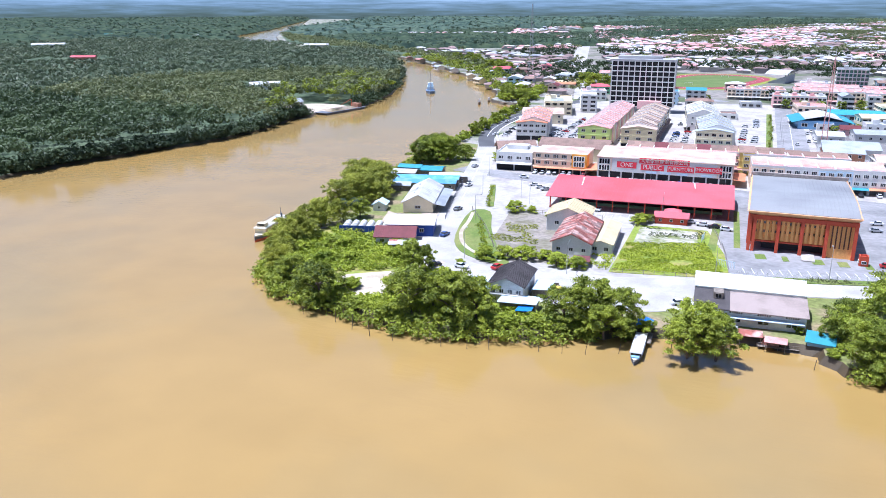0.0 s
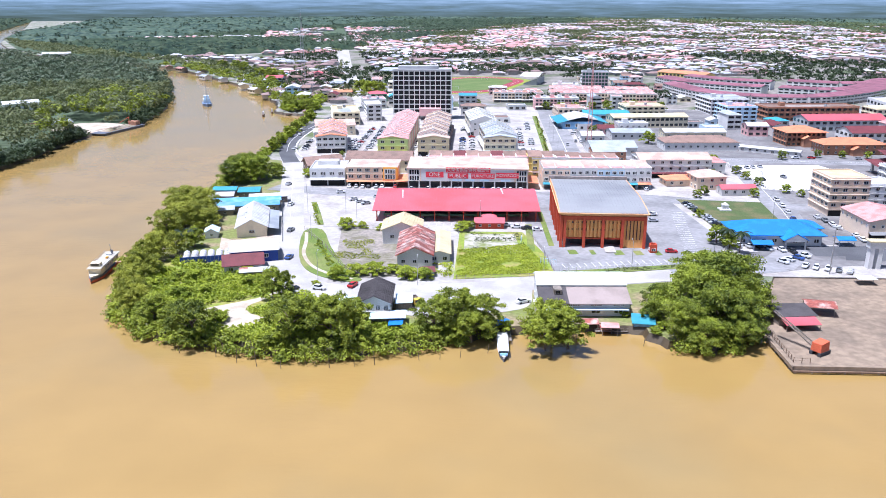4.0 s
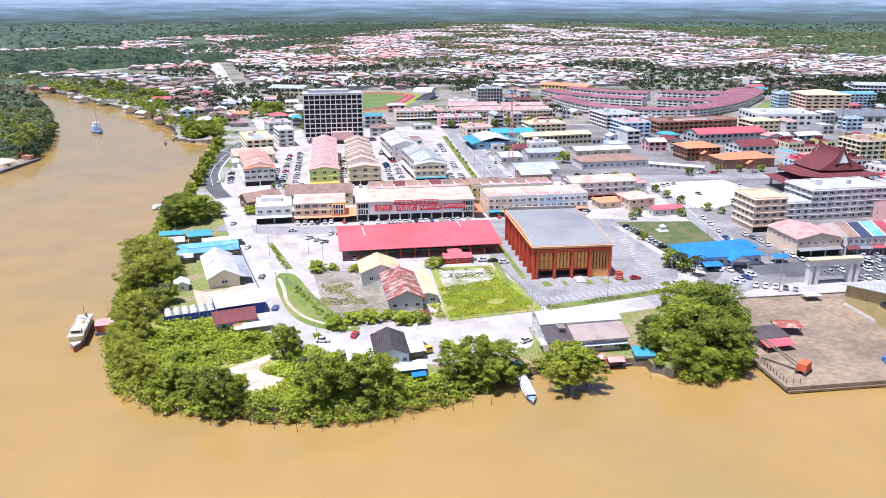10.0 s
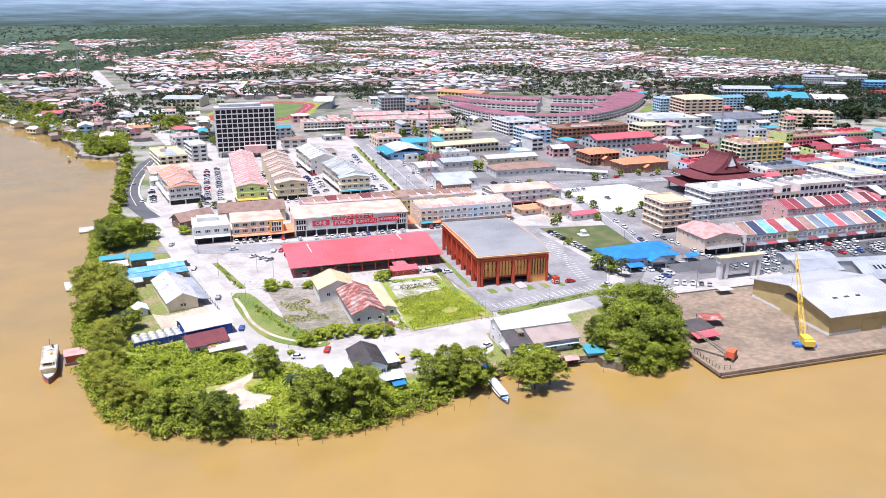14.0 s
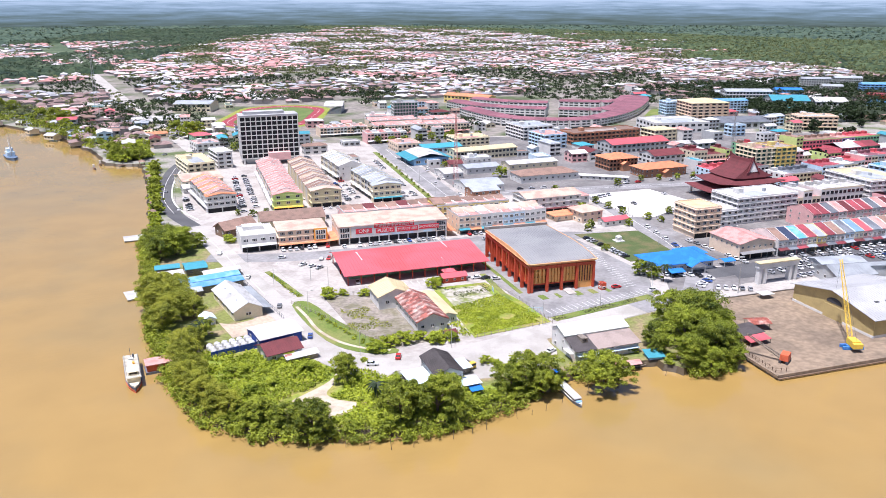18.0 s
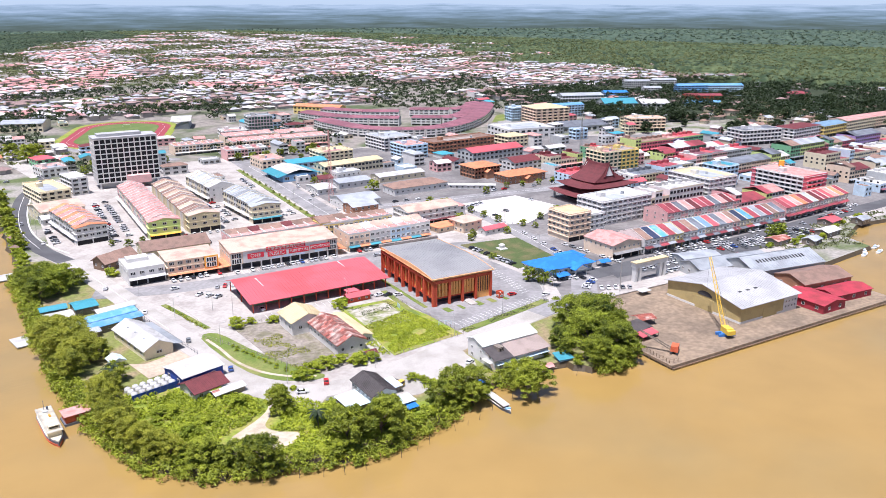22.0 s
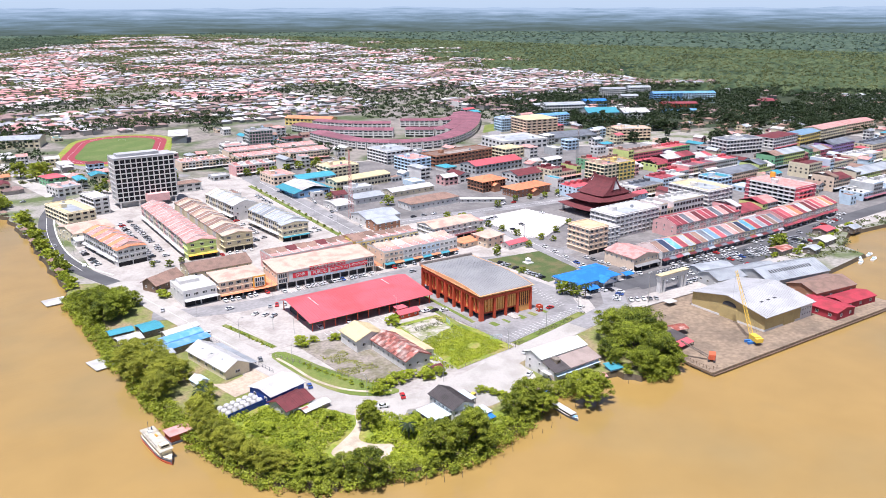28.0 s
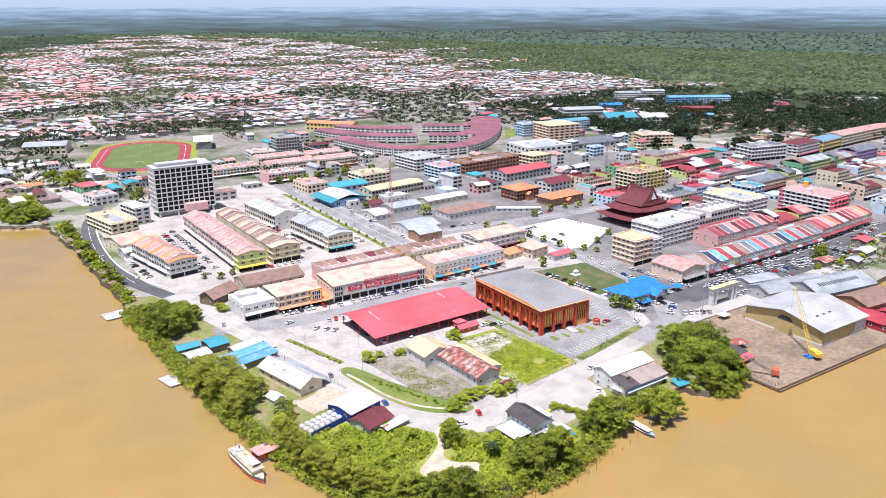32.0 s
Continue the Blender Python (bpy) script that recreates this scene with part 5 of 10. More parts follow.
    gut.box(-w / 2 - 0.6, d / 2 - 0.8, zz, w / 2 + 0.6, d / 2 + 0.6, zz + 1.9)
    part("parapet", gut, "old_concrete", b)
    # fins and columns
    def fin(x, y, sx, sy, z0, z1, mt="red_paint", nm="fin"):
        key = f"fin{sx}{sy}{z0}{z1}{mt}"
        me = shared(key, lambda: MB().box(-sx / 2, -sy / 2, z0, sx / 2, sy / 2, z1), mt)
        part(nm, me, None, b, m=pose(x, y, 0))
    for i in range(13):
        fin(-w / 2 + 1.4 + (w - 2.8) * i / 12, d / 2 - 1.2, 0.5, 1.0, zb - 0.6, h - 0.8)
    posts = [-w / 2 + w * k for k in (0.022, 0.285, 0.5, 0.722, 0.975)]
    for left, right in zip(posts[:3], posts[1:4]):
        for k in range(4):
            fin(left + 0.6 + (right - left - 1.2) * (k + 0.5) / 4, -d / 2 + 1.2, 0.85, 0.7, zb + 0.3, h - 1.9, "orange_wall")
    # proud dark strips paint the shaded slots of the end bay
    for k in range(5):
        fin(posts[3] + 0.9 + (posts[4] - posts[3] - 1.8) * (k + 0.5) / 5, -d / 2 + 0.9, 0.34, 0.4, zb - 0.4, h - 1.9, "fin_brown")
    for x in posts + [-w / 2 + 1.9]:
        fin(x, -d / 2 + 0.7, 0.95, 1.4, -0.2, h - 0.6, nm="column")
    for i in range(17):
        y = -d / 2 + 1.4 + (d - 2.8) * i / 16
        fin(-w / 2 + 1.2, y, 1.0, 0.5, zb - 0.6, h - 0.8)
        fin(w / 2 - 1.2, y, 1.0, 0.5, zb - 0.6, h - 0.8)
    for i in range(1, 8):
        y = -d / 2 + 0.8 + (d - 1.6) * i / 7
        fin(-w / 2 + 0.7, y, 1.4, 1.1, -0.2, h - 0.6, nm="column")
        fin(w / 2 - 0.7, y, 1.4, 1.1, -0.2, h - 0.6, nm="column")
    me = window_mesh("orange_wall", "glass", 1)
    for z in (6.6, 9.3):
        for left, right in zip(posts[:3], posts[1:4]):
            for k in range(7):
                part("window", me, None, b, m=pose(left + 0.6 + (right - left - 1.2) * k / 6, -d / 2 + 1.56, z) @ Matrix.Diagonal((0.72, 0.24, 0.95, 1)))
        for i in range(16):
            y = -d / 2 + 1.4 + (d - 2.8) * (i + 0.5) / 16
            for x, rz in ((-w / 2 + 1.56, -90), (w / 2 - 1.56, 90)):
                part("window", me, None, b, m=pose(x, y, z, 0, 0, rz) @ Matrix.Diagonal((0.8, 0.24, 1.7, 1)))
    part("entrance_ramp", MB().box(0.5, -d / 2 - 6, -0.1, 4.2, -d / 2 + 4, 0.5), "concrete", b)
    for x, wd in ((12.6, 3.2), (19.6, 1.8), (28.6, 3.4), (35.6, 3.0), (42.4, 2.2)):
        sheet("grass_strip", [(x - wd / 2, 246.5), (x + wd / 2, 247), (x + wd / 2 - 0.6, 252), (x - wd / 2 - 0.4, 251.6)], G + 0.19, "lawn", "small strip of grass before the hall", "grass")
    booth = block("guard_booth", "small red guard booth with a flat roof", 40.6, 250.6, 2.4, 2.6, 0, 2.4, "red_paint", "roof_pink", storeys=1, nf=1, ns=1, ww=1.4, wh=0.9, category="booth")
    return b


orange_hall()


def market():
    b = thing("market_hall", "long open market hall with a bright red metal roof", "market hall", pose(-30, 305, G, 0, 0, 1.2))
    w, d = 66.0, 33.0
    rf = MB()
    for y0, z0, y1, z1 in ((-d / 2 - 0.7, 4.5, 9.5, 7.6), (9.5, 7.6, d / 2 + 0.7, 5.2)):
        rf.solid([(-w / 2 - 0.7, y0, z0), (w / 2 + 0.7, y0, z0), (w / 2 + 0.7, y1, z1), (-w / 2 - 0.7, y1, z1)], [(-w / 2 - 0.7, y0, z0 + 0.2), (w / 2 + 0.7, y0, z0 + 0.2), (w / 2 + 0.7, y1, z1 + 0.2), (-w / 2 - 0.7, y1, z1 + 0.2)])
    seam = MB()
    for i in range(44):
        x = -w / 2 + w * (i + 0.5) / 44
        seam.solid([(x - 0.05, -d / 2 - 0.7, 4.7), (x + 0.05, -d / 2 - 0.7, 4.7), (x + 0.05, 9.5, 7.8), (x - 0.05, 9.5, 7.8)], [(x - 0.05, -d / 2 - 0.7, 4.77), (x + 0.05, -d / 2 - 0.7, 4.77), (x + 0.05, 9.5, 7.87), (x - 0.05, 9.5, 7.87)])
    part("roof", rf, "roof_red", b)
    tagged(part("roof_seam", seam, "roof_red", b), kind="stuff")
    strip = MB()
    for x, y0, y1 in ((-22.5, -2.5, 7.0), (19.5, 2.5, 9.2)):
        za, zb = 4.5 + (y0 + d / 2 + 0.7) * 3.1 / 26.7 + 0.3, 4.5 + (y1 + d / 2 + 0.7) * 3.1 / 26.7 + 0.3
        strip.solid([(x, y0, za), (x + 0.35, y0, za), (x - 0.1, y1, zb), (x - 0.8, y1, zb)], [(x, y0, za + 0.05), (x + 0.35, y0, za + 0.05), (x - 0.1, y1, zb + 0.05), (x - 0.8, y1, zb + 0.05)])
    part("roof_patch", strip, "roof_white", b, "white patched roof strip")
    for i in range(12):
        for y in (-d / 2 + 0.6, 0, d / 2 - 0.6):
            me = shared("market_post", lambda: MB().box(-0.2, -0.2, -0.2, 0.2, 0.2, 4.7), "red_paint")
            part("post", me, None, b, m=pose(-w / 2 + 1 + (w - 2) * i / 11, y, 0))
    # one dark block paints the shade below the market roof
    part("stall_wall", MB().box(-w / 2 + 3, -3, -0.2, w / 2 - 3, d / 2 - 3, 2.4), "shade_dark", b, "dark block painted as the shade among the market stalls")
    part("counter", MB().box(-w / 2 + 3, -8, -0.2, w / 2 - 3, -6.8, 1.0), "green_paint", b)
    s = block("market_annex", "small red-roofed annex beside the market", -16.5, 280.5, 11, 4.2, 2, 2.6, "red_paint", "roof_red", "gable", 1, 3, 1, 1.3, category="annex", ww=1.1, wh=0.9)
    block("market_porch", "low red-roofed porch of the market", -16.5, 286.5, 5, 4, 2, 2.8, "red_paint", "roof_red", "hip", 1, 1, 1, 1.0, category="annex", ww=1, wh=0.9)


market()


def text_panel(parent, txt, x, y, z, size, back_w, back_h, back_mat, ink, label):
    part("sign_board", MB().box(x - back_w / 2, y - 0.12, z - back_h / 2, x + back_w / 2, y, z + back_h / 2), back_mat, parent, label)
    cu = bpy.data.curves.new("sign_letters", "FONT")
    cu.body, cu.size, cu.align_x, cu.align_y, cu.extrude = txt, size, "CENTER", "CENTER", 0.03
    tmp = bpy.data.objects.new("tmp", cu)
    scene.collection.objects.link(tmp)
    me = bpy.data.meshes.new_from_object(tmp.evaluated_get(bpy.context.evaluated_depsgraph_get()))
    bpy.data.objects.remove(tmp)
    me.materials.clear()
    me.materials.append(M[ink])
    part("sign_letters", me, None, parent, m=pose(x, y - 0.17, z, 90, 0, 0))


def showroom():
    w, d, h = 57.0, 20.0, 9.2
    b = thing("furniture_showroom", "white furniture showroom with red signs and a faded peach roof", "shop building", pose(-25.5, 358, G, 0, 0, -0.8))
    wl = MB().box(-w / 2, -d / 2, 3.4, w / 2, d / 2, h).box(-w / 2, -d / 2 + 2.5, -0.2, w / 2, d / 2, 3.4)
    part("wall", wl, "peach_paint", b)
    for i in range(12):
        me = shared("arcade_pillar", lambda: MB().box(-0.3, -0.3, -0.2, 0.3, 0.3, 3.4), "white_paint")
        part("pillar", me, None, b, m=pose(-w / 2 + 0.4 + (w - 0.8) * i / 11, -d / 2 + 0.35, 0))
    # dark plate paints the shade at the back of the arcade
    part("shopfront", MB().box(-w / 2 + 0.5, -d / 2 + 2.35, 0, w / 2 - 0.5, -d / 2 + 2.5, 3.0), "shade_dark", b)
    part("front_panel", MB().box(-w / 2 + 6.5, -d / 2 - 0.25, 3.5, w / 2 - 6.5, -d / 2, h + 0.8), "white_paint", b)
    part("roof", MB().solid([(-w / 2 - 0.3, -d / 2 - 0.6, h + 0.2), (w / 2 + 0.3, -d / 2 - 0.6, h + 0.2), (w / 2 + 0.3, d / 2, h + 1.9), (-w / 2 - 0.3, d / 2, h + 1.9)],
                            [(-w / 2 - 0.3, -d / 2 - 0.6, h + 0.5), (w / 2 + 0.3, -d / 2 - 0.6, h + 0.5), (w / 2 + 0.3, d / 2, h + 2.2), (-w / 2 - 0.3, d / 2, h + 2.2)]), "roof_peach", b)
    part("back_wall", MB().box(-w / 2, d / 2 - 0.3, h, w / 2, d / 2, h + 1.9), "peach_paint", b)
    for s in (-1, 1):
        me = window_mesh("white_paint", "glass", 3)
        for z in (4.9, 7.7):
            part("window", me, None, b, m=pose(s * (w / 2 - 3.2), -d / 2 - 0.05, z) @ Matrix.Diagonal((5.2, 0.3, 2.5, 1)))
    windows(b, "l", w, d, 7.5, 5, 1.6, 1.4)
    y = -d / 2 - 0.26
    text_panel(b, "ONE", -15.6, y, 6.7, 2.6, 8.4, 2.7, "sign_red", "white_paint", "red sign with white letters")
    text_panel(b, "PUBLIC", -4.6, y, 6.2, 2.5, 9.8, 2.5, "sign_red", "white_paint", "red sign with white letters")
    text_panel(b, "大衆傢俬傢俱有限公司", 0.2, y, 9.0, 2.0, 21, 2.4, "sign_red", "white_paint", "red sign with white characters")
    text_panel(b, "FURNITURE", 7.2, y, 6.2, 1.95, 11.0, 2.5, "sign_red", "white_paint", "red sign with white letters")
    text_panel(b, "SHOWROOM", 18.6, y, 6.6, 1.9, 10.8, 2.5, "sign_red", "white_paint", "red sign with white letters")
    for x in (-5, 1, 8, 18):
        part("poster", MB().box(x - 2.2, y - 0.1, 3.7, x + 2.2, y, 4.6), "pale_blue", b)
    part("side_canopy", MB().solid([(-w / 2 - 6, -d / 2 - 1, 3.0), (-w / 2, -d / 2 - 1, 3.4), (-w / 2, d / 2 - 4, 3.4), (-w / 2 - 6, d / 2 - 4, 3.0)],
                                   [(-w / 2 - 6, -d / 2 - 1, 3.15), (-w / 2, -d / 2 - 1, 3.55), (-w / 2, d / 2 - 4, 3.55), (-w / 2 - 6, d / 2 - 4, 3.15)]), "roof_orange", b, "faded orange side canopy")
    part("side_canopy", MB().solid([(w / 2, -d / 2 - 1, 3.4), (w / 2 + 5, -d / 2 - 1, 3.0), (w / 2 + 5, d / 2 - 4, 3.0), (w / 2, d / 2 - 4, 3.4)],
                                   [(w / 2, -d / 2 - 1, 3.55), (w / 2 + 5, -d / 2 - 1, 3.15), (w / 2 + 5, d / 2 - 4, 3.15), (w / 2, d / 2 - 4, 3.55)]), "roof_orange", b, "faded orange side canopy")


showroom()
b = block("shop_building", "peach shop building with an orange glazed corner", -71.5, 361, 24, 19, 0, 9.2, "peach_paint", "roof_peach", "hip", 3, 6, 4, 1.6, ww=2.4, wh=1.6, ground=False, awning="roof_orange", bars=2)
part("corner_bay", MB().box(5.5, -10.2, 3.2, 12.2, -3, 9.4), "orange_bright", b, "bright orange corner bay")
for z in (4.8, 7.4):
    part("window", window_mesh("white_paint", "glass", 3), None, b, m=pose(8.8, -10.3, z) @ Matrix.Diagonal((5.2, 0.3, 2.3, 1)))
b = block("shop_building", "white corner building with an open ground floor and rooftop tank", -93.5, 362, 17, 20, 3, 7.6, "white_paint", "roof_white", storeys=2, nf=4, ns=4, ww=2.4, wh=1.5, ground=False, awning="roof_white", bars=2)
part("roof_room", MB().box(-6, 2, 7.6, 4, 8, 9.6), "white_paint", b)
block("shop_building", "low shop with a broad dark brown roof", -72, 392, 34, 18, 1, 6.5, "tan_paint", "roof_brown", "gable", 2, 6, 3, 3.2)
for x, y, r in ((-106, 386, 28), (-98, 391, 28)):
    block("timber_house", "brown timber house with a steep dark roof", x, y, 9, 10, r, 4.6, "timber", "roof_brown", "gable", 1, 2, 2, 3.0, ww=1.2, wh=1.2, over=1.0)

# terraces
shop_row(-11, 385, 70, 17, 2, 11, 9.2, 3, ["pink_paint"], ["roof_brown", "roof_brown", "roof_maroon"], "terrace", ["roof_pink"], "pale pink three-storey shophouse with terrace", "terrace behind the showroom")
shop_row(35, 359, 51, 19, 2, 8, 9.4, 3, ["peach_paint", "peach_paint", "white_paint", "white_paint", "pale_blue", "pale_blue", "white_paint", "white_paint"], ["roof_peach", "roof_peach", "roof_white"], "terrace", ["roof_teal", "roof_orange"])
shop_row(28, 384, 44, 15, 3, 7, 9.0, 3, ["yellow_paint", "yellow_paint", "cream_paint"], ["roof_brown"], "terrace", ["roof_brown"])
b = block("end_wall", "bright yellow gable-end shop building", 7.6, 384, 6, 15, 3, 10.2, "yellow_paint", "roof_brown", "gable", 3, 1, 3, 1.8)
shop_row(-69, 484, 104, 16, -90, 17, 10.2, 3, ["pink_paint", "white_paint", "cream_paint"], ["roof_pink"], "gable", ["roof_white"], "", "pink-roofed terrace")
b = block("corner_shop", "lime green corner shop building", -69, 430, 17, 8, 0, 10.4, "lime_paint", "roof_pink", "gable", 3, 3, 1, 1.6, along="y", ground=False, awning="orange_bright", ww=2.2)
shop_row(-47, 484, 96, 17, 90, 16, 10.2, 3, ["tan_paint", "white_paint", "cream_paint"], ["roof_brown", "roof_brown", "roof_peach"], "gable", ["roof_brown"], "", "brown-roofed terrace", rear=True)
b = block("corner_shop", "tan corner shop building with tall windows", -46, 433, 18, 8, 2, 10.4, "tan_paint", "roof_peach", "gable", 3, 3, 1, 1.6, along="y", ground=False, ww=2.4)
for y0, n, rf in ((461, 8, "roof_steel"), (522, 8, "roof_white")):
    shop_row(-8.5 - (y0 - 461) * 0.16, y0, 48, 18, -85, n, 10.4, 3, ["cream_paint", "white_paint"], [rf, rf, "roof_steel"], "gable", ["roof_white"], "", "white-roofed terrace")
block("corner_shop", "cream corner building with banks of windows and green awning", -8, 434.5, 18, 6, 2, 10.6, "cream_paint", "roof_steel", "gable", 3, 5, 1, 1.4, along="y", ground=False, awning="roof_teal", ww=2.2)
shop_row(-110, 466, 50, 17, -80, 8, 9.6, 3, ["white_paint", "grey_paint"], ["roof_orange", "roof_pink"], "gable", ["roof_white"], "", "orange-roofed terrace")
block("corner_shop", "white three-storey corner shop with grey balconies", -106.5, 440, 17, 6, 10, 9.8, "white_paint", "roof_orange", "gable", 3, 5, 1, 1.2, along="y", ww=2.4, ground=False)
block("hall", "wide shop hall under a faded orange roof", -117, 514, 26, 26, 12, 6.5, "cream_paint", "roof_peach", "gable", 2, 5, 4, 2.4)
block("hall", "white metal shed beside the hall", -121, 497, 14, 9, 12, 3.6, "white_paint", "roof_white", "gable", 1, 3, 2, 1.6)
block("office_building", "cream flat-roofed office building", -118, 566, 19, 40, 12, 9.0, "cream_paint", "roof_cream", "flat", 3, 4, 8)
block("office_building", "white flat-roofed office block with roof tanks", -99, 580, 11, 24, 12, 12.0, "white_paint", "roof_white", "flat", 4, 2, 5)


def tower():
    w, d, h = 44.0, 17.0, 37.0
    b = thing("office_tower", "white concrete office tower with a deep grid of dark windows", "tower", pose(-62, 587.5, G, 0, 0, 1.5))
    part("core", MB().box(-w / 2 + 1, -d / 2 + 1, 4.2, w / 2 - 1, d / 2 - 1, h - 1), "glass", b, "dark glazed inner walls")
    part("roof", MB().box(-w / 2, -d / 2, h - 1, w / 2, d / 2, h).box(-w / 2 + 4, -4, h, w / 2 - 10, 5, h + 2), "roof_pale", b)
    part("podium", MB().box(-w / 2 + 4, -d / 2 + 3, -0.2, w / 2 - 4, d / 2 - 3, 4.2), "grey_paint", b)
    nx, ny, nz = 11, 4, 9
    colm = shared("tower_mullion", lambda: MB().box(-0.3, -0.55, 0, 0.3, 0.55, h - 5), "white_paint")
    beam = shared("tower_beam", lambda: MB().box(-w / 2, -0.5, -0.33, w / 2, 0.5, 0.33), "white_paint")
    beam_s = shared("tower_side_beam", lambda: MB().box(-d / 2 + 0.56, -0.5, -0.4, d / 2 - 0.56, 0.5, 0.33), "white_paint")
    for i in range(nx + 1):
        for y in (-d / 2 + 0.55, d / 2 - 0.55):
            part("mullion", colm, None, b, m=pose(-w / 2 + 0.42 + (w - 0.84) * i / nx, y, 4.0))
    for i in range(1, ny):
        for x in (-w / 2 + 0.55, w / 2 - 0.55):
            part("mullion", colm, None, b, m=pose(x, -d / 2 + 0.42 + (d - 0.84) * i / ny, 4.0, 0, 0, 90))
    for k in range(nz + 1):
        z = 4.4 + (h - 5.6) * k / nz
        for y in (-d / 2 + 0.6, d / 2 - 0.6):
            part("spandrel", beam, None, b, m=pose(0, y, z))
        for x in (-w / 2 + 0.6, w / 2 - 0.6):
            part("spandrel", beam_s, None, b, m=pose(x, 0, z, 0, 0, 90))
    for i in range(nx):
        for k in range(nz):
            me = shared("tower_pane", lambda: MB().box(-1.62, -0.03, -1.45, 1.62, 0.03, 1.45), "void")
            part("pane", me, None, b, m=pose(-w / 2 + 0.42 + (w - 0.84) * (i + 0.5) / nx, -d / 2 + 0.92, 4.4 + (h - 5.6) * (k + 0.5) / nz))
    for i in range(4):
        part("column", shared("tower_column", lambda: MB().box(-0.6, -0.6, -0.2, 0.6, 0.6, 4.2), "white_paint"), None, b, m=pose(-w / 2 + 2 + (w - 4) * i / 3, -d / 2 + 1, 0))
    part("porch", MB().box(-2, -d / 2 - 6, 3.4, 14, -d / 2, 9.0), "pink_paint", b, "pale pink entrance block")


tower()
block("school_hall", "red and teal two-storey house", -110, 700, 15, 18, 15, 6.4, "green_paint", "roof_red", "hip", 2, 3, 3, 2.0)
block("office_building", "white two-storey building with a flat roof", -108, 655, 19, 22, 14, 6.8, "white_paint", "roof_pink", "flat", 2, 4, 4)
block("grandstand_hall", "long pale hall with ribbed walls", -108, 925, 42, 34, -18, 9, "cream_paint", "roof_steel", "gable", 2, 8, 4, 2.4)


def stadium():
    cx, cy, rot = -27, 850, 72
    m = pose(cx, cy, G + 0.1, 0, 0, rot)

    def oval(a, r, n=16):
        return [(a + r * math.sin(math.pi * i / n), -r * math.cos(math.pi * i / n)) for i in range(n + 1)] + [(-a - r * math.sin(math.pi * i / n), r * math.cos(math.pi * i / n)) for i in range(n + 1)]

    t = thing("running_track", "brick-red oval running track round a green pitch", "sports ground", m)
    for nm, a, r, z, mm in (("apron", 44, 54, 0.02, "grass"), ("track", 42, 47, 0.1, "track_red"), ("pitch", 40, 35, 0.16, "turf")):
        ring = oval(a, r)
        part(nm, MB().solid([(x, y, -0.2) for x, y in ring], [(x, y, z) for x, y in ring]), mm, t)
    lanes = MB()
    ring = oval(41, 41)
    for p, q in zip(ring, ring[1:] + ring[:1]):
        dx, dy = q[0] - p[0], q[1] - p[1]
        s = math.hypot(dx, dy) or 1
        nx, ny = -dy / s * 0.15, dx / s * 0.15
        lanes.face([(p[0] - nx, p[1] - ny, 0.13), (q[0] - nx, q[1] - ny, 0.13), (q[0] + nx, q[1] + ny, 0.13), (p[0] + nx, p[1] + ny, 0.13)][::-1])
    part("lane_line", lanes, "line_paint", t)
    for s in (-1, 1):
        g = MB()
        g.tube((s * 50, -3.7, 0), (s * 50, -3.7, 2.4), 0.12).tube((s * 50, 3.7, 0), (s * 50, 3.7, 2.4), 0.12).tube((s * 50, -3.7, 2.4), (s * 50, 3.7, 2.4), 0.12)
        part("goal", g, "white_paint", t)
    st = thing("grandstand", "grandstand with a curved white roof", "grandstand", pose(42, 866, G, 0, 0, -107))
    part("seating", MB().solid([(-18, -8, 0), (18, -8, 0), (18, 8, 0), (-18, 8, 0)], [(-18, -7.5, 1), (18, -7.5, 1), (18, 8, 7), (-18, 8, 7)]), "grey_paint", st)
    for i in range(8):
        x0, x1 = -20 + 5 * i, -15 + 5 * i
        f = lambda x: 11.5 - 0.008 * x * x
        part("roof_panel", MB().solid([(x0, -11, f(x0)), (x1, -11, f(x1)), (x1, 10, f(x1)), (x0, 10, f(x0))], [(x0, -11, f(x0) + 0.3), (x1, -11, f(x1) + 0.3), (x1, 10, f(x1) + 0.3), (x0, 10, f(x0) + 0.3)]), "roof_white", st)
    for x in (-16, -5, 5, 16):
        part("post", MB().box(x - 0.4, 7, 0, x + 0.4, 7.8, 10), "grey_paint", st)


stadium()
block("office_building", "dark glazed office block with green panels", 91, 752, 24, 18, -4, 22, "grey_paint", "roof_steel", "flat", 7, 8, 5, ww=2.2, wh=2.2, pane="glass_green")
block("office_building", "white annex beside the glazed block", 64, 752, 24, 20, -4, 10, "white_paint", "roof_white", "flat", 3, 6, 4)
for cx, cy, L, n in ((68, 690, 50, 8), (113, 686, 42, 7), (70, 724, 48, 8), (116, 718, 40, 7)):
    shop_row(cx, cy, L, 20, 2, n, 9.0, 3, ["peach_paint", "cream_paint"], ["roof_pink"], "terrace", ["roof_pink"], "", "pink terraces by the avenue")
shop_row(45, 650, 36, 18, 2, 6, 8.8, 3, ["pink_paint", "white_paint"], ["roof_pink", "roof_white"], "flat", ["roof_white"], "", "white terraces by the tower")
shop_row(16, 700, 44, 20, 2, 7, 8.0, 3, ["peach_paint", "white_paint"], ["roof_pink"], "flat", ["roof_white"], "", "terraces by the tower")
block("shop_building", "pink-roofed two-storey shop block", 50, 603, 20, 26, 4, 7.0, "peach_paint", "roof_pink", "flat", 2, 5, 5)


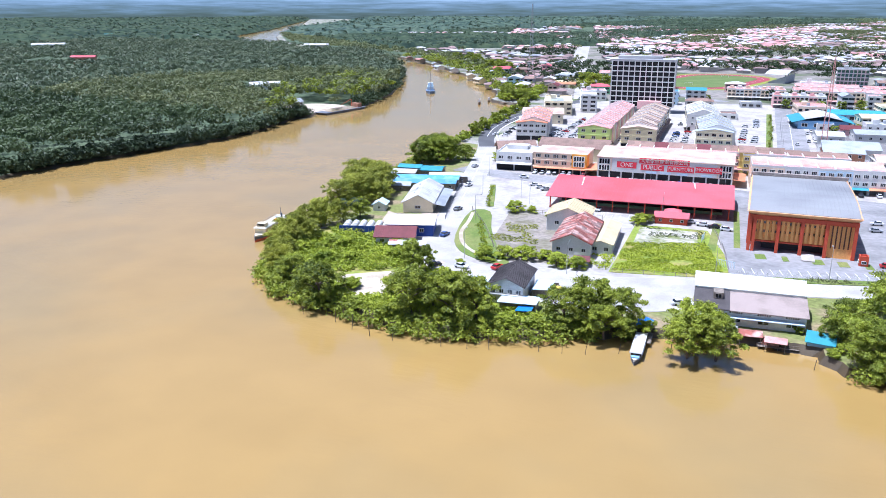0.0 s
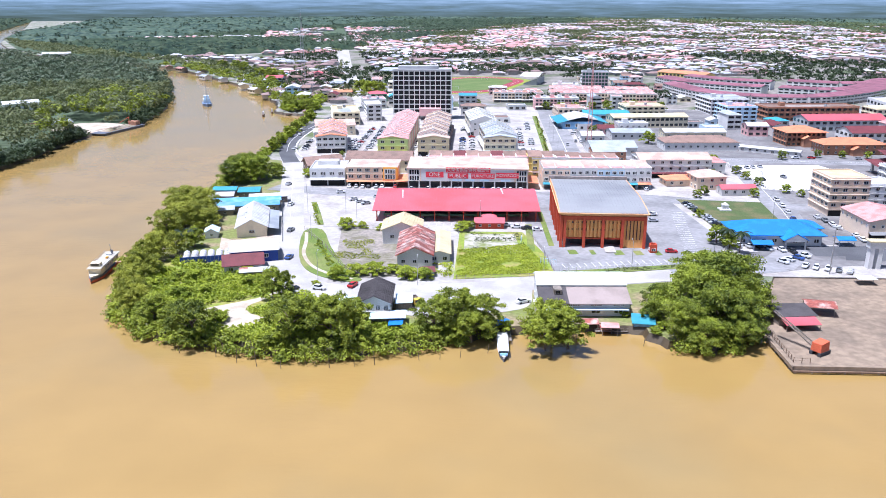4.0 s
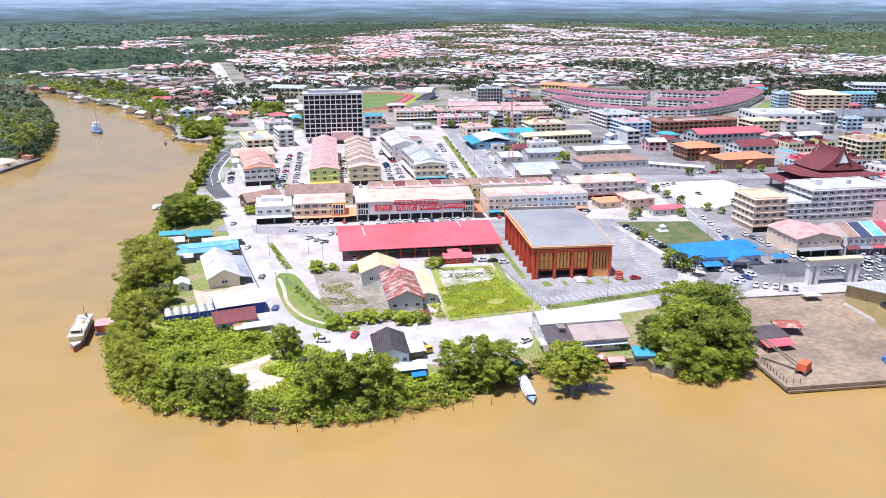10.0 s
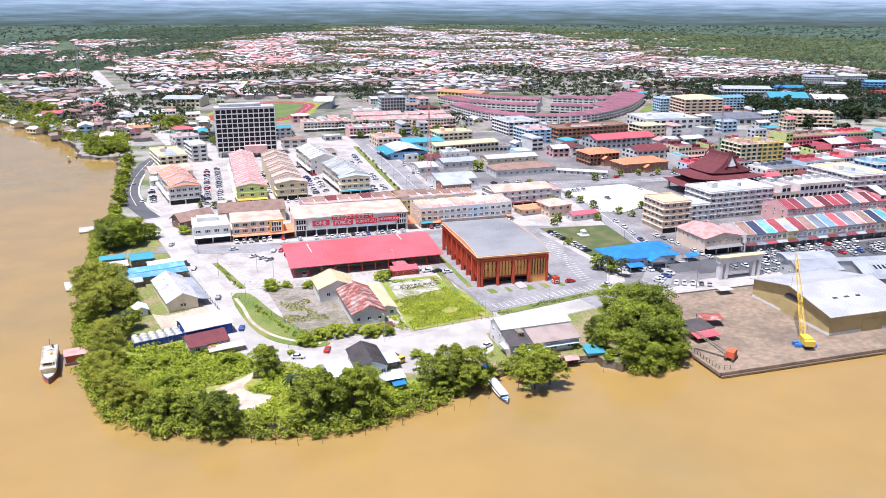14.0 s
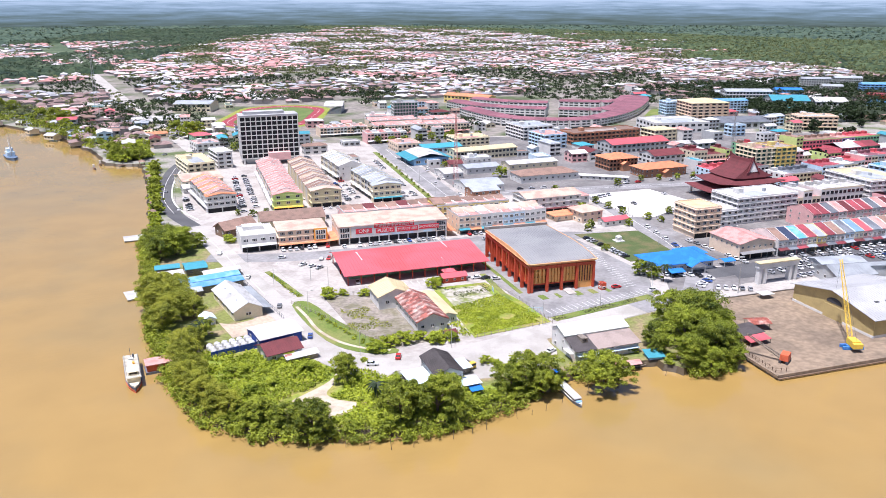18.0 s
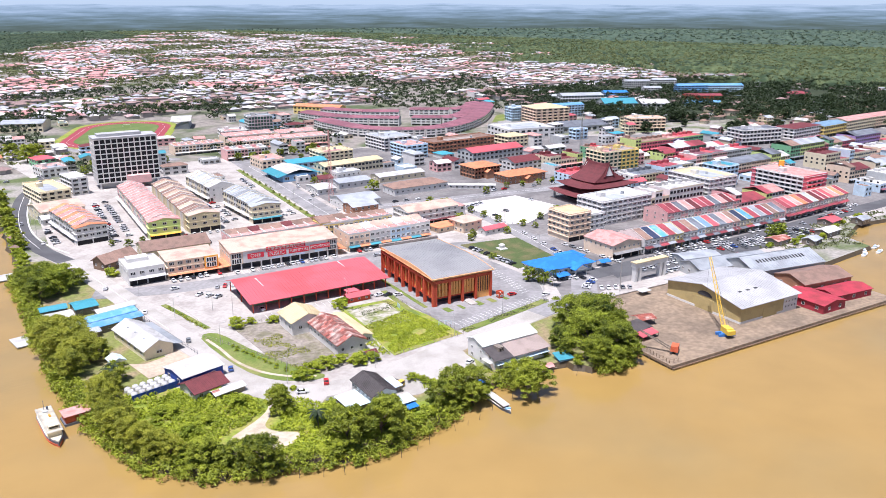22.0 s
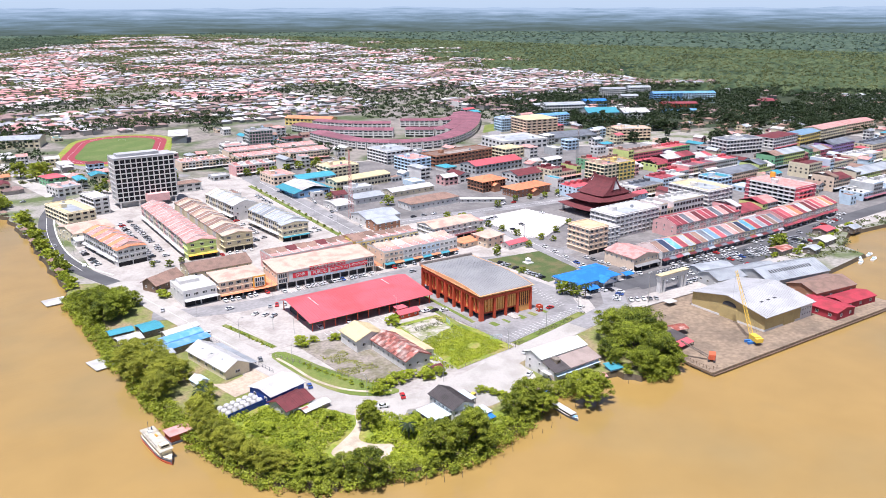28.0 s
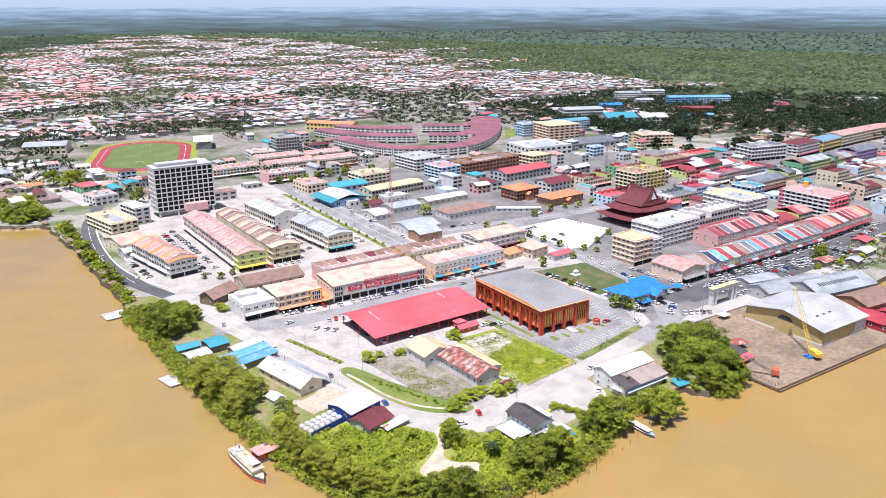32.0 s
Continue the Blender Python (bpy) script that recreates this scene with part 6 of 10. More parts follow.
def teal_hall():
    b = thing("market_hall", "blue hall with a white and teal roof", "hall", pose(52, 552, G, 0, 0, 3))
    part("wall", MB().box(-14, -16, -0.2, 14, 16, 5.2), "blue_paint", b)
    part("roof", gable(MB(), 20, 32, 6.2, 2.2, 0.6, "y"), "roof_white", b)
    for s in (-1, 1):
        x0, x1 = sorted((s * 10, s * 18))
        za, zb = (4.0, 6.1) if s < 0 else (6.1, 4.0)
        part("side_roof", MB().solid([(x0, -17, za), (x1, -17, zb), (x1, 17, zb), (x0, 17, za)], [(x0, -17, za + 0.15), (x1, -17, zb + 0.15), (x1, 17, zb + 0.15), (x0, 17, za + 0.15)]), "roof_teal", b, "teal lean-to roof")
    windows(b, "f", 28, 32, 2.6, 4, 3.6, 2.2)


teal_hall()
block("office_building", "long pale yellow office building with banded windows", 100, 552, 54, 17, 8, 7.6, "cream_paint", "roof_cream", "gable", 2, 16, 3, 1.6, ww=2.4)
block("office_building", "cream flat-roofed government office", 106, 602, 30, 22, 5, 9, "cream_paint", "roof_cream", "flat", 3, 7, 4)
block("shed", "long low shed with a pale teal roof", 76, 590, 34, 20, 4, 4.5, "pale_blue", "roof_teal", "gable", 1, 6, 3, 2.0)
block("shed", "low white-roofed depot beside the avenue", 78, 500, 26, 16, 4, 4.6, "white_paint", "roof_steel", "gable", 1, 5, 3, 1.6)
block("office_building", "small white office with a flat roof", 83, 520, 20, 12, 4, 7, "white_paint", "roof_white", "flat", 2, 5, 3)
block("shed", "low pale-roofed depot building", 120, 505, 40, 14, 4, 4.2, "cream_paint", "roof_white", "gable", 1, 7, 3, 1.6)
block("office_building", "wide hip-roofed grey school hall with a dormer", 112, 462, 44, 17, 3, 5, "white_paint", "roof_brown", "hip", 1, 10, 3, 3.0)
block("shed", "small white-roofed workshop beside the avenue", 52, 492, 14, 20, 3, 4, "white_paint", "roof_white", "gable", 1, 3, 4, 1.4)
block("shed", "workshop with a blue-grey roof", 57, 445, 26, 22, 3, 5, "white_paint", "roof_steel", "gable", 1, 5, 4, 2.4)
block("shed", "red brick-fronted workshop with a pale roof", 52, 425, 18, 14, 3, 5.5, "brick_brown", "roof_steel", "gable", 2, 4, 2, 1.6)
block("shop_building", "white three-storey shop block with a peach roof", 78, 386, 36, 18, 3, 9.2, "white_paint", "roof_peach", "gable", 3, 8, 4, 2.0, ground=False, awning="roof_maroon")
block("villa", "peach villa with orange hip roofs", 88, 356, 14, 13, 8, 6.2, "peach_paint", "roof_peach", "hip", 2, 3, 3, 2.6, over=0.9)
block("villa", "low peach wing of the villa with an orange roof", 76, 362, 14, 10, 8, 3.2, "peach_paint", "roof_orange", "hip", 1, 3, 2, 1.6, over=0.9)
block("outbuilding", "low white outbuilding with a red roof", 98, 342, 16, 6.5, 6, 3.2, "white_paint", "roof_red", "gable", 1, 4, 1, 1.3)
block("shop_building", "white and pink two-storey shop", 98, 392, 14, 16, 3, 6.4, "white_paint", "roof_pink", "hip", 2, 3, 3, 1.6)


# ---- civic quarter ----
def blue_hall():
    b = thing("police_post", "white bungalow office under bright blue hip roofs", "bungalow", pose(88, 268, G, 0, 0, 0))
    part("wall", MB().box(-15, -8, -0.2, 15, 8, 4.2), "white_paint", b)
    part("roof", hip(MB(), 30, 16, 4.4, 3.6, 1.4), "roof_blue", b)
    part("porch_roof", gable(MB(), 8, 10, 3.8, 2.2, 0.5, "y", off=(4, -8)), "roof_blue", b)
    part("porch_gable", gable_walls(MB(), 7.4, 2, 3.2, 3.8, 2.0, "y", off=(4, -12.2)), "white_paint", b)
    for x in (0.6, 7.4):
        part("post", MB().box(x - 0.25, -12.8, -0.2, x + 0.25, -12.3, 3.8), "white_paint", b)
    windows(b, "f", 30, 16, 2.1, 8, 1.8, 1.5)
    windows(b, "l", 30, 16, 2.1, 4, 1.6, 1.4)
    part("wing_roof", hip(MB(), 12, 9, 3.6, 2.0, 0.8), "roof_blue", b, m=pose(14, 9, 0))
    part("wing", MB().box(-6, -4.5, -0.2, 6, 4.5, 3.6), "white_paint", b, m=pose(14, 9, 0))
    for x, y, s in ((112, 262, 6), (80, 256, 7), (72, 270, 5)):
        c = thing("carport", "open carport with a small blue roof", "carport", pose(x, y, G))
        part("roof", gable(MB(), s, s * 0.8, 2.5, 0.8, 0.2, "x"), "roof_blue", c)
        for i in (-1, 1):
            for j in (-1, 1):
                part("post", MB().box(i * s * 0.45 - 0.08, j * s * 0.36 - 0.08, -0.2, i * s * 0.45 + 0.08, j * s * 0.36 + 0.08, 2.5), "white_paint", c)


blue_hall()


def pagoda():
    b = thing("civic_centre", "civic centre with tiered sweeping maroon roofs", "civic building", pose(207, 377, G, 0, 0, 2))
    part("wall", MB().box(-15, -11, -0.2, 15, 12, 7), "white_paint", b)
    part("glazing", MB().box(-15.2, -11.2, 0.6, 15.2, 12.2, 5.2), "glass", b)

    def sweep(w, d, z, topw, topd, zt, bend=1.8, flare=1.4, n=7):
        """A hipped roof whose slopes sag and whose corners turn up."""
        mb, rings = MB(), []
        for i in range(n + 1):
            t = i / n
            k = (1 - t) ** bend
            hw, hd, zz = topw + (w - topw) * k, topd + (d - topd) * k, z + (zt - z) * t
            up = flare * (1 - t) ** 3
            ring = []
            for ax, ay, bx, by in ((-1, -1, 1, -1), (1, -1, 1, 1), (1, 1, -1, 1), (-1, 1, -1, -1)):
                for q in range(4):
                    f = q / 4
                    ring.append((hw * (ax + (bx - ax) * f), hd * (ay + (by - ay) * f), zz + up * abs(2 * f - 1) ** 3))
            rings.append(ring)
        for p, q in zip(rings, rings[1:]):
            for i in range(16):
                j = (i + 1) % 16
                mb.face([p[i], p[j], q[j], q[i]])
        mb.face(list(reversed([(x * 0.97, y * 0.97, zz - 0.5) for x, y, zz in rings[0]])))
        for i in range(16):
            j = (i + 1) % 16
            p0, p1 = rings[0][i], rings[0][j]
            mb.face([(p0[0] * 0.97, p0[1] * 0.97, p0[2] - 0.5), (p1[0] * 0.97, p1[1] * 0.97, p1[2] - 0.5), p1, p0])
        mb.face(rings[-1])
        return mb
    part("lower_roof", sweep(26.5, 20, 5.6, 15, 11, 10.8, 1.5), "roof_maroon", b)
    part("clerestory", MB().box(-15.5, -10, 10, 15.5, 10, 12.4), "white_paint", b)
    part("middle_roof", sweep(22.5, 16.5, 11.0, 9, 9, 15.6, 1.4), "roof_maroon", b)
    part("upper_roof", sweep(14.5, 12.5, 14.2, 0.7, 9.5, 25.0, 1.7, 0.6), "roof_maroon", b)
    crest = MB()
    pts = [(-10 + 20 * i / 8, 24.6 + 2.6 * abs(i / 4 - 1) ** 2) for i in range(9)]
    for (y0, za), (y1, zb) in zip(pts, pts[1:]):
        crest.solid([(-0.5, y0, 23.8), (0.5, y0, 23.8), (0.5, y1, 23.8), (-0.5, y1, 23.8)], [(-0.3, y0 * 1.12, za), (0.3, y0 * 1.12, za), (0.3, y1 * 1.12, zb), (-0.3, y1 * 1.12, zb)])
    part("ridge_crest", crest, "roof_maroon", b)
    for s in (-1, 1):
        part("gable_panel", MB().solid([(-4.4, s * 11.3 - 0.15, 17.8), (4.4, s * 11.3 - 0.15, 17.8), (4.4, s * 11.3 + 0.15, 17.8), (-4.4, s * 11.3 + 0.15, 17.8)],
                                       [(-0.4, s * 10.1 - 0.15, 24.4), (0.4, s * 10.1 - 0.15, 24.4), (0.4, s * 10.1 + 0.15, 24.4), (-0.4, s * 10.1 + 0.15, 24.4)]), "white_paint", b, "white gable panel")
        part("gable_frame", MB().solid([(-4.8, s * 11.7 - 0.35, 17.4), (-3.7, s * 11.7 - 0.35, 17.6), (-3.7, s * 11.7 + 0.35, 17.6), (-4.8, s * 11.7 + 0.35, 17.4)], [(-0.5, s * 10.5 - 0.35, 25.4), (0, s * 10.5 - 0.35, 25), (0, s * 10.5 + 0.35, 25), (-0.5, s * 10.5 + 0.35, 25.4)])
             .solid([(3.7, s * 11.7 - 0.35, 17.6), (4.8, s * 11.7 - 0.35, 17.4), (4.8, s * 11.7 + 0.35, 17.4), (3.7, s * 11.7 + 0.35, 17.6)], [(0, s * 10.5 - 0.35, 25), (0.5, s * 10.5 - 0.35, 25.4), (0.5, s * 10.5 + 0.35, 25.4), (0, s * 10.5 + 0.35, 25)]), "roof_maroon", b)
    for i in range(6):
        for y in (-17, 17):
            part("column", shared("pagoda_column", lambda: MB().box(-0.6, -0.6, -0.2, 0.6, 0.6, 6.4), "white_paint"), None, b, m=pose(-23 + 46 * i / 5, y, 0))
    part("terrace", MB().box(-25, -19, -0.2, 25, 19, 0.8), "old_concrete", b)
    part("entrance_stair", MB().box(-5, -23, -0.2, 5, -19, 0.4), "old_concrete", b)


pagoda()
for x, y, w, d, h, r in ((180, 482, 24, 19, 8.5, 4), (197, 452, 36, 16, 6, 4)):
    c = block("heritage_office", "brown colonnaded office with an orange tiled roof", x, y, w, d, r, h, "brick_brown", "roof_orange", "hip", 2 if h < 8 else 3, 8, 5, 3.0, ww=1.2, wh=1.5, over=1.3)
    part("porch", gable_walls(MB(), 6, 4, -0.2, h * 0.6, 1.6, "y", off=(0, -d / 2 - 2)), "brick_brown", c)
    part("porch_roof", gable(MB(), 6.4, 4, h * 0.6 + 0.1, 1.7, 0.4, "y", off=(0, -d / 2 - 2)), "roof_orange", c)
block("walkway", "long covered walkway with a white roof", 150, 447, 34, 4, -33, 2.8, "white_paint", "roof_white", "gable", 1, 8, 1, 0.8)


def arch():
    b = thing("gate_arch", "white ceremonial gate arch with tiled top", "gate", pose(118, 236, G, 0, 0, 1))
    for x in (-9.5, -6.8, 6.8, 9.5):
        part("pillar", MB().box(x - 0.7, -1.2, -0.2, x + 0.7, 1.2, 7.2), "white_paint", b)
    part("lintel", MB().box(-10.6, -1.4, 7.2, 10.6, 1.4, 9.4), "white_paint", b)
    part("cap", MB().box(-11, -1.8, 9.4, 11, 1.8, 9.8), "roof_cream", b)


arch()
block("apartment_block", "beige apartment block with balconies and a weathered top", 131, 313, 16, 18, 2, 15.5, "peach_paint", "roof_cream", "flat", 5, 4, 5, ww=2.0, wh=1.4, ground=False)
block("apartment_block", "white wing behind the beige block", 147, 318, 15, 16, 2, 11.5, "white_paint", "roof_white", "flat", 4, 4, 4, ww=1.6)
block("apartment_block", "long white five-storey block with ribbon windows", 182, 332, 42, 22, 3, 14.5, "white_paint", "roof_white", "flat", 5, 10, 5, ww=2.8, wh=1.3, bars=2)
block("corner_shop", "pale peach corner shop block with small square windows", 132, 278, 20, 22, 2, 7.6, "peach_paint", "roof_pink", "gable", 2, 6, 6, 2.2, along="y", ww=1.1, wh=1.1, ground=False, awning="roof_grey")
shop_row(202, 277, 118, 20, 1.5, 20, 7.8, 2, ["white_paint", "white_paint", "pink_paint", "cream_paint", "yellow_paint", "grey_paint", "white_paint", "pale_blue", "cream_paint", "pink_paint"], ["roof_brown", "roof_navy", "roof_sky", "roof_wine", "roof_steel", "roof_wine", "roof_brown", "roof_slate", "roof_blue_grey", "roof_red", "roof_slate", "roof_pink"], "gable", ["roof_maroon", "roof_slate", "roof_wine", "roof_steel"], "", "coloured shop row by the quay")
shop_row(300, 284, 72, 20, 5, 12, 8.4, 2, ["pink_paint", "white_paint", "cream_paint"], ["roof_wine", "roof_red", "roof_pink", "roof_orange", "roof_wine", "roof_steel", "roof_maroon"], "gable", ["roof_wine"], "", "red-roofed shop row")
shop_row(226, 309, 66, 19, 2, 11, 8.4, 3, ["pink_paint", "white_paint"], ["roof_wine", "roof_wine", "roof_slate", "roof_pink", "roof_maroon"], "gable", ["roof_wine"], "", "second shop row")
block("apartment_block", "white and cream office block with banded windows", 279, 350, 28, 36, 2, 15, "white_paint", "roof_cream", "flat", 5, 6, 9, ww=2.6, wh=1.3, bars=2)
c = block("hotel", "white hotel with rose-red end walls and roof tank", 329, 318, 26, 40, 2, 17, "white_paint", "roof_pink", "flat", 6, 5, 9, ww=1.8, wh=1.3)
for x0, y0, z0, x1, y1 in ((-13.2, -20.3, 0, -9, -20.02), (9, -20.3, 0, 13.2, -20.02), (-9, -20.3, 15, 9, -20.02), (-13.2, 17, 0, -13.02, 20.2)):
    part("end_wall", MB().box(x0, y0, z0, x1, y1, 17.9), "rose_paint", c, "rose-red end wall")
for k in range(1, 6):
    part("balcony", MB().box(-9, -21.6, k * 2.83, 9, -20.02, k * 2.83 + 0.9), "rose_paint", c)
part("water_tank", MB().tube((8, 12, 17.8), (8, 12, 21.5), 2.0, sides=10), "orange_bright", c, "orange roof tank")
block("apartment_block", "pale blue and white tall shop block", 316, 366, 18, 18, 3, 15, "pale_blue", "roof_teal", "flat", 5, 4, 4)
for x, p in ((300, "yellow_paint"), (282, "cream_paint")):
    block("apartment_block", "ochre five-storey office with green glass bays", x, 455, 19, 22, 3, 15, p, "roof_brown", "flat", 5, 4, 5, ww=2.6, wh=1.7, pane="glass_green")


def terrace(cx, cy, length, d, rot, n, h, storeys, walls, roofs, seed, m=None):
    """A whole terrace farther off as one thing: a wall and a roof for each shop."""
    FOOT.extend((cx + math.cos(radians(rot)) * (k - 2.5) * length / 6, cy + math.sin(radians(rot)) * (k - 2.5) * length / 6, max(length / 12, d / 2)) for k in range(6))
    c = thing("shop_terrace", f"{storeys}-storey terrace of shops in mixed {walls[0].split('_')[0]} and {walls[1].split('_')[0]} paint", "terrace", pose(cx, cy, G, 0, 0, rot), "town terraces")
    rnd = random.Random(seed)
    u, fh = length / n, h / storeys
    win, dark, rim = MB(), MB(), MB()
    for i in range(n):
        x = -length / 2 + u * (i + 0.5)
        if i == 0 or rnd.random() < 0.45:
            step, wall, roof = rnd.choice((0, 0, 0.4, fh, -fh if storeys > 2 else 0)), rnd.choice(walls), rnd.choice(roofs)
        hh = h + step
        part("wall", MB().box(x - u / 2, -d / 2, -0.2, x + u / 2 - 0.02, d / 2, hh), wall, c)
        if seed % 3:
            rim.box(x - u / 2, -d / 2, hh, x + u / 2 - 0.02, -d / 2 + 0.2, hh + 0.8)
            part("roof", MB().box(x - u / 2 + 0.2, -d / 2 + 0.2, hh, x + u / 2 - 0.2, d / 2 - 0.2, hh + 0.25).box(x - 1.5, 2, hh, x + 1.5, 6, hh + 2.2), roof, c)
        else:
            part("roof", gable(MB(), u - 0.1, d, hh + 0.03, d * 0.15, 0.2, "x", off=(x, 0)), roof, c)
        for s in range(1, int(round(hh / fh))):
            for k in (-0.24, 0.24):
                win.box(x + u * (k - 0.17), -d / 2 - 0.08, fh * (s + 0.28), x + u * (k + 0.17), -d / 2 + 0.1, fh * (s + 0.75))
        # dark plate in place of the shaded ground-floor opening
        dark.box(x - u / 2 + 0.4, -d / 2 - 0.06, 0, x + u / 2 - 0.4, -d / 2 + 0.1, fh * 0.75)
    for s in range(1, storeys):
        for k in range(4):
            y = -d / 2 + d * (k + 0.5) / 4
            win.box(-length / 2 - 0.08, y - 0.8, fh * (s + 0.3), -length / 2 + 0.1, y + 0.8, fh * (s + 0.75))
    tagged(part("glazing", win, "glass", c), kind="stuff")
    tagged(part("shopfront", dark, "shade_dark", c), kind="stuff")
    if rim.v:
        tagged(part("parapet", rim, walls[0], c), kind="stuff")
    part("awning", MB().solid([(-length / 2, -d / 2 - 2, fh * 0.82), (length / 2, -d / 2 - 2, fh * 0.82), (length / 2, -d / 2, fh), (-length / 2, -d / 2, fh)],
                              [(-length / 2, -d / 2 - 2, fh * 0.82 + 0.1), (length / 2, -d / 2 - 2, fh * 0.82 + 0.1), (length / 2, -d / 2, fh + 0.1), (-length / 2, -d / 2, fh + 0.1)]), roofs[0], c)


rr = random.Random(8)
for k, (x0, x1, y, n, h, st, rot) in enumerate(((256, 306, 312, 8, 8.6, 3, 2), (210, 262, 342, 8, 8, 2, 2), (250, 320, 398, 11, 9, 3, 3), (345, 420, 392, 12, 9, 3, 3),
                                               (215, 262, 425, 7, 8.5, 3, 3), (330, 420, 430, 14, 9.5, 3, 3), (345, 425, 462, 12, 10, 3, 3), (240, 275, 482, 6, 10, 3, 3), (300, 440, 500, 20, 9.5, 3, 3),
                                               (400, 520, 330, 18, 9, 3, 2), (390, 540, 300, 22, 8.6, 3, 2), (430, 560, 372, 19, 9.4, 3, 3), (440, 580, 412, 20, 9.4, 3, 3), (590, 700, 405, 15, 9, 3, 3), (570, 700, 345, 18, 9, 3, 3))):
    ws = rr.sample(["white_paint", "pink_paint", "cream_paint", "peach_paint", "pale_blue", "lime_paint", "grey_paint", "white_paint", "white_paint", "tan_paint"], 4)
    if y in (462, 500, 412):
        ws = ["lime_paint", "white_paint", "green_paint", "purple_paint", "white_paint", "rose_paint"]
    rs = rr.sample(["roof_wine", "roof_red", "roof_steel", "roof_white", "roof_maroon", "roof_brown", "roof_slate", "roof_pink", "roof_plum"], 3)
    terrace((x0 + x1) / 2, y, x1 - x0, 19, rot, n, h, st, ws, rs, k)
block("shop_building", "white gabled hall with a dark brown roof", 228, 492, 34, 20, 5, 7, "white_paint", "roof_maroon", "gable", 2, 7, 4, 3.0)
block("shop_building", "white four-storey shop block", 176, 632, 30, 34, 5, 12, "white_paint", "roof_steel", "flat", 4, 6, 7, ww=2.4, bars=2)
block("shop_building", "pale blue and pink corner block", 172, 584, 22, 26, 5, 11.5, "pale_blue", "roof_pink", "flat", 4, 4, 5)
block("shop_building", "red-brown long shop block", 228, 594, 70, 22, 6, 10, "brick_brown", "roof_brown", "flat", 3, 16, 5, ww=2.4)
block("shop_building", "cream hip-roofed shop block", 282, 585, 24, 20, 5, 10, "cream_paint", "roof_cream", "hip", 3, 5, 4, 2)
block("shop_building", "long red-roofed shop block", 232, 545, 56, 22, 5, 7.5, "grey_paint", "roof_red", "gable", 2, 12, 4, 3)
block("hall", "big white hall with a broad flat roof", 326, 630, 54, 44, -6, 9.5, "white_paint", "roof_white", "flat", 2, 8, 6, ww=3.0)
block("office_building", "pale pink square tower block with pyramid roof", 398, 684, 42, 34, -8, 19, "peach_paint", "roof_cream", "hip", 6, 6, 5, 3.5)
block("hall", "long hall with a steel-grey roof", 400, 628, 56, 30, -8, 6.5, "grey_paint", "roof_slate", "gable", 1, 8, 4, 4)
block("apartment_block", "pale blue and white apartment block beside the pink tower", 390, 724, 26, 18, -6, 15, "pale_blue", "roof_steel", "flat", 5, 8, 4)
block("apartment_block", "white apartment block with blue bands and a blue roof", 452, 722, 52, 16, -6, 14, "pale_blue", "roof_sky", "gable", 5, 12, 3, 2)
block("school", "long stepped white school block with ribbon windows", 538, 792, 56, 24, -20, 15, "white_paint", "roof_steel", "gable", 4, 14, 3, 2.4)
block("school", "low white school wing behind the long block", 560, 836, 60, 14, -20, 9, "white_paint", "roof_steel", "gable", 3, 12, 3, 2.0)
block("school", "small school block with a bright blue roof", 640, 838, 34, 18, -22, 9, "blue_paint", "roof_blue", "gable", 3, 8, 3, 2.2)
block("school", "wide school hall under a teal roof", 546, 730, 42, 34, -24, 11, "white_paint", "roof_teal", "gable", 2, 8, 5, 5)
block("school", "wide white-roofed school hall", 588, 712, 36, 32, -24, 10, "white_paint", "roof_white", "gable", 2, 6, 5, 4)
block("school", "low porch wing with a teal roof before the halls", 536, 704, 40, 12, -24, 5, "brick_brown", "roof_teal", "gable", 1, 6, 3, 2)
block("school", "long red-painted school block with red roof", 708, 738, 50, 15, -28, 10, "red_paint", "roof_wine", "gable", 3, 12, 3, 2)
block("school", "low blue-roofed school wing", 680, 712, 46, 14, -28, 5, "blue_paint", "roof_sky", "gable", 1, 10, 3, 2)
for x, y, w, wl, rf in ((742, 902, 40, "white_paint", "roof_steel"), (796, 898, 38, "white_paint", "roof_steel"), (770, 806, 62, "blue_paint", "roof_sky"), (806, 786, 52, "pale_blue", "roof_sky"), (716, 842, 26, "white_paint", "roof_steel")):
    block("apartment_block", f"five-storey {wl.split('_')[0]} apartment block among dark trees", x, y, w, 15, -26, 15 if w > 30 else 11, wl, rf, "gable", 5, 12, 3, 2.2, group="apartment blocks")
block("prayer_hall", "small pink hall with a pale porch among dark trees", 852, 694, 26, 18, -28, 9, "pink_paint", "roof_wine", "hip", 2, 5, 3, 3)
block("shop_building", "ochre four-storey apartment block with dark ground floor", 462, 594, 38, 20, -22, 13, "peach_paint", "roof_peach", "flat", 4, 8, 4, ground=False)
c = block("shop_building", "white four-storey shop block with rounded corner pavilion on the roof", 492, 478, 46, 22, -10, 14, "white_paint", "roof_slate", "flat", 4, 11, 4, bars=2, ground=False)
part("roof_pavilion", MB().box(-4, -4, 14, 4, 4, 17).tube((0, 0, 17), (0, 0, 18.4), 3.6, 1.2, 10), "white_paint", c)
block("shop_building", "white shop block with a broad maroon roof", 548, 472, 48, 22, 6, 13, "white_paint", "roof_maroon", "hip", 4, 11, 4, 2, ground=False, awning="roof_wine")
block("shop_building", "ochre and green shop block with arched windows", 596, 474, 46, 20, 8, 11.5, "yellow_paint", "roof_blue_grey", "gable", 3, 10, 4, 2, ground=False)
block("shop_building", "long cream shop block with a pink roof", 650, 480, 60, 20, 6, 13, "cream_paint", "roof_pink", "gable", 4, 14, 4, 2, ground=False)
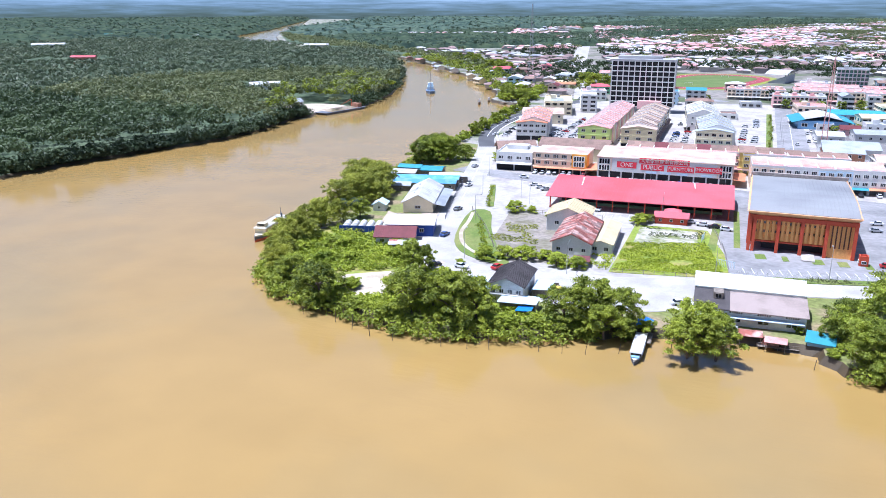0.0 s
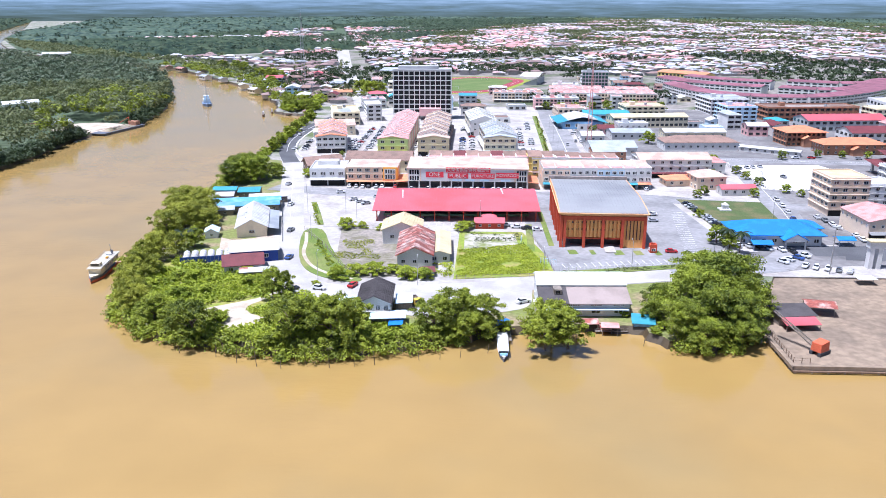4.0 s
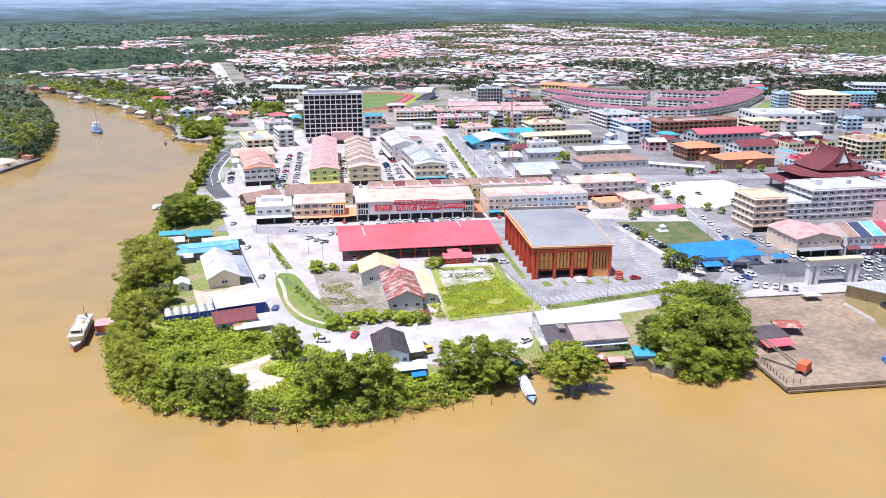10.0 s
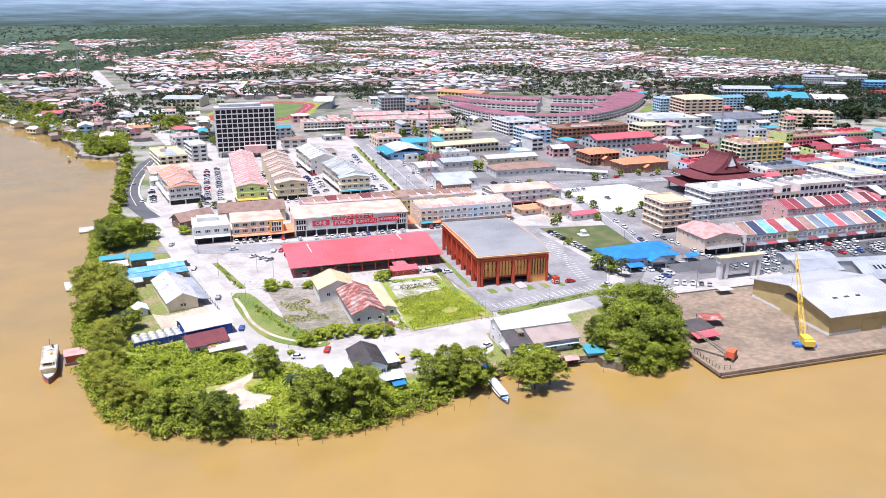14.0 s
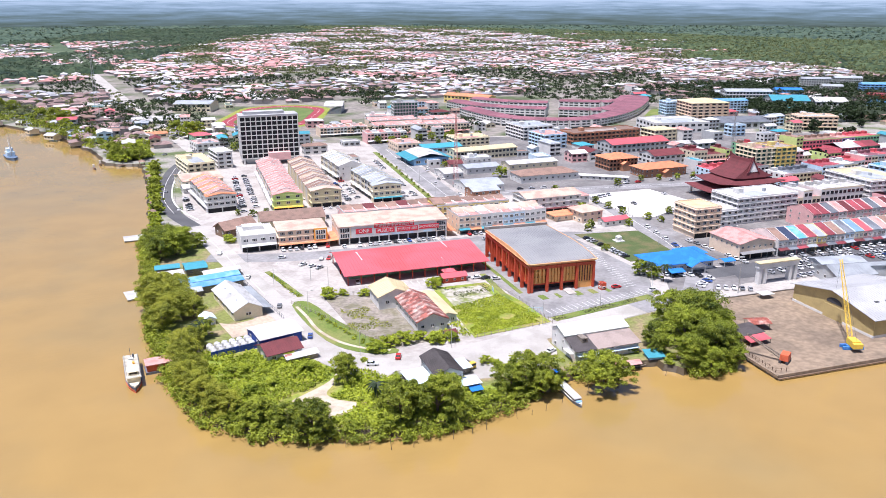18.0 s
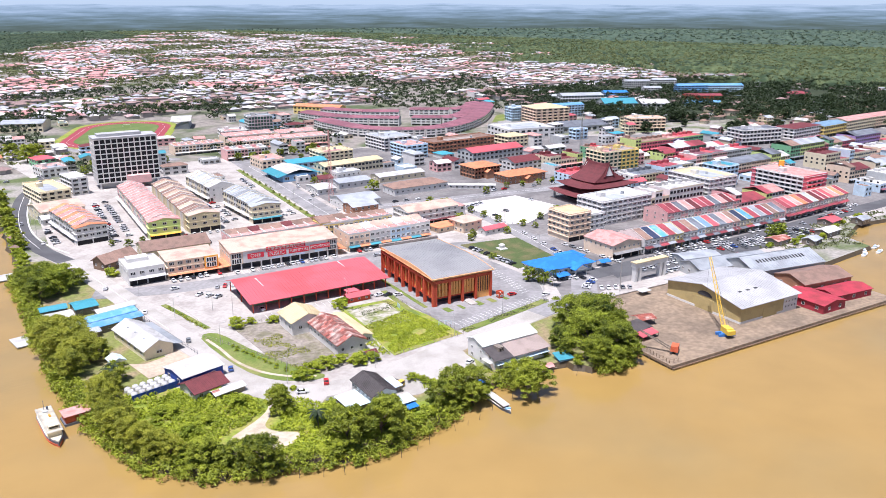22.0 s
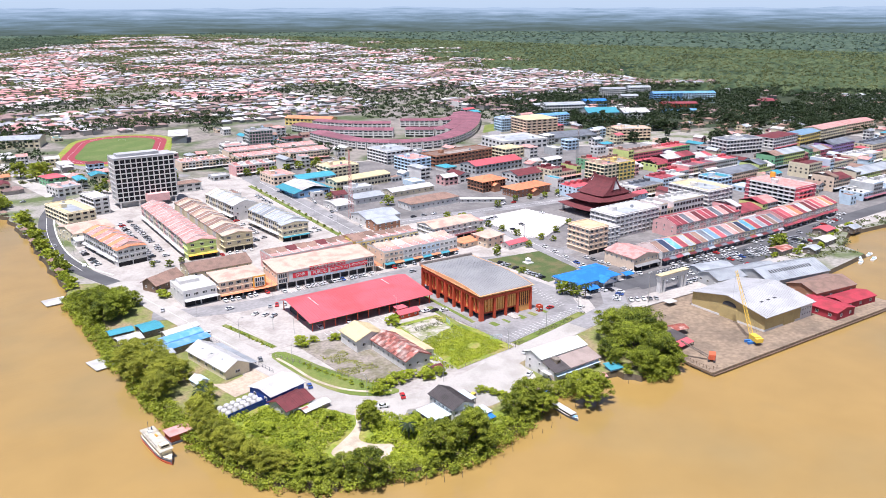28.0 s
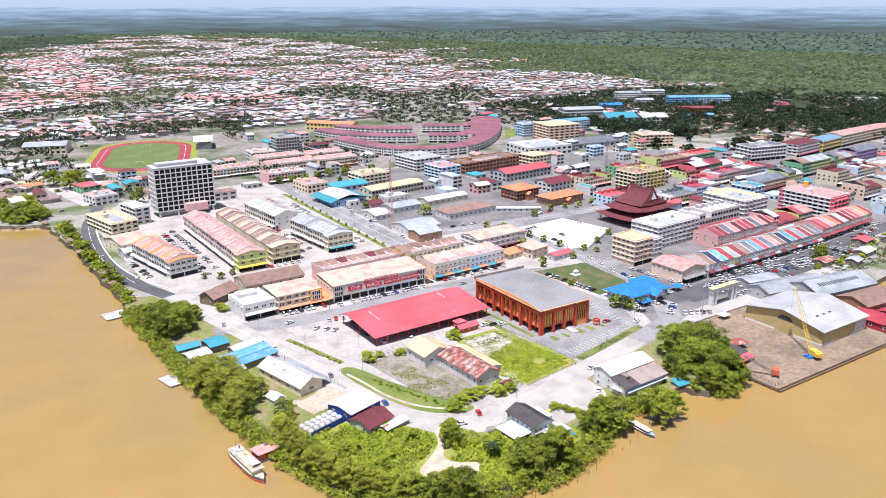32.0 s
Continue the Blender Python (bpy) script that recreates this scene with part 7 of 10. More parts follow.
block("shop_building", "long peach shop block with a faded pink roof", 712, 485, 60, 20, 3, 13, "peach_paint", "roof_pink", "gable", 4, 14, 4, 2, ground=False)


def crescent(path, n, d, h, storeys, roofs, group, seed):
    """A curved terrace as one thing, with a wall and a roof for each shop."""
    line = spline(path, 12)
    seg = [math.dist(a, b) for a, b in zip(line, line[1:])]
    u, fh = sum(seg) / n, h / storeys
    c = thing("shop_crescent", f"curved white terrace of shops with maroon roofs", "terrace", pose(0, 0, G), "crescents")
    wall = MB().box(-u / 2 - 0.3, -d / 2, -0.2, u / 2 + 0.3, d / 2, h).mesh("crescent_wall", "white_paint")
    win = MB()
    for st in range(1, storeys):
        for k in (-0.25, 0.25):
            win.box(u * (k - 0.18), -d / 2 - 0.08, fh * (st + 0.3), u * (k + 0.18), -d / 2 + 0.1, fh * (st + 0.75))
    win.box(-u / 2 + 0.4, -d / 2 - 0.08, 0, u / 2 - 0.4, -d / 2 + 0.1, fh * 0.75)
    pieces = (win.v, win.f)
    win = MB()
    rfs = [gable(MB(), u + 0.4, d, h, 1.5, 0.2, "x").mesh("crescent_roof", r) for r in roofs]
    for i in range(n):
        s, k = (i + 0.5) * u, 0
        while k < len(seg) - 1 and s > seg[k]:
            s -= seg[k]
            k += 1
        a, b = line[k], line[k + 1]
        t = s / (seg[k] or 1)
        x, y = a[0] + (b[0] - a[0]) * t, a[1] + (b[1] - a[1]) * t
        m = pose(x, y, 0, 0, 0, math.degrees(math.atan2(b[1] - a[1], b[0] - a[0])))
        part("wall", wall, None, c, m=m)
        part("roof", rfs[i % len(rfs)], None, c, m=m)
        FOOT.append((x, y, d * 0.6))
        k0 = len(win.v)
        win.v.extend(tuple(m @ Vector(v)) for v in pieces[0])
        win.f.extend(tuple(k0 + q for q in f) for f in pieces[1])
    tagged(part("glazing", win, "glass", c), kind="stuff")


crescent([(176, 792), (178, 761), (190, 711), (224, 682), (270, 682), (331, 727), (392, 799), (412, 832)], 38, 22, 8.0, 3, ["roof_plum"], "outer crescent", 1)
crescent([(184, 862), (196, 818), (225, 784), (255, 762)], 12, 24, 8.0, 3, ["roof_plum"], "inner crescent", 2)
crescent([(270, 758), (306, 738), (342, 758), (374, 797)], 13, 24, 8.0, 3, ["roof_plum"], "inner crescent", 2)
crescent([(216, 880), (242, 838), (280, 812)], 9, 22, 8.0, 3, ["roof_plum"], "innermost crescent", 3)
crescent([(302, 824), (343, 800), (376, 808), (404, 840)], 11, 22, 8.0, 3, ["roof_plum"], "innermost crescent", 3)
block("shop_building", "long yellow-fronted shop block", 214, 896, 62, 20, -50, 9, "yellow_paint", "roof_orange", "gable", 2, 12, 3, 2.4)


# ---- suburbs ----
def house_boxes(p, ang, w, d, h, rise):
    """Walls and hip roofs of many small houses as (n, 4, 3) quads."""
    n = len(p)
    ca, sa = np.cos(ang), np.sin(ang)

    def corner(x, y, z):
        return np.stack([p[:, 0] + x * ca - y * sa, p[:, 1] + x * sa + y * ca, p[:, 2] + z], 1)
    lo = [corner(sx * w / 2, sy * d / 2, 0 * h) for sx, sy in ((-1, -1), (1, -1), (1, 1), (-1, 1))]
    hi = [corner(sx * w / 2, sy * d / 2, h) for sx, sy in ((-1, -1), (1, -1), (1, 1), (-1, 1))]
    walls = [np.stack([lo[i], lo[(i + 1) % 4], hi[(i + 1) % 4], hi[i]], 1) for i in range(4)]
    ov = 0.9
    ev = [corner(sx * (w / 2 + ov), sy * (d / 2 + ov), h - 0.1) for sx, sy in ((-1, -1), (1, -1), (1, 1), (-1, 1))]
    k = np.maximum(w - d, 0.5) / 2
    r0, r1 = corner(-k, 0 * k, h + rise), corner(k, 0 * k, h + rise)
    roof = [np.stack([ev[0], ev[1], r1, r0], 1), np.stack([ev[2], ev[3], r0, r1], 1), np.stack([ev[1], ev[2], r1 + [0, 0, 0.01], r1], 1), np.stack([ev[3], ev[0], r0 + [0, 0, 0.01], r0], 1)]
    return walls, roof


SUBURB = [(-330, 1120), (-255, 860), (-210, 700), (-100, 660), (-60, 960), (150, 960), (330, 960), (470, 900), (480, 720), (720, 640), (760, 720), (900, 1010), (937, 1264), (1000, 1700), (1150, 2300), (1200, 3350), (900, 4050), (640, 4000), (330, 3250), (60, 2900), (-100, 2250), (-250, 1500), (-520, 1230)]
NO_BUILD = [[(-100, 750), (80, 750), (80, 940), (-100, 940)], [(420, 690), (900, 690), (900, 950), (420, 950)]]


EAST_SUBURB = [(590, 500), (740, 500), (1080, 490), (1130, 640), (960, 860), (900, 700), (700, 690), (520, 640), (560, 580)]


def suburbs():
    rng = np.random.default_rng(21)
    p, _ = scatter(SUBURB, 14.2, 20)
    east, _ = scatter(EAST_SUBURB, 19, 26)
    p = np.concatenate([east[rng.uniform(size=len(east)) < 0.6], p])
    north, _ = scatter(NORTH_SUBURB, 16, 27)
    edge = np.concatenate([scatter(r, 17, 28)[0] for r in HAMLETS + [STRIP]])
    edge = edge[lived(edge[:, 0], edge[:, 1])]
    p = np.concatenate([p, north, edge])
    # rows of houses along lanes
    p[:, 1] = np.round(p[:, 1] / 17) * 17 + rng.uniform(-2, 2, len(p))
    keep = np.ones(len(p), bool)
    keep &= ~inside(p[:, 0], p[:, 1], NO_BUILD[0])
    grove = inside(p[:, 0], p[:, 1], NO_BUILD[1])
    keep &= ~grove | (rng.uniform(size=len(p)) < 0.5)
    for a, b, q in FOOT:
        if b > 640:
            keep &= np.hypot(p[:, 0] - a, p[:, 1] - b) > q + 7
    keep &= ~inside(p[:, 0], p[:, 1], STADIUM)
    keep &= rng.uniform(size=len(p)) < 0.86
    road_d = np.abs((p[:, 0] + 112) + (p[:, 1] - 650) * 0.178)
    keep &= (road_d > 22)
    # green gaps
    gap = np.array([noise.noise((x * 0.006, y * 0.006, 5)) for x, y, _ in p])
    keep &= gap < 0.19
    p = p[keep]
    n = len(p)
    ang = radians(6) + rng.normal(size=n) * 0.08 + np.where(rng.uniform(size=n) < 0.2, math.pi / 2, 0)
    tone = np.array([noise.noise((x * 0.009, y * 0.009, 1)) for x, y, _ in p]) + rng.normal(size=n) * 0.2
    w, d, h, rise = rng.uniform(8, 18, n), rng.uniform(7.5, 11.5, n), rng.choice([3.2, 3.4, 5.8], n), rng.uniform(1.2, 2.2, n)
    tone = np.where(inside(p[:, 0], p[:, 1], EAST_SUBURB), tone * 0.7 - 0.16, tone)
    tone += 0.22 * ((p[:, 0] < 120) & (p[:, 1] > 1250)) - 0.1 * (p[:, 0] > 520) - 0.24 * (p[:, 1] < 1250)
    cls = np.digitize(tone, [-0.3, -0.08, 0.22, 0.36])
    names = ["roof_brown", "roof_steel", "roof_white", "roof_pink", "roof_red"]
    words = ["brown", "grey metal", "white metal", "faded pink", "red tiled"]
    near = p[:, 1] < 960
    near &= np.cumsum(near) <= 105
    for i in np.flatnonzero(near):
        b = thing("house", f"small suburban house with a {words[cls[i]]} roof", "house", pose(*p[i], 0, 0, math.degrees(ang[i])), "suburban houses")
        part("wall", MB().box(-w[i] / 2, -d[i] / 2, -0.2, w[i] / 2, d[i] / 2, h[i]), ["white_paint", "cream_paint", "peach_paint"][i % 3], b)
        part("roof", hip(MB(), w[i], d[i], h[i] + 0.2, rise[i], 0.9), names[cls[i]], b)
        tagged(part("glazing", MB().box(-w[i] * 0.3, -d[i] / 2 - 0.06, h[i] - 2, -w[i] * 0.12, -d[i] / 2 + 0.1, h[i] - 0.8).box(w[i] * 0.1, -d[i] / 2 - 0.06, h[i] - 2, w[i] * 0.3, -d[i] / 2 + 0.1, h[i] - 0.8), "glass", b), kind="stuff")
    far = ~near
    walls, _ = house_boxes(p[far], ang[far], w[far], d[far], h[far], rise[far])
    quads_object("suburb_walls", np.concatenate(walls), "wall_suburb", "pale walls of closely packed suburban houses", "houses")
    for c in range(5):
        s = far & (cls == c)
        _, roof = house_boxes(p[s], ang[s], w[s], d[s], h[s], rise[s])
        quads_object("suburb_roofs", np.concatenate(roof), names[c] + "_far", f"{words[c]} roofs of suburban houses", "houses")
    # garden trees
    q = p[rng.uniform(size=n) < 0.98] + np.append(rng.uniform(-1, 1, 2) * 3 + 9, 0)
    q = q + rng.normal(size=q.shape) * [4, 4, 0]
    q = q[~inside(q[:, 0], q[:, 1], STADIUM)]
    quads_object("garden_trees", crowns(q, rng.uniform(2.6, 5.2, len(q)), rng.uniform(4, 8, len(q)), 14, 2.4, 5), "leaf_olive", "trees and shrubs in suburban gardens", "trees")


M["wall_suburb"] = mat("wall_suburb", (0.42, 0.385, 0.36), vary=0.1, island=0.3)
# far red, pink and brown roofs greyed: haze put into their colours
for k, c in (("roof_brown", (0.25, 0.17, 0.155)), ("roof_steel", (0.33, 0.34, 0.36)), ("roof_white", (0.54, 0.515, 0.5)), ("roof_pink", (0.54, 0.36, 0.35)), ("roof_red", (0.48, 0.24, 0.225))):
    M[k + "_far"] = mat(k + "_far", c, vary=0.1, island=0.3)
suburbs()


def fill_town():
    """Smaller shops, sheds and houses in the gaps between the main rows."""
    rnd = random.Random(55)
    rings = [[(42, 400), (110, 395), (215, 400), (300, 290), (420, 285), (560, 285), (760, 300), (760, 520), (440, 600), (330, 640), (150, 660), (-20, 640), (-30, 560), (42, 545)],
             [(-95, 600), (-30, 640), (150, 655), (480, 600), (480, 980), (420, 880), (300, 640), (190, 660), (170, 900), (-80, 945), (-100, 760)], [(-190, 690), (-150, 610), (-122, 600), (-70, 660), (-60, 720), (-110, 790), (-150, 860), (-200, 1000), (-290, 980), (-230, 800)]]
    clear = [[(114, 340), (180, 360), (172, 420), (112, 415)], [(170, 360), (245, 360), (245, 412), (170, 412)], [(-100, 765), (85, 765), (85, 940), (-100, 940)], [(60, 270), (115, 270), (115, 345), (60, 345)]]
    made = 0
    words = {"roof_white": "white tin", "roof_steel": "grey metal", "roof_pink": "faded pink", "roof_brown": "brown", "roof_red": "red", "roof_teal": "teal", "roof_maroon": "maroon"}
    for tries in range(9000):
        ring = rings[rnd.choices((0, 1, 2), (5, 3, 2))[0]]
        xs, ys = [p[0] for p in ring], [p[1] for p in ring]
        x, y = rnd.uniform(min(xs), max(xs)), rnd.uniform(min(ys), max(ys))
        if not inside(np.array([x]), np.array([y]), ring)[0] or any(inside(np.array([x]), np.array([y]), c)[0] for c in clear):
            continue
        w, d = rnd.uniform(8, 20), rnd.uniform(7, 13)
        r = max(w, d) / 2
        if any(math.hypot(x - a, y - c) < r * 0.9 + q * 0.92 + 0.5 for a, c, q in FOOT):
            continue
        if any(math.hypot(x - a, y - c) < r + wd / 2 + 1 for line, wd in ROAD_LINES for a, c in line[::2]):
            continue
        st = rnd.choice((1, 1, 2, 2, 3))
        rf = rnd.choice(("roof_white", "roof_white", "roof_white", "roof_steel", "roof_pink", "roof_brown", "roof_red", "roof_teal", "roof_maroon"))
        wl = rnd.choice(("white_paint", "white_paint", "cream_paint", "peach_paint", "pink_paint", "grey_paint", "pale_blue"))
        block(rnd.choice(("shop", "shed", "house")), f"small {wl.split('_')[0]} building with a {words[rf]} roof among the shops", x, y, w, d, rnd.choice((3, 93)) + rnd.uniform(-3, 3), 3.2 * st + 0.4, wl, rf, rnd.choice(("gable", "gable", "hip", "flat")), st, 3, 2, 1.8,
              group="small town buildings")
        made += 1
        if made > 165:
            break


fill_town()


# buildings across the river
for x, y, w, d, r, lab, wl, rf in ((-1120, 1090, 52, 22, 35, "long white-roofed sawmill shed", "white_paint", "roof_white"), (-805, 838, 30, 14, 30, "unfinished red and white brick block", "brick_brown", "roof_red"), (-1342, 1483, 26, 18, 20, "teal workshop in the forest", "roof_teal", "roof_teal"),
                                (-1142, 1492, 56, 20, 20, "long pale shed in the forest", "white_paint", "roof_white"), (-383, 602, 26, 8, 40, "low white hut in the palm swamp", "white_paint", "roof_white"), (-676, 1229, 40, 16, 20, "pale shed behind the palms", "white_paint", "roof_white"),
                                (-318, 536, 14, 9, 60, "rusty shed at the sand landing", "grey_paint", "roof_steel"), (-326, 516, 10, 8, 60, "small hut at the sand landing", "cream_paint", "roof_rust")):
    block("shed", lab, x, y, w, d, r, 8.5 if w > 25 else 3.2, wl, rf, "gable", 1, 4, 2, 2.0, base=-0.7)


# ---- houses on the point ----
def river_house():
    b = thing("river_house", "long white two-storey waterside house with patched tin and tile roofs", "house", pose(8.4, 198, G, 0, 0, 2))
    w, d = 25.0, 17.0
    e = [(-d / 2, -0.3), (d / 2, -0.3), (d / 2, 6.5), (4.6, 8.55), (-1.5, 6.6), (-1.5, 5.95), (-d / 2, 4.4)]
    part("wall", MB().solid([(-w / 2, y, z) for y, z in e], [(w / 2, y, z) for y, z in e]), "white_paint", b)
    # upper tin roof, lower tiled slope towards the river
    up = MB()
    up.solid([(-w / 2 - 0.5, -1.6, 6.7), (w / 2 + 0.5, -1.6, 6.7), (w / 2 + 0.5, 4.6, 8.6), (-w / 2 - 0.5, 4.6, 8.6)],
             [(-w / 2 - 0.5, -1.6, 6.9), (w / 2 + 0.5, -1.6, 6.9), (w / 2 + 0.5, 4.6, 8.8), (-w / 2 - 0.5, 4.6, 8.8)])
    up.solid([(-w / 2 - 0.5, 4.6, 8.6), (w / 2 + 0.5, 4.6, 8.6), (w / 2 + 0.5, d / 2 + 0.7, 6.6), (-w / 2 - 0.5, d / 2 + 0.7, 6.6)],
             [(-w / 2 - 0.5, 4.6, 8.8), (w / 2 + 0.5, 4.6, 8.8), (w / 2 + 0.5, d / 2 + 0.7, 6.8), (-w / 2 - 0.5, d / 2 + 0.7, 6.8)])
    part("roof", up, "roof_mossy", b, "pale green-white tin roof")
    low = MB()
    low.solid([(-w / 2 - 0.4, -d / 2 - 1.2, 4.0), (w / 2 + 0.4, -d / 2 - 1.2, 4.0), (w / 2 + 0.4, -0.9, 6.15), (-w / 2 - 0.4, -0.9, 6.15)],
              [(-w / 2 - 0.4, -d / 2 - 1.2, 4.2), (w / 2 + 0.4, -d / 2 - 1.2, 4.2), (w / 2 + 0.4, -0.9, 6.35), (-w / 2 - 0.4, -0.9, 6.35)])
    part("tiled_roof", low, "roof_taupe", b, "weathered brown tiled lower roof")
    part("tile_patch", MB().solid([(-w / 2 - 0.45, -d / 2 - 1.25, 4.22), (-4.6, -d / 2 - 1.25, 4.22), (-4.6, -1.0, 6.36), (-w / 2 - 0.45, -1.0, 6.36)], [(-w / 2 - 0.45, -d / 2 - 1.25, 4.3), (-4.6, -d / 2 - 1.25, 4.3), (-4.6, -1.0, 6.44), (-w / 2 - 0.45, -1.0, 6.44)]), "roof_darkgrey", b, "dark grey tiles on the end of the lower roof")
    dormer = part("dormer", MB().box(-8.5, -5.5, 4.6, -6.2, -2, 6.9), "old_timber", b, "small dark dormer")
    part("dormer_window", window_mesh("old_timber", "glass", 1), None, dormer, m=pose(-7.35, -5.56, 6.1) @ Matrix.Diagonal((1.5, 0.2, 1.2, 1)))
    windows(b, "f", w, d, 3.5, 4, 3.4, 0.8, me=window_mesh("white_paint", "glass", 5))
    windows(b, "f", w, d, 1.6, 4, 2.6, 1.3)
    windows(b, "l", w, d, 4.4, 3, 1.0, 1.1)
    windows(b, "l", w, d, 1.5, 3, 1.2, 1.4)
    part("lower_eave", MB().box(-w / 2 + 0.5, -d / 2 - 1.6, 2.4, w / 2 - 0.5, -d / 2 - 0.02, 2.55), "pale_blue", b, "pale blue lower eave")
    part("balcony", MB().box(-w / 2 - 1.5, -d / 2 + 1, 2.6, -w / 2 - 0.02, -d / 2 + 6, 2.8), "white_paint", b)
    part("stair", MB().solid([(-w / 2 - 1.4, -d / 2 - 3.5, -1.2), (-w / 2 - 0.3, -d / 2 - 3.5, -1.2), (-w / 2 - 0.3, -d / 2 + 1, 2.3), (-w / 2 - 1.4, -d / 2 + 1, 2.3)],
                             [(-w / 2 - 1.4, -d / 2 - 3.5, -0.9), (-w / 2 - 0.3, -d / 2 - 3.5, -0.9), (-w / 2 - 0.3, -d / 2 + 1, 2.6), (-w / 2 - 1.4, -d / 2 + 1, 2.6)]), "old_timber", b)
    # stilt jetties by the water
    j = thing("jetty_hut", "small hut with a teal tin roof on stilts", "hut", pose(24, 184.5, G - 1.2, 0, 0, -8))
    part("wall", MB().box(-2.6, -2, 0, 2.6, 2, 2.2), "blue_paint", j)
    part("roof", MB().solid([(-3.2, -2.8, 2.2), (3.2, -2.8, 2.2), (3.2, 2.8, 3.0), (-3.2, 2.8, 3.0)], [(-3.2, -2.8, 2.35), (3.2, -2.8, 2.35), (3.2, 2.8, 3.15), (-3.2, 2.8, 3.15)]), "roof_teal", j)
    for x in (-2.3, 2.3):
        for y in (-1.8, 1.8):
            part("stilt", MB().tube((x, y, -2), (x, y, 0), 0.12), "old_timber", j)
    k = thing("landing_stage", "old timber landing stage heaped with rusty tin", "jetty", pose(15, 185, G - 1.3, 0, 0, 3))
    for i in range(12):
        part("plank", shared("stage_plank", lambda: MB().box(-4.5, -0.22, 0, 4.5, 0.22, 0.08), "old_timber"), None, k, m=pose(0, -3 + 0.5 * i, 0))
    for x in (-4, 0, 4):
        for y in (-2.8, 2.5):
            part("stilt", MB().tube((x, y, -1.9), (x, y, 0), 0.11), "old_timber", k)
    part("scrap_tin", MB().solid([(-3.6, -2, 0.1), (3.4, -2.2, 0.1), (3.2, 2, 0.1), (-3.4, 2.1, 0.1)], [(-3, -1.4, 1.0), (2.6, -1.6, 0.8), (2.6, 1.4, 1.2), (-2.8, 1.5, 1.1)]), "roof_rust", k)
    rail = MB()
    for i in range(8):
        rail.tube((-4.4 + 1.25 * i, -3.2, 0), (-4.4 + 1.25 * i, -3.2, 1.0), 0.05, sides=4)
    rail.tube((-4.4, -3.2, 1.0), (4.4, -3.2, 1.0), 0.05, sides=4)
    part("railing", rail, "old_timber", k)
    for x, y, w, d, r0, mt, lab in ((9, 184.5, 5, 4, 4, "roof_rust", "low rusty tin roof over the landing"), (14.5, 182, 4.5, 3.4, -3, "roof_pink", "low faded tin roof over the landing"), (4, 186, 4, 3, 0, "roof_steel", "low grey tin roof over the landing")):
        q = thing("landing_shed", lab, "shed", pose(x, y, G - 1.3, 0, 0, r0))
        part("roof", gable(MB(), w, d, 1.9, 0.7, 0.2, "x", 0.06), mt, q)
        for i in (-1, 1):
            for j2 in (-1, 1):
                part("post", MB().tube((i * w * 0.45, j2 * d * 0.45, -2), (i * w * 0.45, j2 * d * 0.45, 2), 0.08, sides=5), "old_timber", q)
    p = thing("tarp_shelter", "blue tarpaulin shelter by the landing", "shelter", pose(-14.5, 180.5, G - 0.6, 0, 0, 0))
    part("tarp", gable(MB(), 3.4, 4.4, 2.0, 0.6, 0.2, "y", 0.05), "roof_blue", p)
    for x in (-1.6, 1.6):
        for y in (-2, 2):
            part("post", MB().tube((x, y, -1.4), (x, y, 2.0), 0.07), "old_timber", p)
    g = thing("gangway", "narrow plank gangway on stakes", "gangway", pose(-13, 177, G - 0.9, 0, 0, 0))
    for i in range(10):
        part("plank", shared("gang_plank", lambda: MB().box(-0.6, -0.3, 0, 0.6, 0.3, 0.07), "old_timber"), None, g, m=pose(0, -3 + 0.66 * i, 0))


river_house()


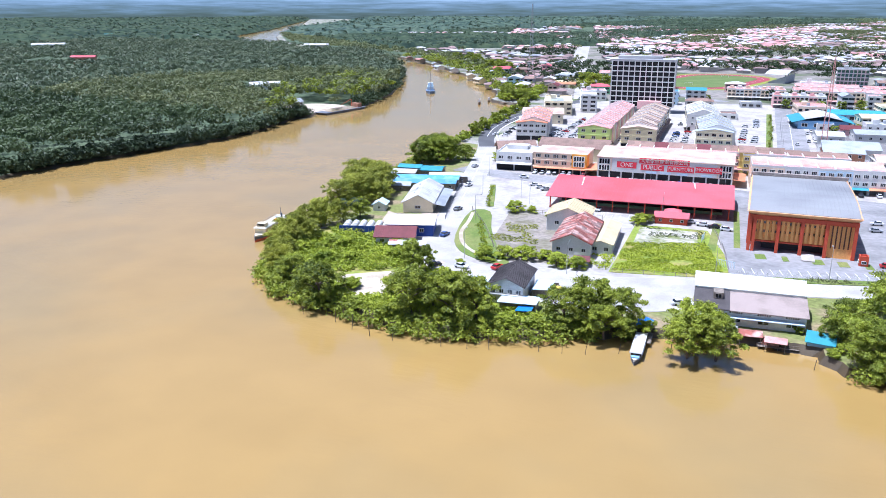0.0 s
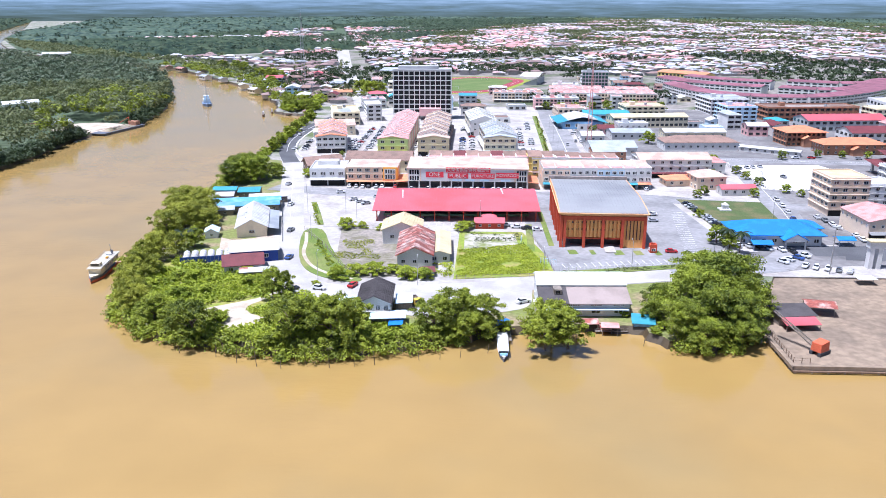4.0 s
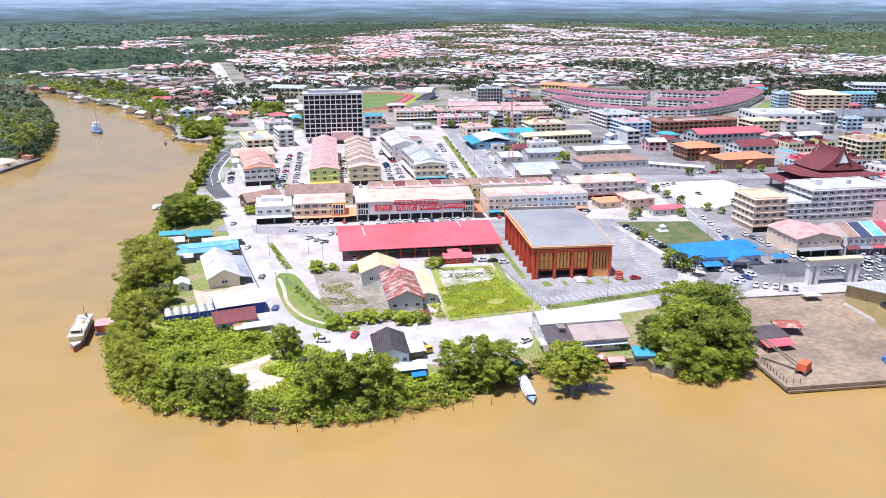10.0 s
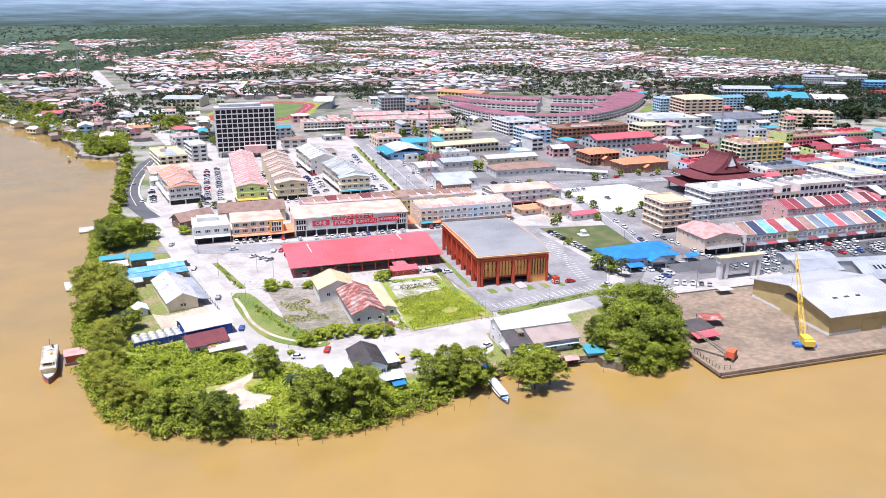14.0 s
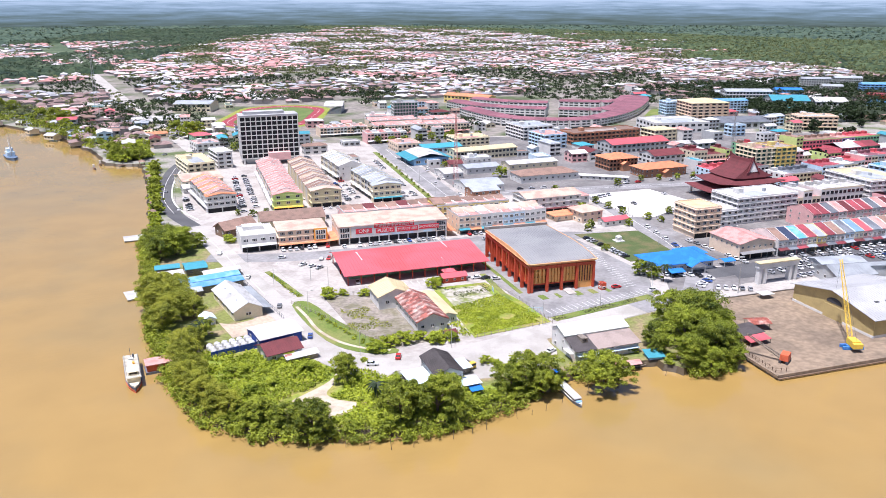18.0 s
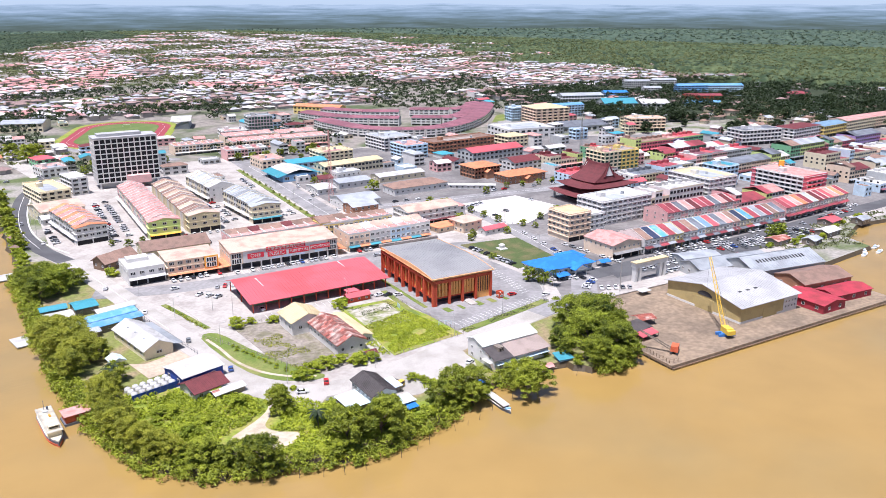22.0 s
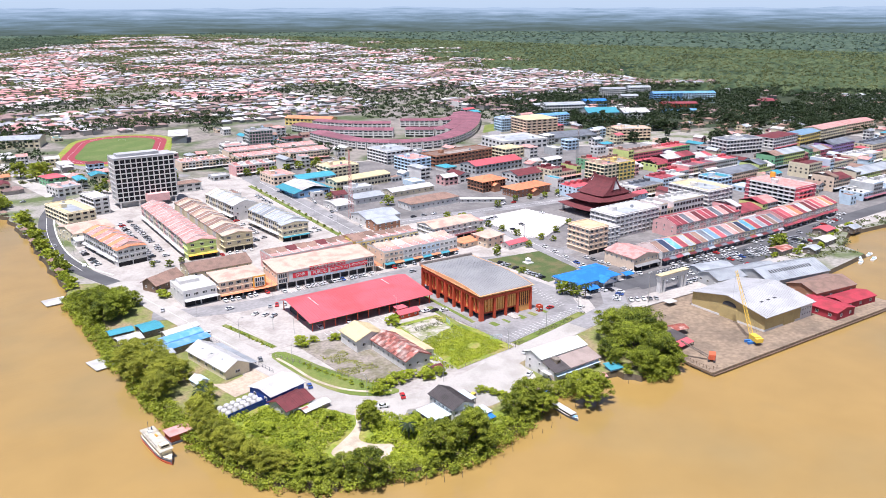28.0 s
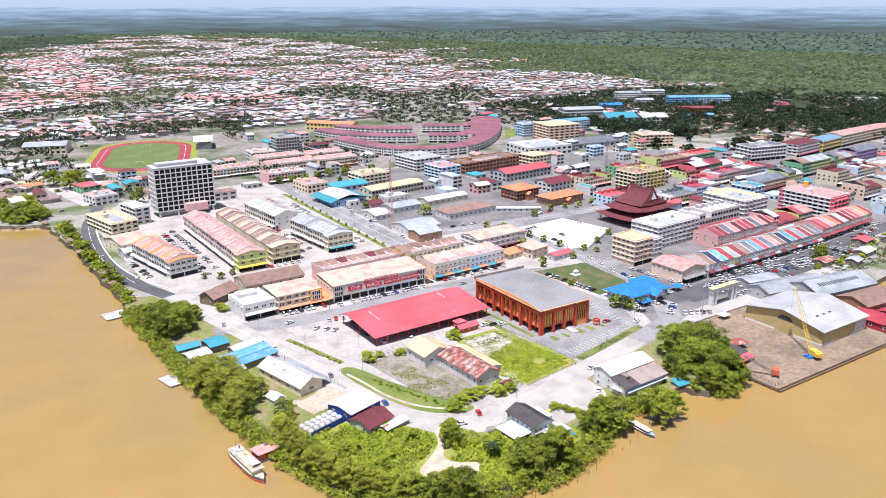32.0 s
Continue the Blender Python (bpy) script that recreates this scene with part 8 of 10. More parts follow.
def dark_house():
    b = thing("house", "white house with a dark grey tiled gable roof", "house", pose(-50.4, 192.3, G, 0, 0, 2))
    part("wall", gable_walls(MB(), 9.0, 15, -0.3, 5.0, 2.0, "y"), "white_paint", b)
    rf = gable(MB(), 9.0, 15, 5.05, 2.0, 0.6, "y", 0.15)
    part("roof", rf, "roof_darkgrey", b)
    ribs = MB()
    for s in (-1, 1):
        for i in range(24):
            y = -8 + 16 * (i + 0.5) / 24
            a, c = (s * 5.1, 4.95), (0, 7.18)
            ribs.solid([(a[0], y - 0.07, a[1]), (a[0], y + 0.07, a[1]), (c[0], y + 0.07, c[1]), (c[0], y - 0.07, c[1])], [(a[0], y - 0.07, a[1] + 0.1), (a[0], y + 0.07, a[1] + 0.1), (c[0], y + 0.07, c[1] + 0.1), (c[0], y - 0.07, c[1] + 0.1)])
    part("roof_tile_ridge", ribs, "roof_darkgrey", b)
    windows(b, "l", 9, 15, 3.6, 6, 1.1, 1.2)
    windows(b, "f", 9, 15, 3.4, 4, 1.3, 1.3)
    windows(b, "f", 9, 15, 1.2, 3, 1.3, 1.2)
    part("eave", MB().box(-4.6, -8.4, 2.5, 4.6, -7.52, 2.65), "roof_white", b)
    for name, lab, x, y, w, d, r, z, mt in (("lean_to", "low lean-to with a pale blue tin roof", -59, 191, 8, 11, 4, 2.6, "pale_blue"), ("lean_to", "low shed with a pale blue tin roof", -46, 182.5, 10, 6, 2, 2.6, "pale_blue"),
                                           ("water_shed", "blue tank shed by the water", -43.5, 178.5, 4, 3.5, 0, 1.9, "roof_blue"), ("lean_to", "small shed with a pale blue roof", -42.6, 195, 5, 8, 3, 2.7, "pale_blue")):
        s = thing(name, lab, "shed", pose(x, y, G, 0, 0, r))
        part("roof", MB().solid([(-w / 2, -d / 2, z - 0.3), (w / 2, -d / 2, z), (w / 2, d / 2, z), (-w / 2, d / 2, z - 0.3)], [(-w / 2, -d / 2, z - 0.2), (w / 2, -d / 2, z + 0.1), (w / 2, d / 2, z + 0.1), (-w / 2, d / 2, z - 0.2)]), mt, s)
        part("wall", MB().box(-w / 2 + 0.4, -d / 2 + 1.2, -1.5 if y < 180 else -0.2, w / 2 - 0.4, d / 2 - 0.4, z - 0.35), "old_timber", s)
        for i in (-1, 1):
            part("post", MB().tube((i * (w / 2 - 0.3), -d / 2 + 0.3, -1.5 if y < 180 else -0.2), (i * (w / 2 - 0.3), -d / 2 + 0.3, z - 0.2), 0.09), "old_timber", s)


dark_house()
b = block("warehouse", "old white godown with a rusted red tin roof", -42.5, 242.5, 11.5, 27, 2, 4.8, "white_paint", "roof_rust", "gable", 1, 3, 7, 2.6, along="y", ww=1.3, wh=1.2, over=0.7, category="warehouse", sides="fl")
sh = MB()
rs = random.Random(3)
for s in (-1, 1):
    for i in range(18):
        for j in range(4):
            y0, y1 = -14 + 28 * i / 18, -14 + 28 * (i + 1) / 18 - 0.08
            t0, t1 = j / 4, (j + 1) / 4 + 0.02
            zj = rs.uniform(0.02, 0.09) + 5.05
            f = lambda t: (s * (6.45 * (1 - t)), zj - 0.3 + t * 2.9)
            (xa, za), (xb, zb) = f(t0), f(t1)
            sh.solid([(xa, y0, za + 0.1), (xa, y1, za + 0.1), (xb, y1, zb + 0.1), (xb, y0, zb + 0.1)], [(xa, y0, za + 0.16), (xa, y1, za + 0.16), (xb, y1, zb + 0.16), (xb, y0, zb + 0.16)])
M["rust_sheet"] = mat("rust_sheet", (0.27, 0.085, 0.065), vary=0.2, second=(0.43, 0.31, 0.27), scale=0.3, fine=1.0, amount=0.45, island=0.5)
part("tin_cladding", sh, "rust_sheet", b, "rust-red and faded tin sheets")
block("warehouse", "cream-roofed godown behind the rusted one", -49, 263.5, 14, 14, 2, 5.6, "white_paint", "roof_cream", "gable", 1, 2, 3, 2.8, along="y", over=0.7, category="warehouse", sides="fl", ribs=10)
b = block("shed", "long lean-to shed with a cream tin roof", -34.5, 248, 7, 26, 2, 3.4, "white_paint", "roof_cream", "gable", 1, 2, 5, 1.0, along="y", category="shed", sides="f")
block("shed", "small shed with a dark red roof among weeds", -37.5, 222.5, 4, 3.4, 10, 2.0, "grey_paint", "roof_maroon", "gable", 1, 1, 1, 0.9, ww=0.8, wh=0.7)
block("house", "low house with a maroon tin roof", -98.5, 226.5, 12, 10, 16, 3.2, "white_paint", "roof_maroon", "gable", 1, 3, 2, 2.0, over=0.8, ribs=12, category="house")
block("warehouse", "white-roofed store with blue walls", -98.5, 240, 15.5, 13, 16, 4.0, "navy", "roof_white", "gable", 1, 2, 2, 1.2, over=0.6, ribs=12, category="warehouse")
b = block("warehouse", "long store with a pale tin roof and cream gable", -109, 277.5, 11, 29, 13, 4.0, "cream_paint", "roof_white", "gable", 1, 1, 5, 2.8, along="y", over=0.7, category="warehouse", ww=2.2, wh=1.2, ribs=14)
part("side_roof", MB().solid([(5.6, -14, 3.4), (10, -14, 2.6), (10, 14, 2.6), (5.6, 14, 3.4)], [(5.6, -14, 3.5), (10, -14, 2.7), (10, 14, 2.7), (5.6, 14, 3.5)]), "roof_steel", b, "blue-grey lean-to roof")
part("roof_vent", MB().box(-2.6, -8, 5.7, -2.0, -7, 6.1).box(-2.6, 0, 5.7, -2.0, 1, 6.1).box(-2.6, 7, 5.7, -2.0, 8, 6.1), "roof_steel", b)
block("cottage", "tiny white cottage with a pale blue roof", -121, 264, 4.6, 5.6, 12, 2.4, "white_paint", "pale_blue", "gable", 1, 1, 2, 1.2, along="y", ww=0.9, wh=0.9, category="cottage")
sheet("yard", [(-117, 262), (-113, 246), (-100, 249), (-94, 250), (-99, 268), (-104, 262), (-112, 259)], G + 0.15, "yard_slab", "bare sandy concrete storage yard", "yard")
# white tanks behind a blue hoarding
fence = thing("hoarding", "long dark blue sheet hoarding", "hoarding", pose(-111.5, 232.8, G, 0, 0, 15))
for i in range(16):
    part("panel", shared("hoarding_panel", lambda: MB().box(-0.6, -0.05, -0.2, 0.6, 0.05, 2.4), "navy"), None, fence, m=pose(-9.4 + 1.25 * i, 0.04 * (i % 2), 0))
for i in range(7):
    for j in range(3):
        m = pose(-111.8, 233.2, G, 0, 0, 15) @ pose(-8 + 2.7 * i, 1.9 + 2.6 * j, 0)
        t = thing("water_tank", "white plastic storage tank with a domed top", "tank", m, "tanks behind the hoarding")
        def tank():
            mb = MB()
            for r0, z0, r1, z1 in ((1.15, -0.2, 1.2, 1.6), (1.2, 1.6, 0.95, 2.1), (0.95, 2.1, 0.4, 2.4)):
                mb.tube((0, 0, z0), (0, 0, z1), r0, r1, 10)
            return mb
        body = part("tank_body", shared("tank_body", tank, "roof_white"), None, t)
        part("lid", shared("tank_lid", lambda: MB().tube((0, 0, 2.4), (0, 0, 2.52), 0.3, 0.28, 8), "grey_paint"), None, body)
b = block("shed", "open shed with a rusted and white tin roof", -92, 220.5, 11, 4, 14, 2.0, "old_timber", "roof_white", "gable", 1, 1, 1, 0.7, category="shed", ww=0.8, wh=0.6)
part("rusted_sheet", MB().solid([(-5.9, -2.45, 1.95), (-3.2, -2.45, 1.95), (-3.2, 0, 2.93), (-5.9, 0, 2.93)], [(-5.9, -2.45, 2.0), (-3.2, -2.45, 2.0), (-3.2, 0, 2.98), (-5.9, 0, 2.98)]), "roof_rust", b, "rust-orange end sheets")
# blue-roofed river sheds
for x, y, w, d, r, h, mt in ((-120, 308.5, 28, 6.5, 13, 3.4, "roof_sky"), (-117, 302, 24, 6, 13, 3.1, "roof_sky"), (-131, 304, 9, 8, 10, 2.8, "roof_sky"), (-113, 318, 16, 5, 13, 3.0, "roof_white"), (-134.5, 321, 10, 8, 8, 2.6, "roof_white"),
                            (-136, 331, 10, 6, 4, 2.8, "roof_teal"), (-124, 328, 9, 10, 8, 3.2, "roof_teal"), (-126, 297, 7, 6, 12, 2.4, "roof_steel")):
    block("river_shed", f"low riverside shed with a {mt.replace('roof_', '')} tin roof", x, y, w, d, r, h, "old_timber", mt, "gable", 1, max(1, int(w / 4)), 1, 0.9, category="shed", ww=1.0, wh=0.8, ribs=8, sides="fl")
for x, y, w, d, r in ((-153, 400, 11, 10, 8), (-148.5, 309, 9, 11, 12)):
    p = thing("pontoon", "white floating pontoon on the river", "pontoon", pose(x, y, 0.1, 0, 0, r))
    part("deck", MB().box(-w / 2, -d / 2, 0.4, w / 2, d / 2, 0.75), "roof_white", p)
    for i in (-1, 0, 1):
        part("float", MB().box(-w / 2 + 0.5, i * d / 3 - 0.8, -0.6, w / 2 - 0.5, i * d / 3 + 0.8, 0.4), "grey_paint", p)
    part("gangway", MB().solid([(w / 2, -0.8, 0.4), (w / 2 + 9, -0.8, 1.6), (w / 2 + 9, 0.8, 1.6), (w / 2, 0.8, 0.4)], [(w / 2, -0.8, 0.55), (w / 2 + 9, -0.8, 1.75), (w / 2 + 9, 0.8, 1.75), (w / 2, 0.8, 0.55)]), "roof_white", p)


for x, y in ((-144.5, 441), (-145, 462), (-148.5, 514), (-149.5, 545), (-156, 604)):
    k = thing("kiosk", "small brown timber kiosk with a pyramid roof on the promenade", "kiosk", pose(x, y, G, 0, 0, 8), "promenade kiosks")
    part("roof", hip(MB(), 3.6, 3.6, 2.5, 1.5, 0.5, 0.1), "roof_brown", k)
    for i in (-1, 1):
        for j in (-1, 1):
            part("post", shared("kiosk_post", lambda: MB().box(-0.1, -0.1, -1.5, 0.1, 0.1, 2.5), "timber"), None, k, m=pose(i * 1.6, j * 1.6, 0))
    part("deck", shared("kiosk_deck", lambda: MB().box(-2, -2, -0.1, 2, 2, 0.25), "timber"), None, k)
j = thing("jetty", "short dark timber jetty on piles", "jetty", pose(-166, 612, 1.2, 0, 0, 25))
part("deck", MB().box(-8, -1, 0, 8, 1, 0.2), "timber", j)
for i in range(6):
    part("pile", shared("jetty_pile", lambda: MB().tube((0, 0, -3), (0, 0, 0.9), 0.15, sides=6), "timber"), None, j, m=pose(-7 + 2.8 * i, (-0.8, 0.8)[i % 2], 0))
for i in range(26):
    t = i / 25
    x, y = -212 - 215 * t + 22 * math.sin(i * 2.3), 745 + 318 * t + 14 * math.cos(i * 1.7)
    block("river_house", f"low stilted river house with a {('rusted', 'grey', 'white')[i % 3]} tin roof", x + 14, y, 12 + 5 * math.sin(i * 3.1), 8.5, -52 + 12 * math.sin(i), 3.4, ("old_timber", "white_paint", "cream_paint")[i % 3], ("roof_rust", "roof_steel", "roof_white")[i % 3], "gable", 1, 3, 1, 1.6, category="house", group="northern river houses")
for x, y, w, d, r, mt in ((-196, 716, 24, 8, -60, "roof_teal"), (-214, 742, 16, 9, -58, "roof_sky"), (-226, 766, 18, 9, -55, "roof_steel"), (-150, 738, 22, 12, 10, "roof_orange"), (-150, 752, 24, 12, 10, "roof_cream"), (-145, 830, 44, 14, 15, "roof_white"), (-150, 850, 50, 14, 15, "roof_white")):
    block("river_shed", f"low riverside building with a {mt.replace('roof_', '')} roof", x, y, w, d, r, 3.6, "cream_paint", mt, "gable", 1, 3, 1, 1.4, category="shed")


# ---- quay ----
def quay_things():
    b = thing("warehouse", "big khaki quay warehouse with a broad white metal roof", "warehouse", pose(127.5, 195, G - 0.4, 0, 0, 0))
    w, d = 36.0, 41.0
    part("wall", gable_walls(MB(), w, d, 0.9, 7.2, 4.2, "x"), "khaki_sheet", b)
    part("plinth", MB().box(-w / 2 - 0.1, -d / 2 - 0.1, -0.2, w / 2 + 0.1, d / 2 + 0.1, 0.9), "white_paint", b)
    part("roof", gable(MB(), w, d, 7.3, 4.2, 1.2, "x", 0.25), "roof_pale", b)
    tagged(part("roof_seam", gable(MB(), w, d, 7.3, 4.2, 1.2, "x", 0.25, ribs=30, only=True), "roof_pale", b), kind="stuff")
    # dark plate paints the shade inside the arch
    part("arched_opening", MB().solid([(-w / 2 - 0.15, 4 * math.cos(math.pi * i / 8) - 1, 6.4 + 2.2 * math.sin(math.pi * i / 8)) for i in range(9)], [(-w / 2 - 0.02, 4 * math.cos(math.pi * i / 8) - 1, 6.4 + 2.2 * math.sin(math.pi * i / 8)) for i in range(9)]), "shade_dark", b)
    for i in range(3):
        part("skylight", MB().box(-9 + 5 * i, -11.4, 9.45, -7.2 + 5 * i, -10.4, 9.7), "shade_dark", b)
    part("sliding_door", MB().box(-w / 2 - 0.12, -6, 0, -w / 2 - 0.02, 4, 5.4), "khaki_sheet", b)
    part("front_door", MB().box(-4, -d / 2 - 0.12, 0, 5, -d / 2 - 0.11 + 0.1, 4.6), "khaki_sheet", b)
    part("painted_wall", MB().box(9, -d / 2 - 0.14, 0, w / 2 + 0.1, -d / 2 - 0.03, 6.8), "white_paint", b, "white painted wall end")
    for z in (2.4, 4.8):
        for i in range(4):
            part("window", window_mesh(), None, b, m=pose(10.5 + 2 * i, -d / 2 - 0.2, z) @ Matrix.Diagonal((0.9, 0.2, 0.9, 1)))
    g = block("warehouse", "weathered grey godown with rooflights", 178, 212, 44, 22, -8, 6.5, "grey_paint", "roof_steel", "gable", 1, 5, 3, 4.0, category="warehouse", ribs=26, base=-0.5)
    slit = shared("roof_slit", lambda: MB().solid([(-0.45, -1.2, -0.42), (0.45, -1.2, -0.42), (0.45, 1.2, 0.42), (-0.45, 1.2, 0.42)], [(-0.45, -1.2, -0.34), (0.45, -1.2, -0.34), (0.45, 1.2, 0.5), (-0.45, 1.2, 0.5)]), "void")
    for i in range(16):
        part("rooflight", slit, None, g, m=pose(-15 + 1.9 * i, -4.6, 9.12))
    block("warehouse", "long grey godown behind the quay", 160, 226, 44, 15, -8, 5.5, "grey_paint", "roof_steel", "gable", 1, 5, 3, 2.6, category="warehouse", ribs=26, base=-0.5)
    block("shed", "open steel shed in the car park", 158, 243, 22, 10, -10, 3.8, "grey_paint", "roof_steel", "gable", 1, 3, 2, 1.0, category="shed")
    block("warehouse", "godown with a brown tin roof", 178, 190, 30, 18, -6, 5.4, "brick_brown", "roof_brown", "gable", 1, 4, 2, 2.6, category="warehouse", base=-0.5)
    block("shed", "red tin shed at the quay edge", 157, 174, 15, 20, 0, 3.8, "roof_crimson", "roof_crimson", "gable", 1, 2, 3, 1.4, along="y", category="shed", base=-0.5)
    block("shed", "long open red-roofed quay shed", 178, 174, 24, 11, -4, 3.4, "roof_crimson", "roof_crimson", "gable", 1, 3, 2, 1.2, category="shed", base=-0.5)
    # quay edge
    e = thing("quay_edge", "concrete quay edge beam with tyres and piles", "quay", pose(0, 0, 0), kind="structure")
    part("edge_beam", MB().box(55.3, 159.6, 0.9, 196, 160.5, 1.9), "quay_concrete", e)
    part("edge_beam", MB().box(55.0, 159.6, 0.9, 55.5, 180, 1.8), "quay_concrete", e)
    part("fender_rail", MB().box(55.2, 159.0, 0.5, 196, 159.5, 0.85), "timber", e)
    for i in range(36):
        part("pile", shared("quay_pile", lambda: MB().tube((0, 0, -2), (0, 0, 1.2), 0.28), "old_concrete"), None, e, m=pose(56 + i * 4, 159.9, 0))
    for i in range(6):
        part("pile", shared("quay_pile", None, None), None, e, m=pose(55.5, 162 + i * 3.2, 0))
    # yellow lattice crane
    c = thing("lattice_crane", "yellow lattice-boom crane on a blue undercarriage", "crane", pose(95.5, 170, G - 0.4, 0, 0, -18))
    part("undercarriage", MB().box(-3.6, -1.6, 0, 3.6, -0.7, 1.1).box(-3.6, 0.7, 0, 3.6, 1.6, 1.1).box(-2, -0.7, 0.6, 2, 0.7, 1.3), "crane_blue", c)
    cab = part("cab", MB().box(-1.4, -2.8, 1.3, 1.6, 1.6, 3.6), "crane_yellow", c)
    part("counterweight", MB().box(-1.6, -4.2, 1.4, 1.8, -2.8, 3.2), "crane_yellow", c)
    part("cab_window", MB().box(1.62, 0.2, 2.3, 1.68, 1.5, 3.4).box(0.4, 1.62, 2.3, 1.5, 1.68, 3.4), "glass", cab)

    def lattice(a, b2, w0, w1, n, mt, nm, parent):
        a, b2 = Vector(a), Vector(b2)
        dr = (b2 - a).normalized()
        u = dr.orthogonal().normalized()
        v = dr.cross(u)
        cs = lambda t: [a.lerp(b2, t) + (u * i + v * j) * (w0 + (w1 - w0) * t) / 2 for i, j in ((-1, -1), (1, -1), (1, 1), (-1, 1))]
        mb = MB()
        e0, e1 = cs(0), cs(1)
        for p, q in zip(e0, e1):
            mb.tube(p, q, 0.09, 0.07, 4)
        for k in range(n):
            p, q = cs(k / n), cs((k + 1) / n)
            for i in range(4):
                mb.tube(p[i], q[(i + 1) % 4], 0.05, sides=3)
                mb.tube(p[i], p[(i + 1) % 4], 0.05, sides=3)
        part(nm, mb, mt, parent)
    lattice((0, 1.2, 2.0), (1.5, 19, 27.0), 1.5, 0.8, 18, "crane_yellow", "boom", c)
    part("cable", MB().tube((0, -3, 3.6), (1.4, 18.5, 26.8), 0.04, sides=3).tube((1.5, 19, 27), (1.5, 19.2, 12), 0.03, sides=3), "shade_dark", c)
    r = thing("crawler_crane", "old red crawler crane with a short lattice jib", "crane", pose(65, 168, G - 0.4, 0, 0, 35) @ Matrix.Scale(1.2, 4))
    part("track", MB().box(-1.8, -1.3, 0, 1.8, -0.6, 0.8), "shade_dark", r)
    part("track", MB().box(-1.8, 0.6, 0, 1.8, 1.3, 0.8), "shade_dark", r)
    part("house", MB().solid([(-1.6, -1.2, 0.8), (1.4, -1.2, 0.8), (1.4, 1.2, 0.8), (-1.6, 1.2, 0.8)], [(-1.5, -1.1, 2.6), (1.2, -1.1, 2.9), (1.2, 1.1, 2.9), (-1.5, 1.1, 2.6)]), "machine_red", r)
    lattice((0, 1.2, 1.2), (-1, 11, 6.2), 0.8, 0.4, 10, "old_timber", "jib", r)
    # workshop on the quay
    s = thing("workshop", "rusty quay workshop with a patched dark roof", "workshop", pose(66, 190, G - 0.4, 0, 0, 6))
    part("wall", MB().box(-5, -3.5, 0, 5, 3.5, 2.6), "old_timber", s)
    part("roof", MB().solid([(-5.6, -4, 2.6), (5.6, -4, 2.6), (5.6, 4, 3.4), (-5.6, 4, 3.4)], [(-5.6, -4, 2.75), (5.6, -4, 2.75), (5.6, 4, 3.55), (-5.6, 4, 3.55)]), "roof_darkgrey", s)
    part("awning", MB().solid([(-5.2, -8, 1.7), (4.6, -8, 1.7), (4.6, -4, 2.5), (-5.2, -4, 2.5)], [(-5.2, -8, 1.8), (4.6, -8, 1.8), (4.6, -4, 2.6), (-5.2, -4, 2.6)]), "roof_red", s, "faded red awning")
    for x in (-5, 4.4):
        part("post", MB().tube((x, -7.8, 0), (x, -7.8, 1.7), 0.08), "old_timber", s)
    s = thing("open_shed", "open shed with a rusty striped tin roof", "shed", pose(76, 196, G - 0.4, 0, 0, -10))
    part("roof", gable(MB(), 8, 6, 2.7, 0.9, 0.3, "x", 0.1), "roof_rust", s)
    tagged(part("roof_seam", gable(MB(), 8, 6, 2.7, 0.9, 0.3, "x", 0.1, ribs=10, only=True), "roof_rust", s), kind="stuff")
    for x in (-3.6, 3.6):
        for y in (-2.6, 2.6):
            part("post", MB().tube((x, y, 0), (x, y, 2.8), 0.1), "old_timber", s)
    s = thing("canopy", "small white canopy by the warehouse", "canopy", pose(101, 222, G - 0.4) @ Matrix.Scale(0.75, 4))
    part("roof", MB().box(-4, -3, 2.4, 4, 3, 2.6), "roof_white", s)
    for x in (-3.6, 3.6):
        part("post", MB().tube((x, 0, 0), (x, 0, 2.4), 0.1), "steel", s)
    f = thing("light_mast", "tall grey floodlight mast", "mast", pose(93, 229, G))
    part("pole", MB().tube((0, 0, -0.2), (0, 0, 16), 0.22, 0.12), "steel", f)
    part("lamp_head", MB().box(-1.2, -0.3, 15.6, 1.2, 0.3, 16.2), "grey_paint", f)


quay_things()


# ---- boats ----
def hull_mesh(L, B, z0, z1, bow=0.35, n=10):
    mb = MB()
    rings = []
    for i in range(n + 1):
        t = i / n
        k = 1.0 if t < 1 - bow else math.cos((t - (1 - bow)) / bow * math.pi / 2) ** 0.8
        if t < 0.08:
            k = 0.85 + 0.15 * t / 0.08
        lift = max(0, t - 0.7) ** 2 * 3.0
        x = -L / 2 + L * t
        rings.append([(x, -B / 2 * k, z1 + lift), (x, -B / 2 * k * 0.8, z0), (x, B / 2 * k * 0.8, z0), (x, B / 2 * k, z1 + lift)])
    for a, c in zip(rings, rings[1:]):
        for i in range(3):
            mb.face([a[i], c[i], c[i + 1], a[i + 1]][::-1])
        mb.face([a[3], c[3], c[0], a[0]][::-1])
    mb.face(rings[0])
    return mb


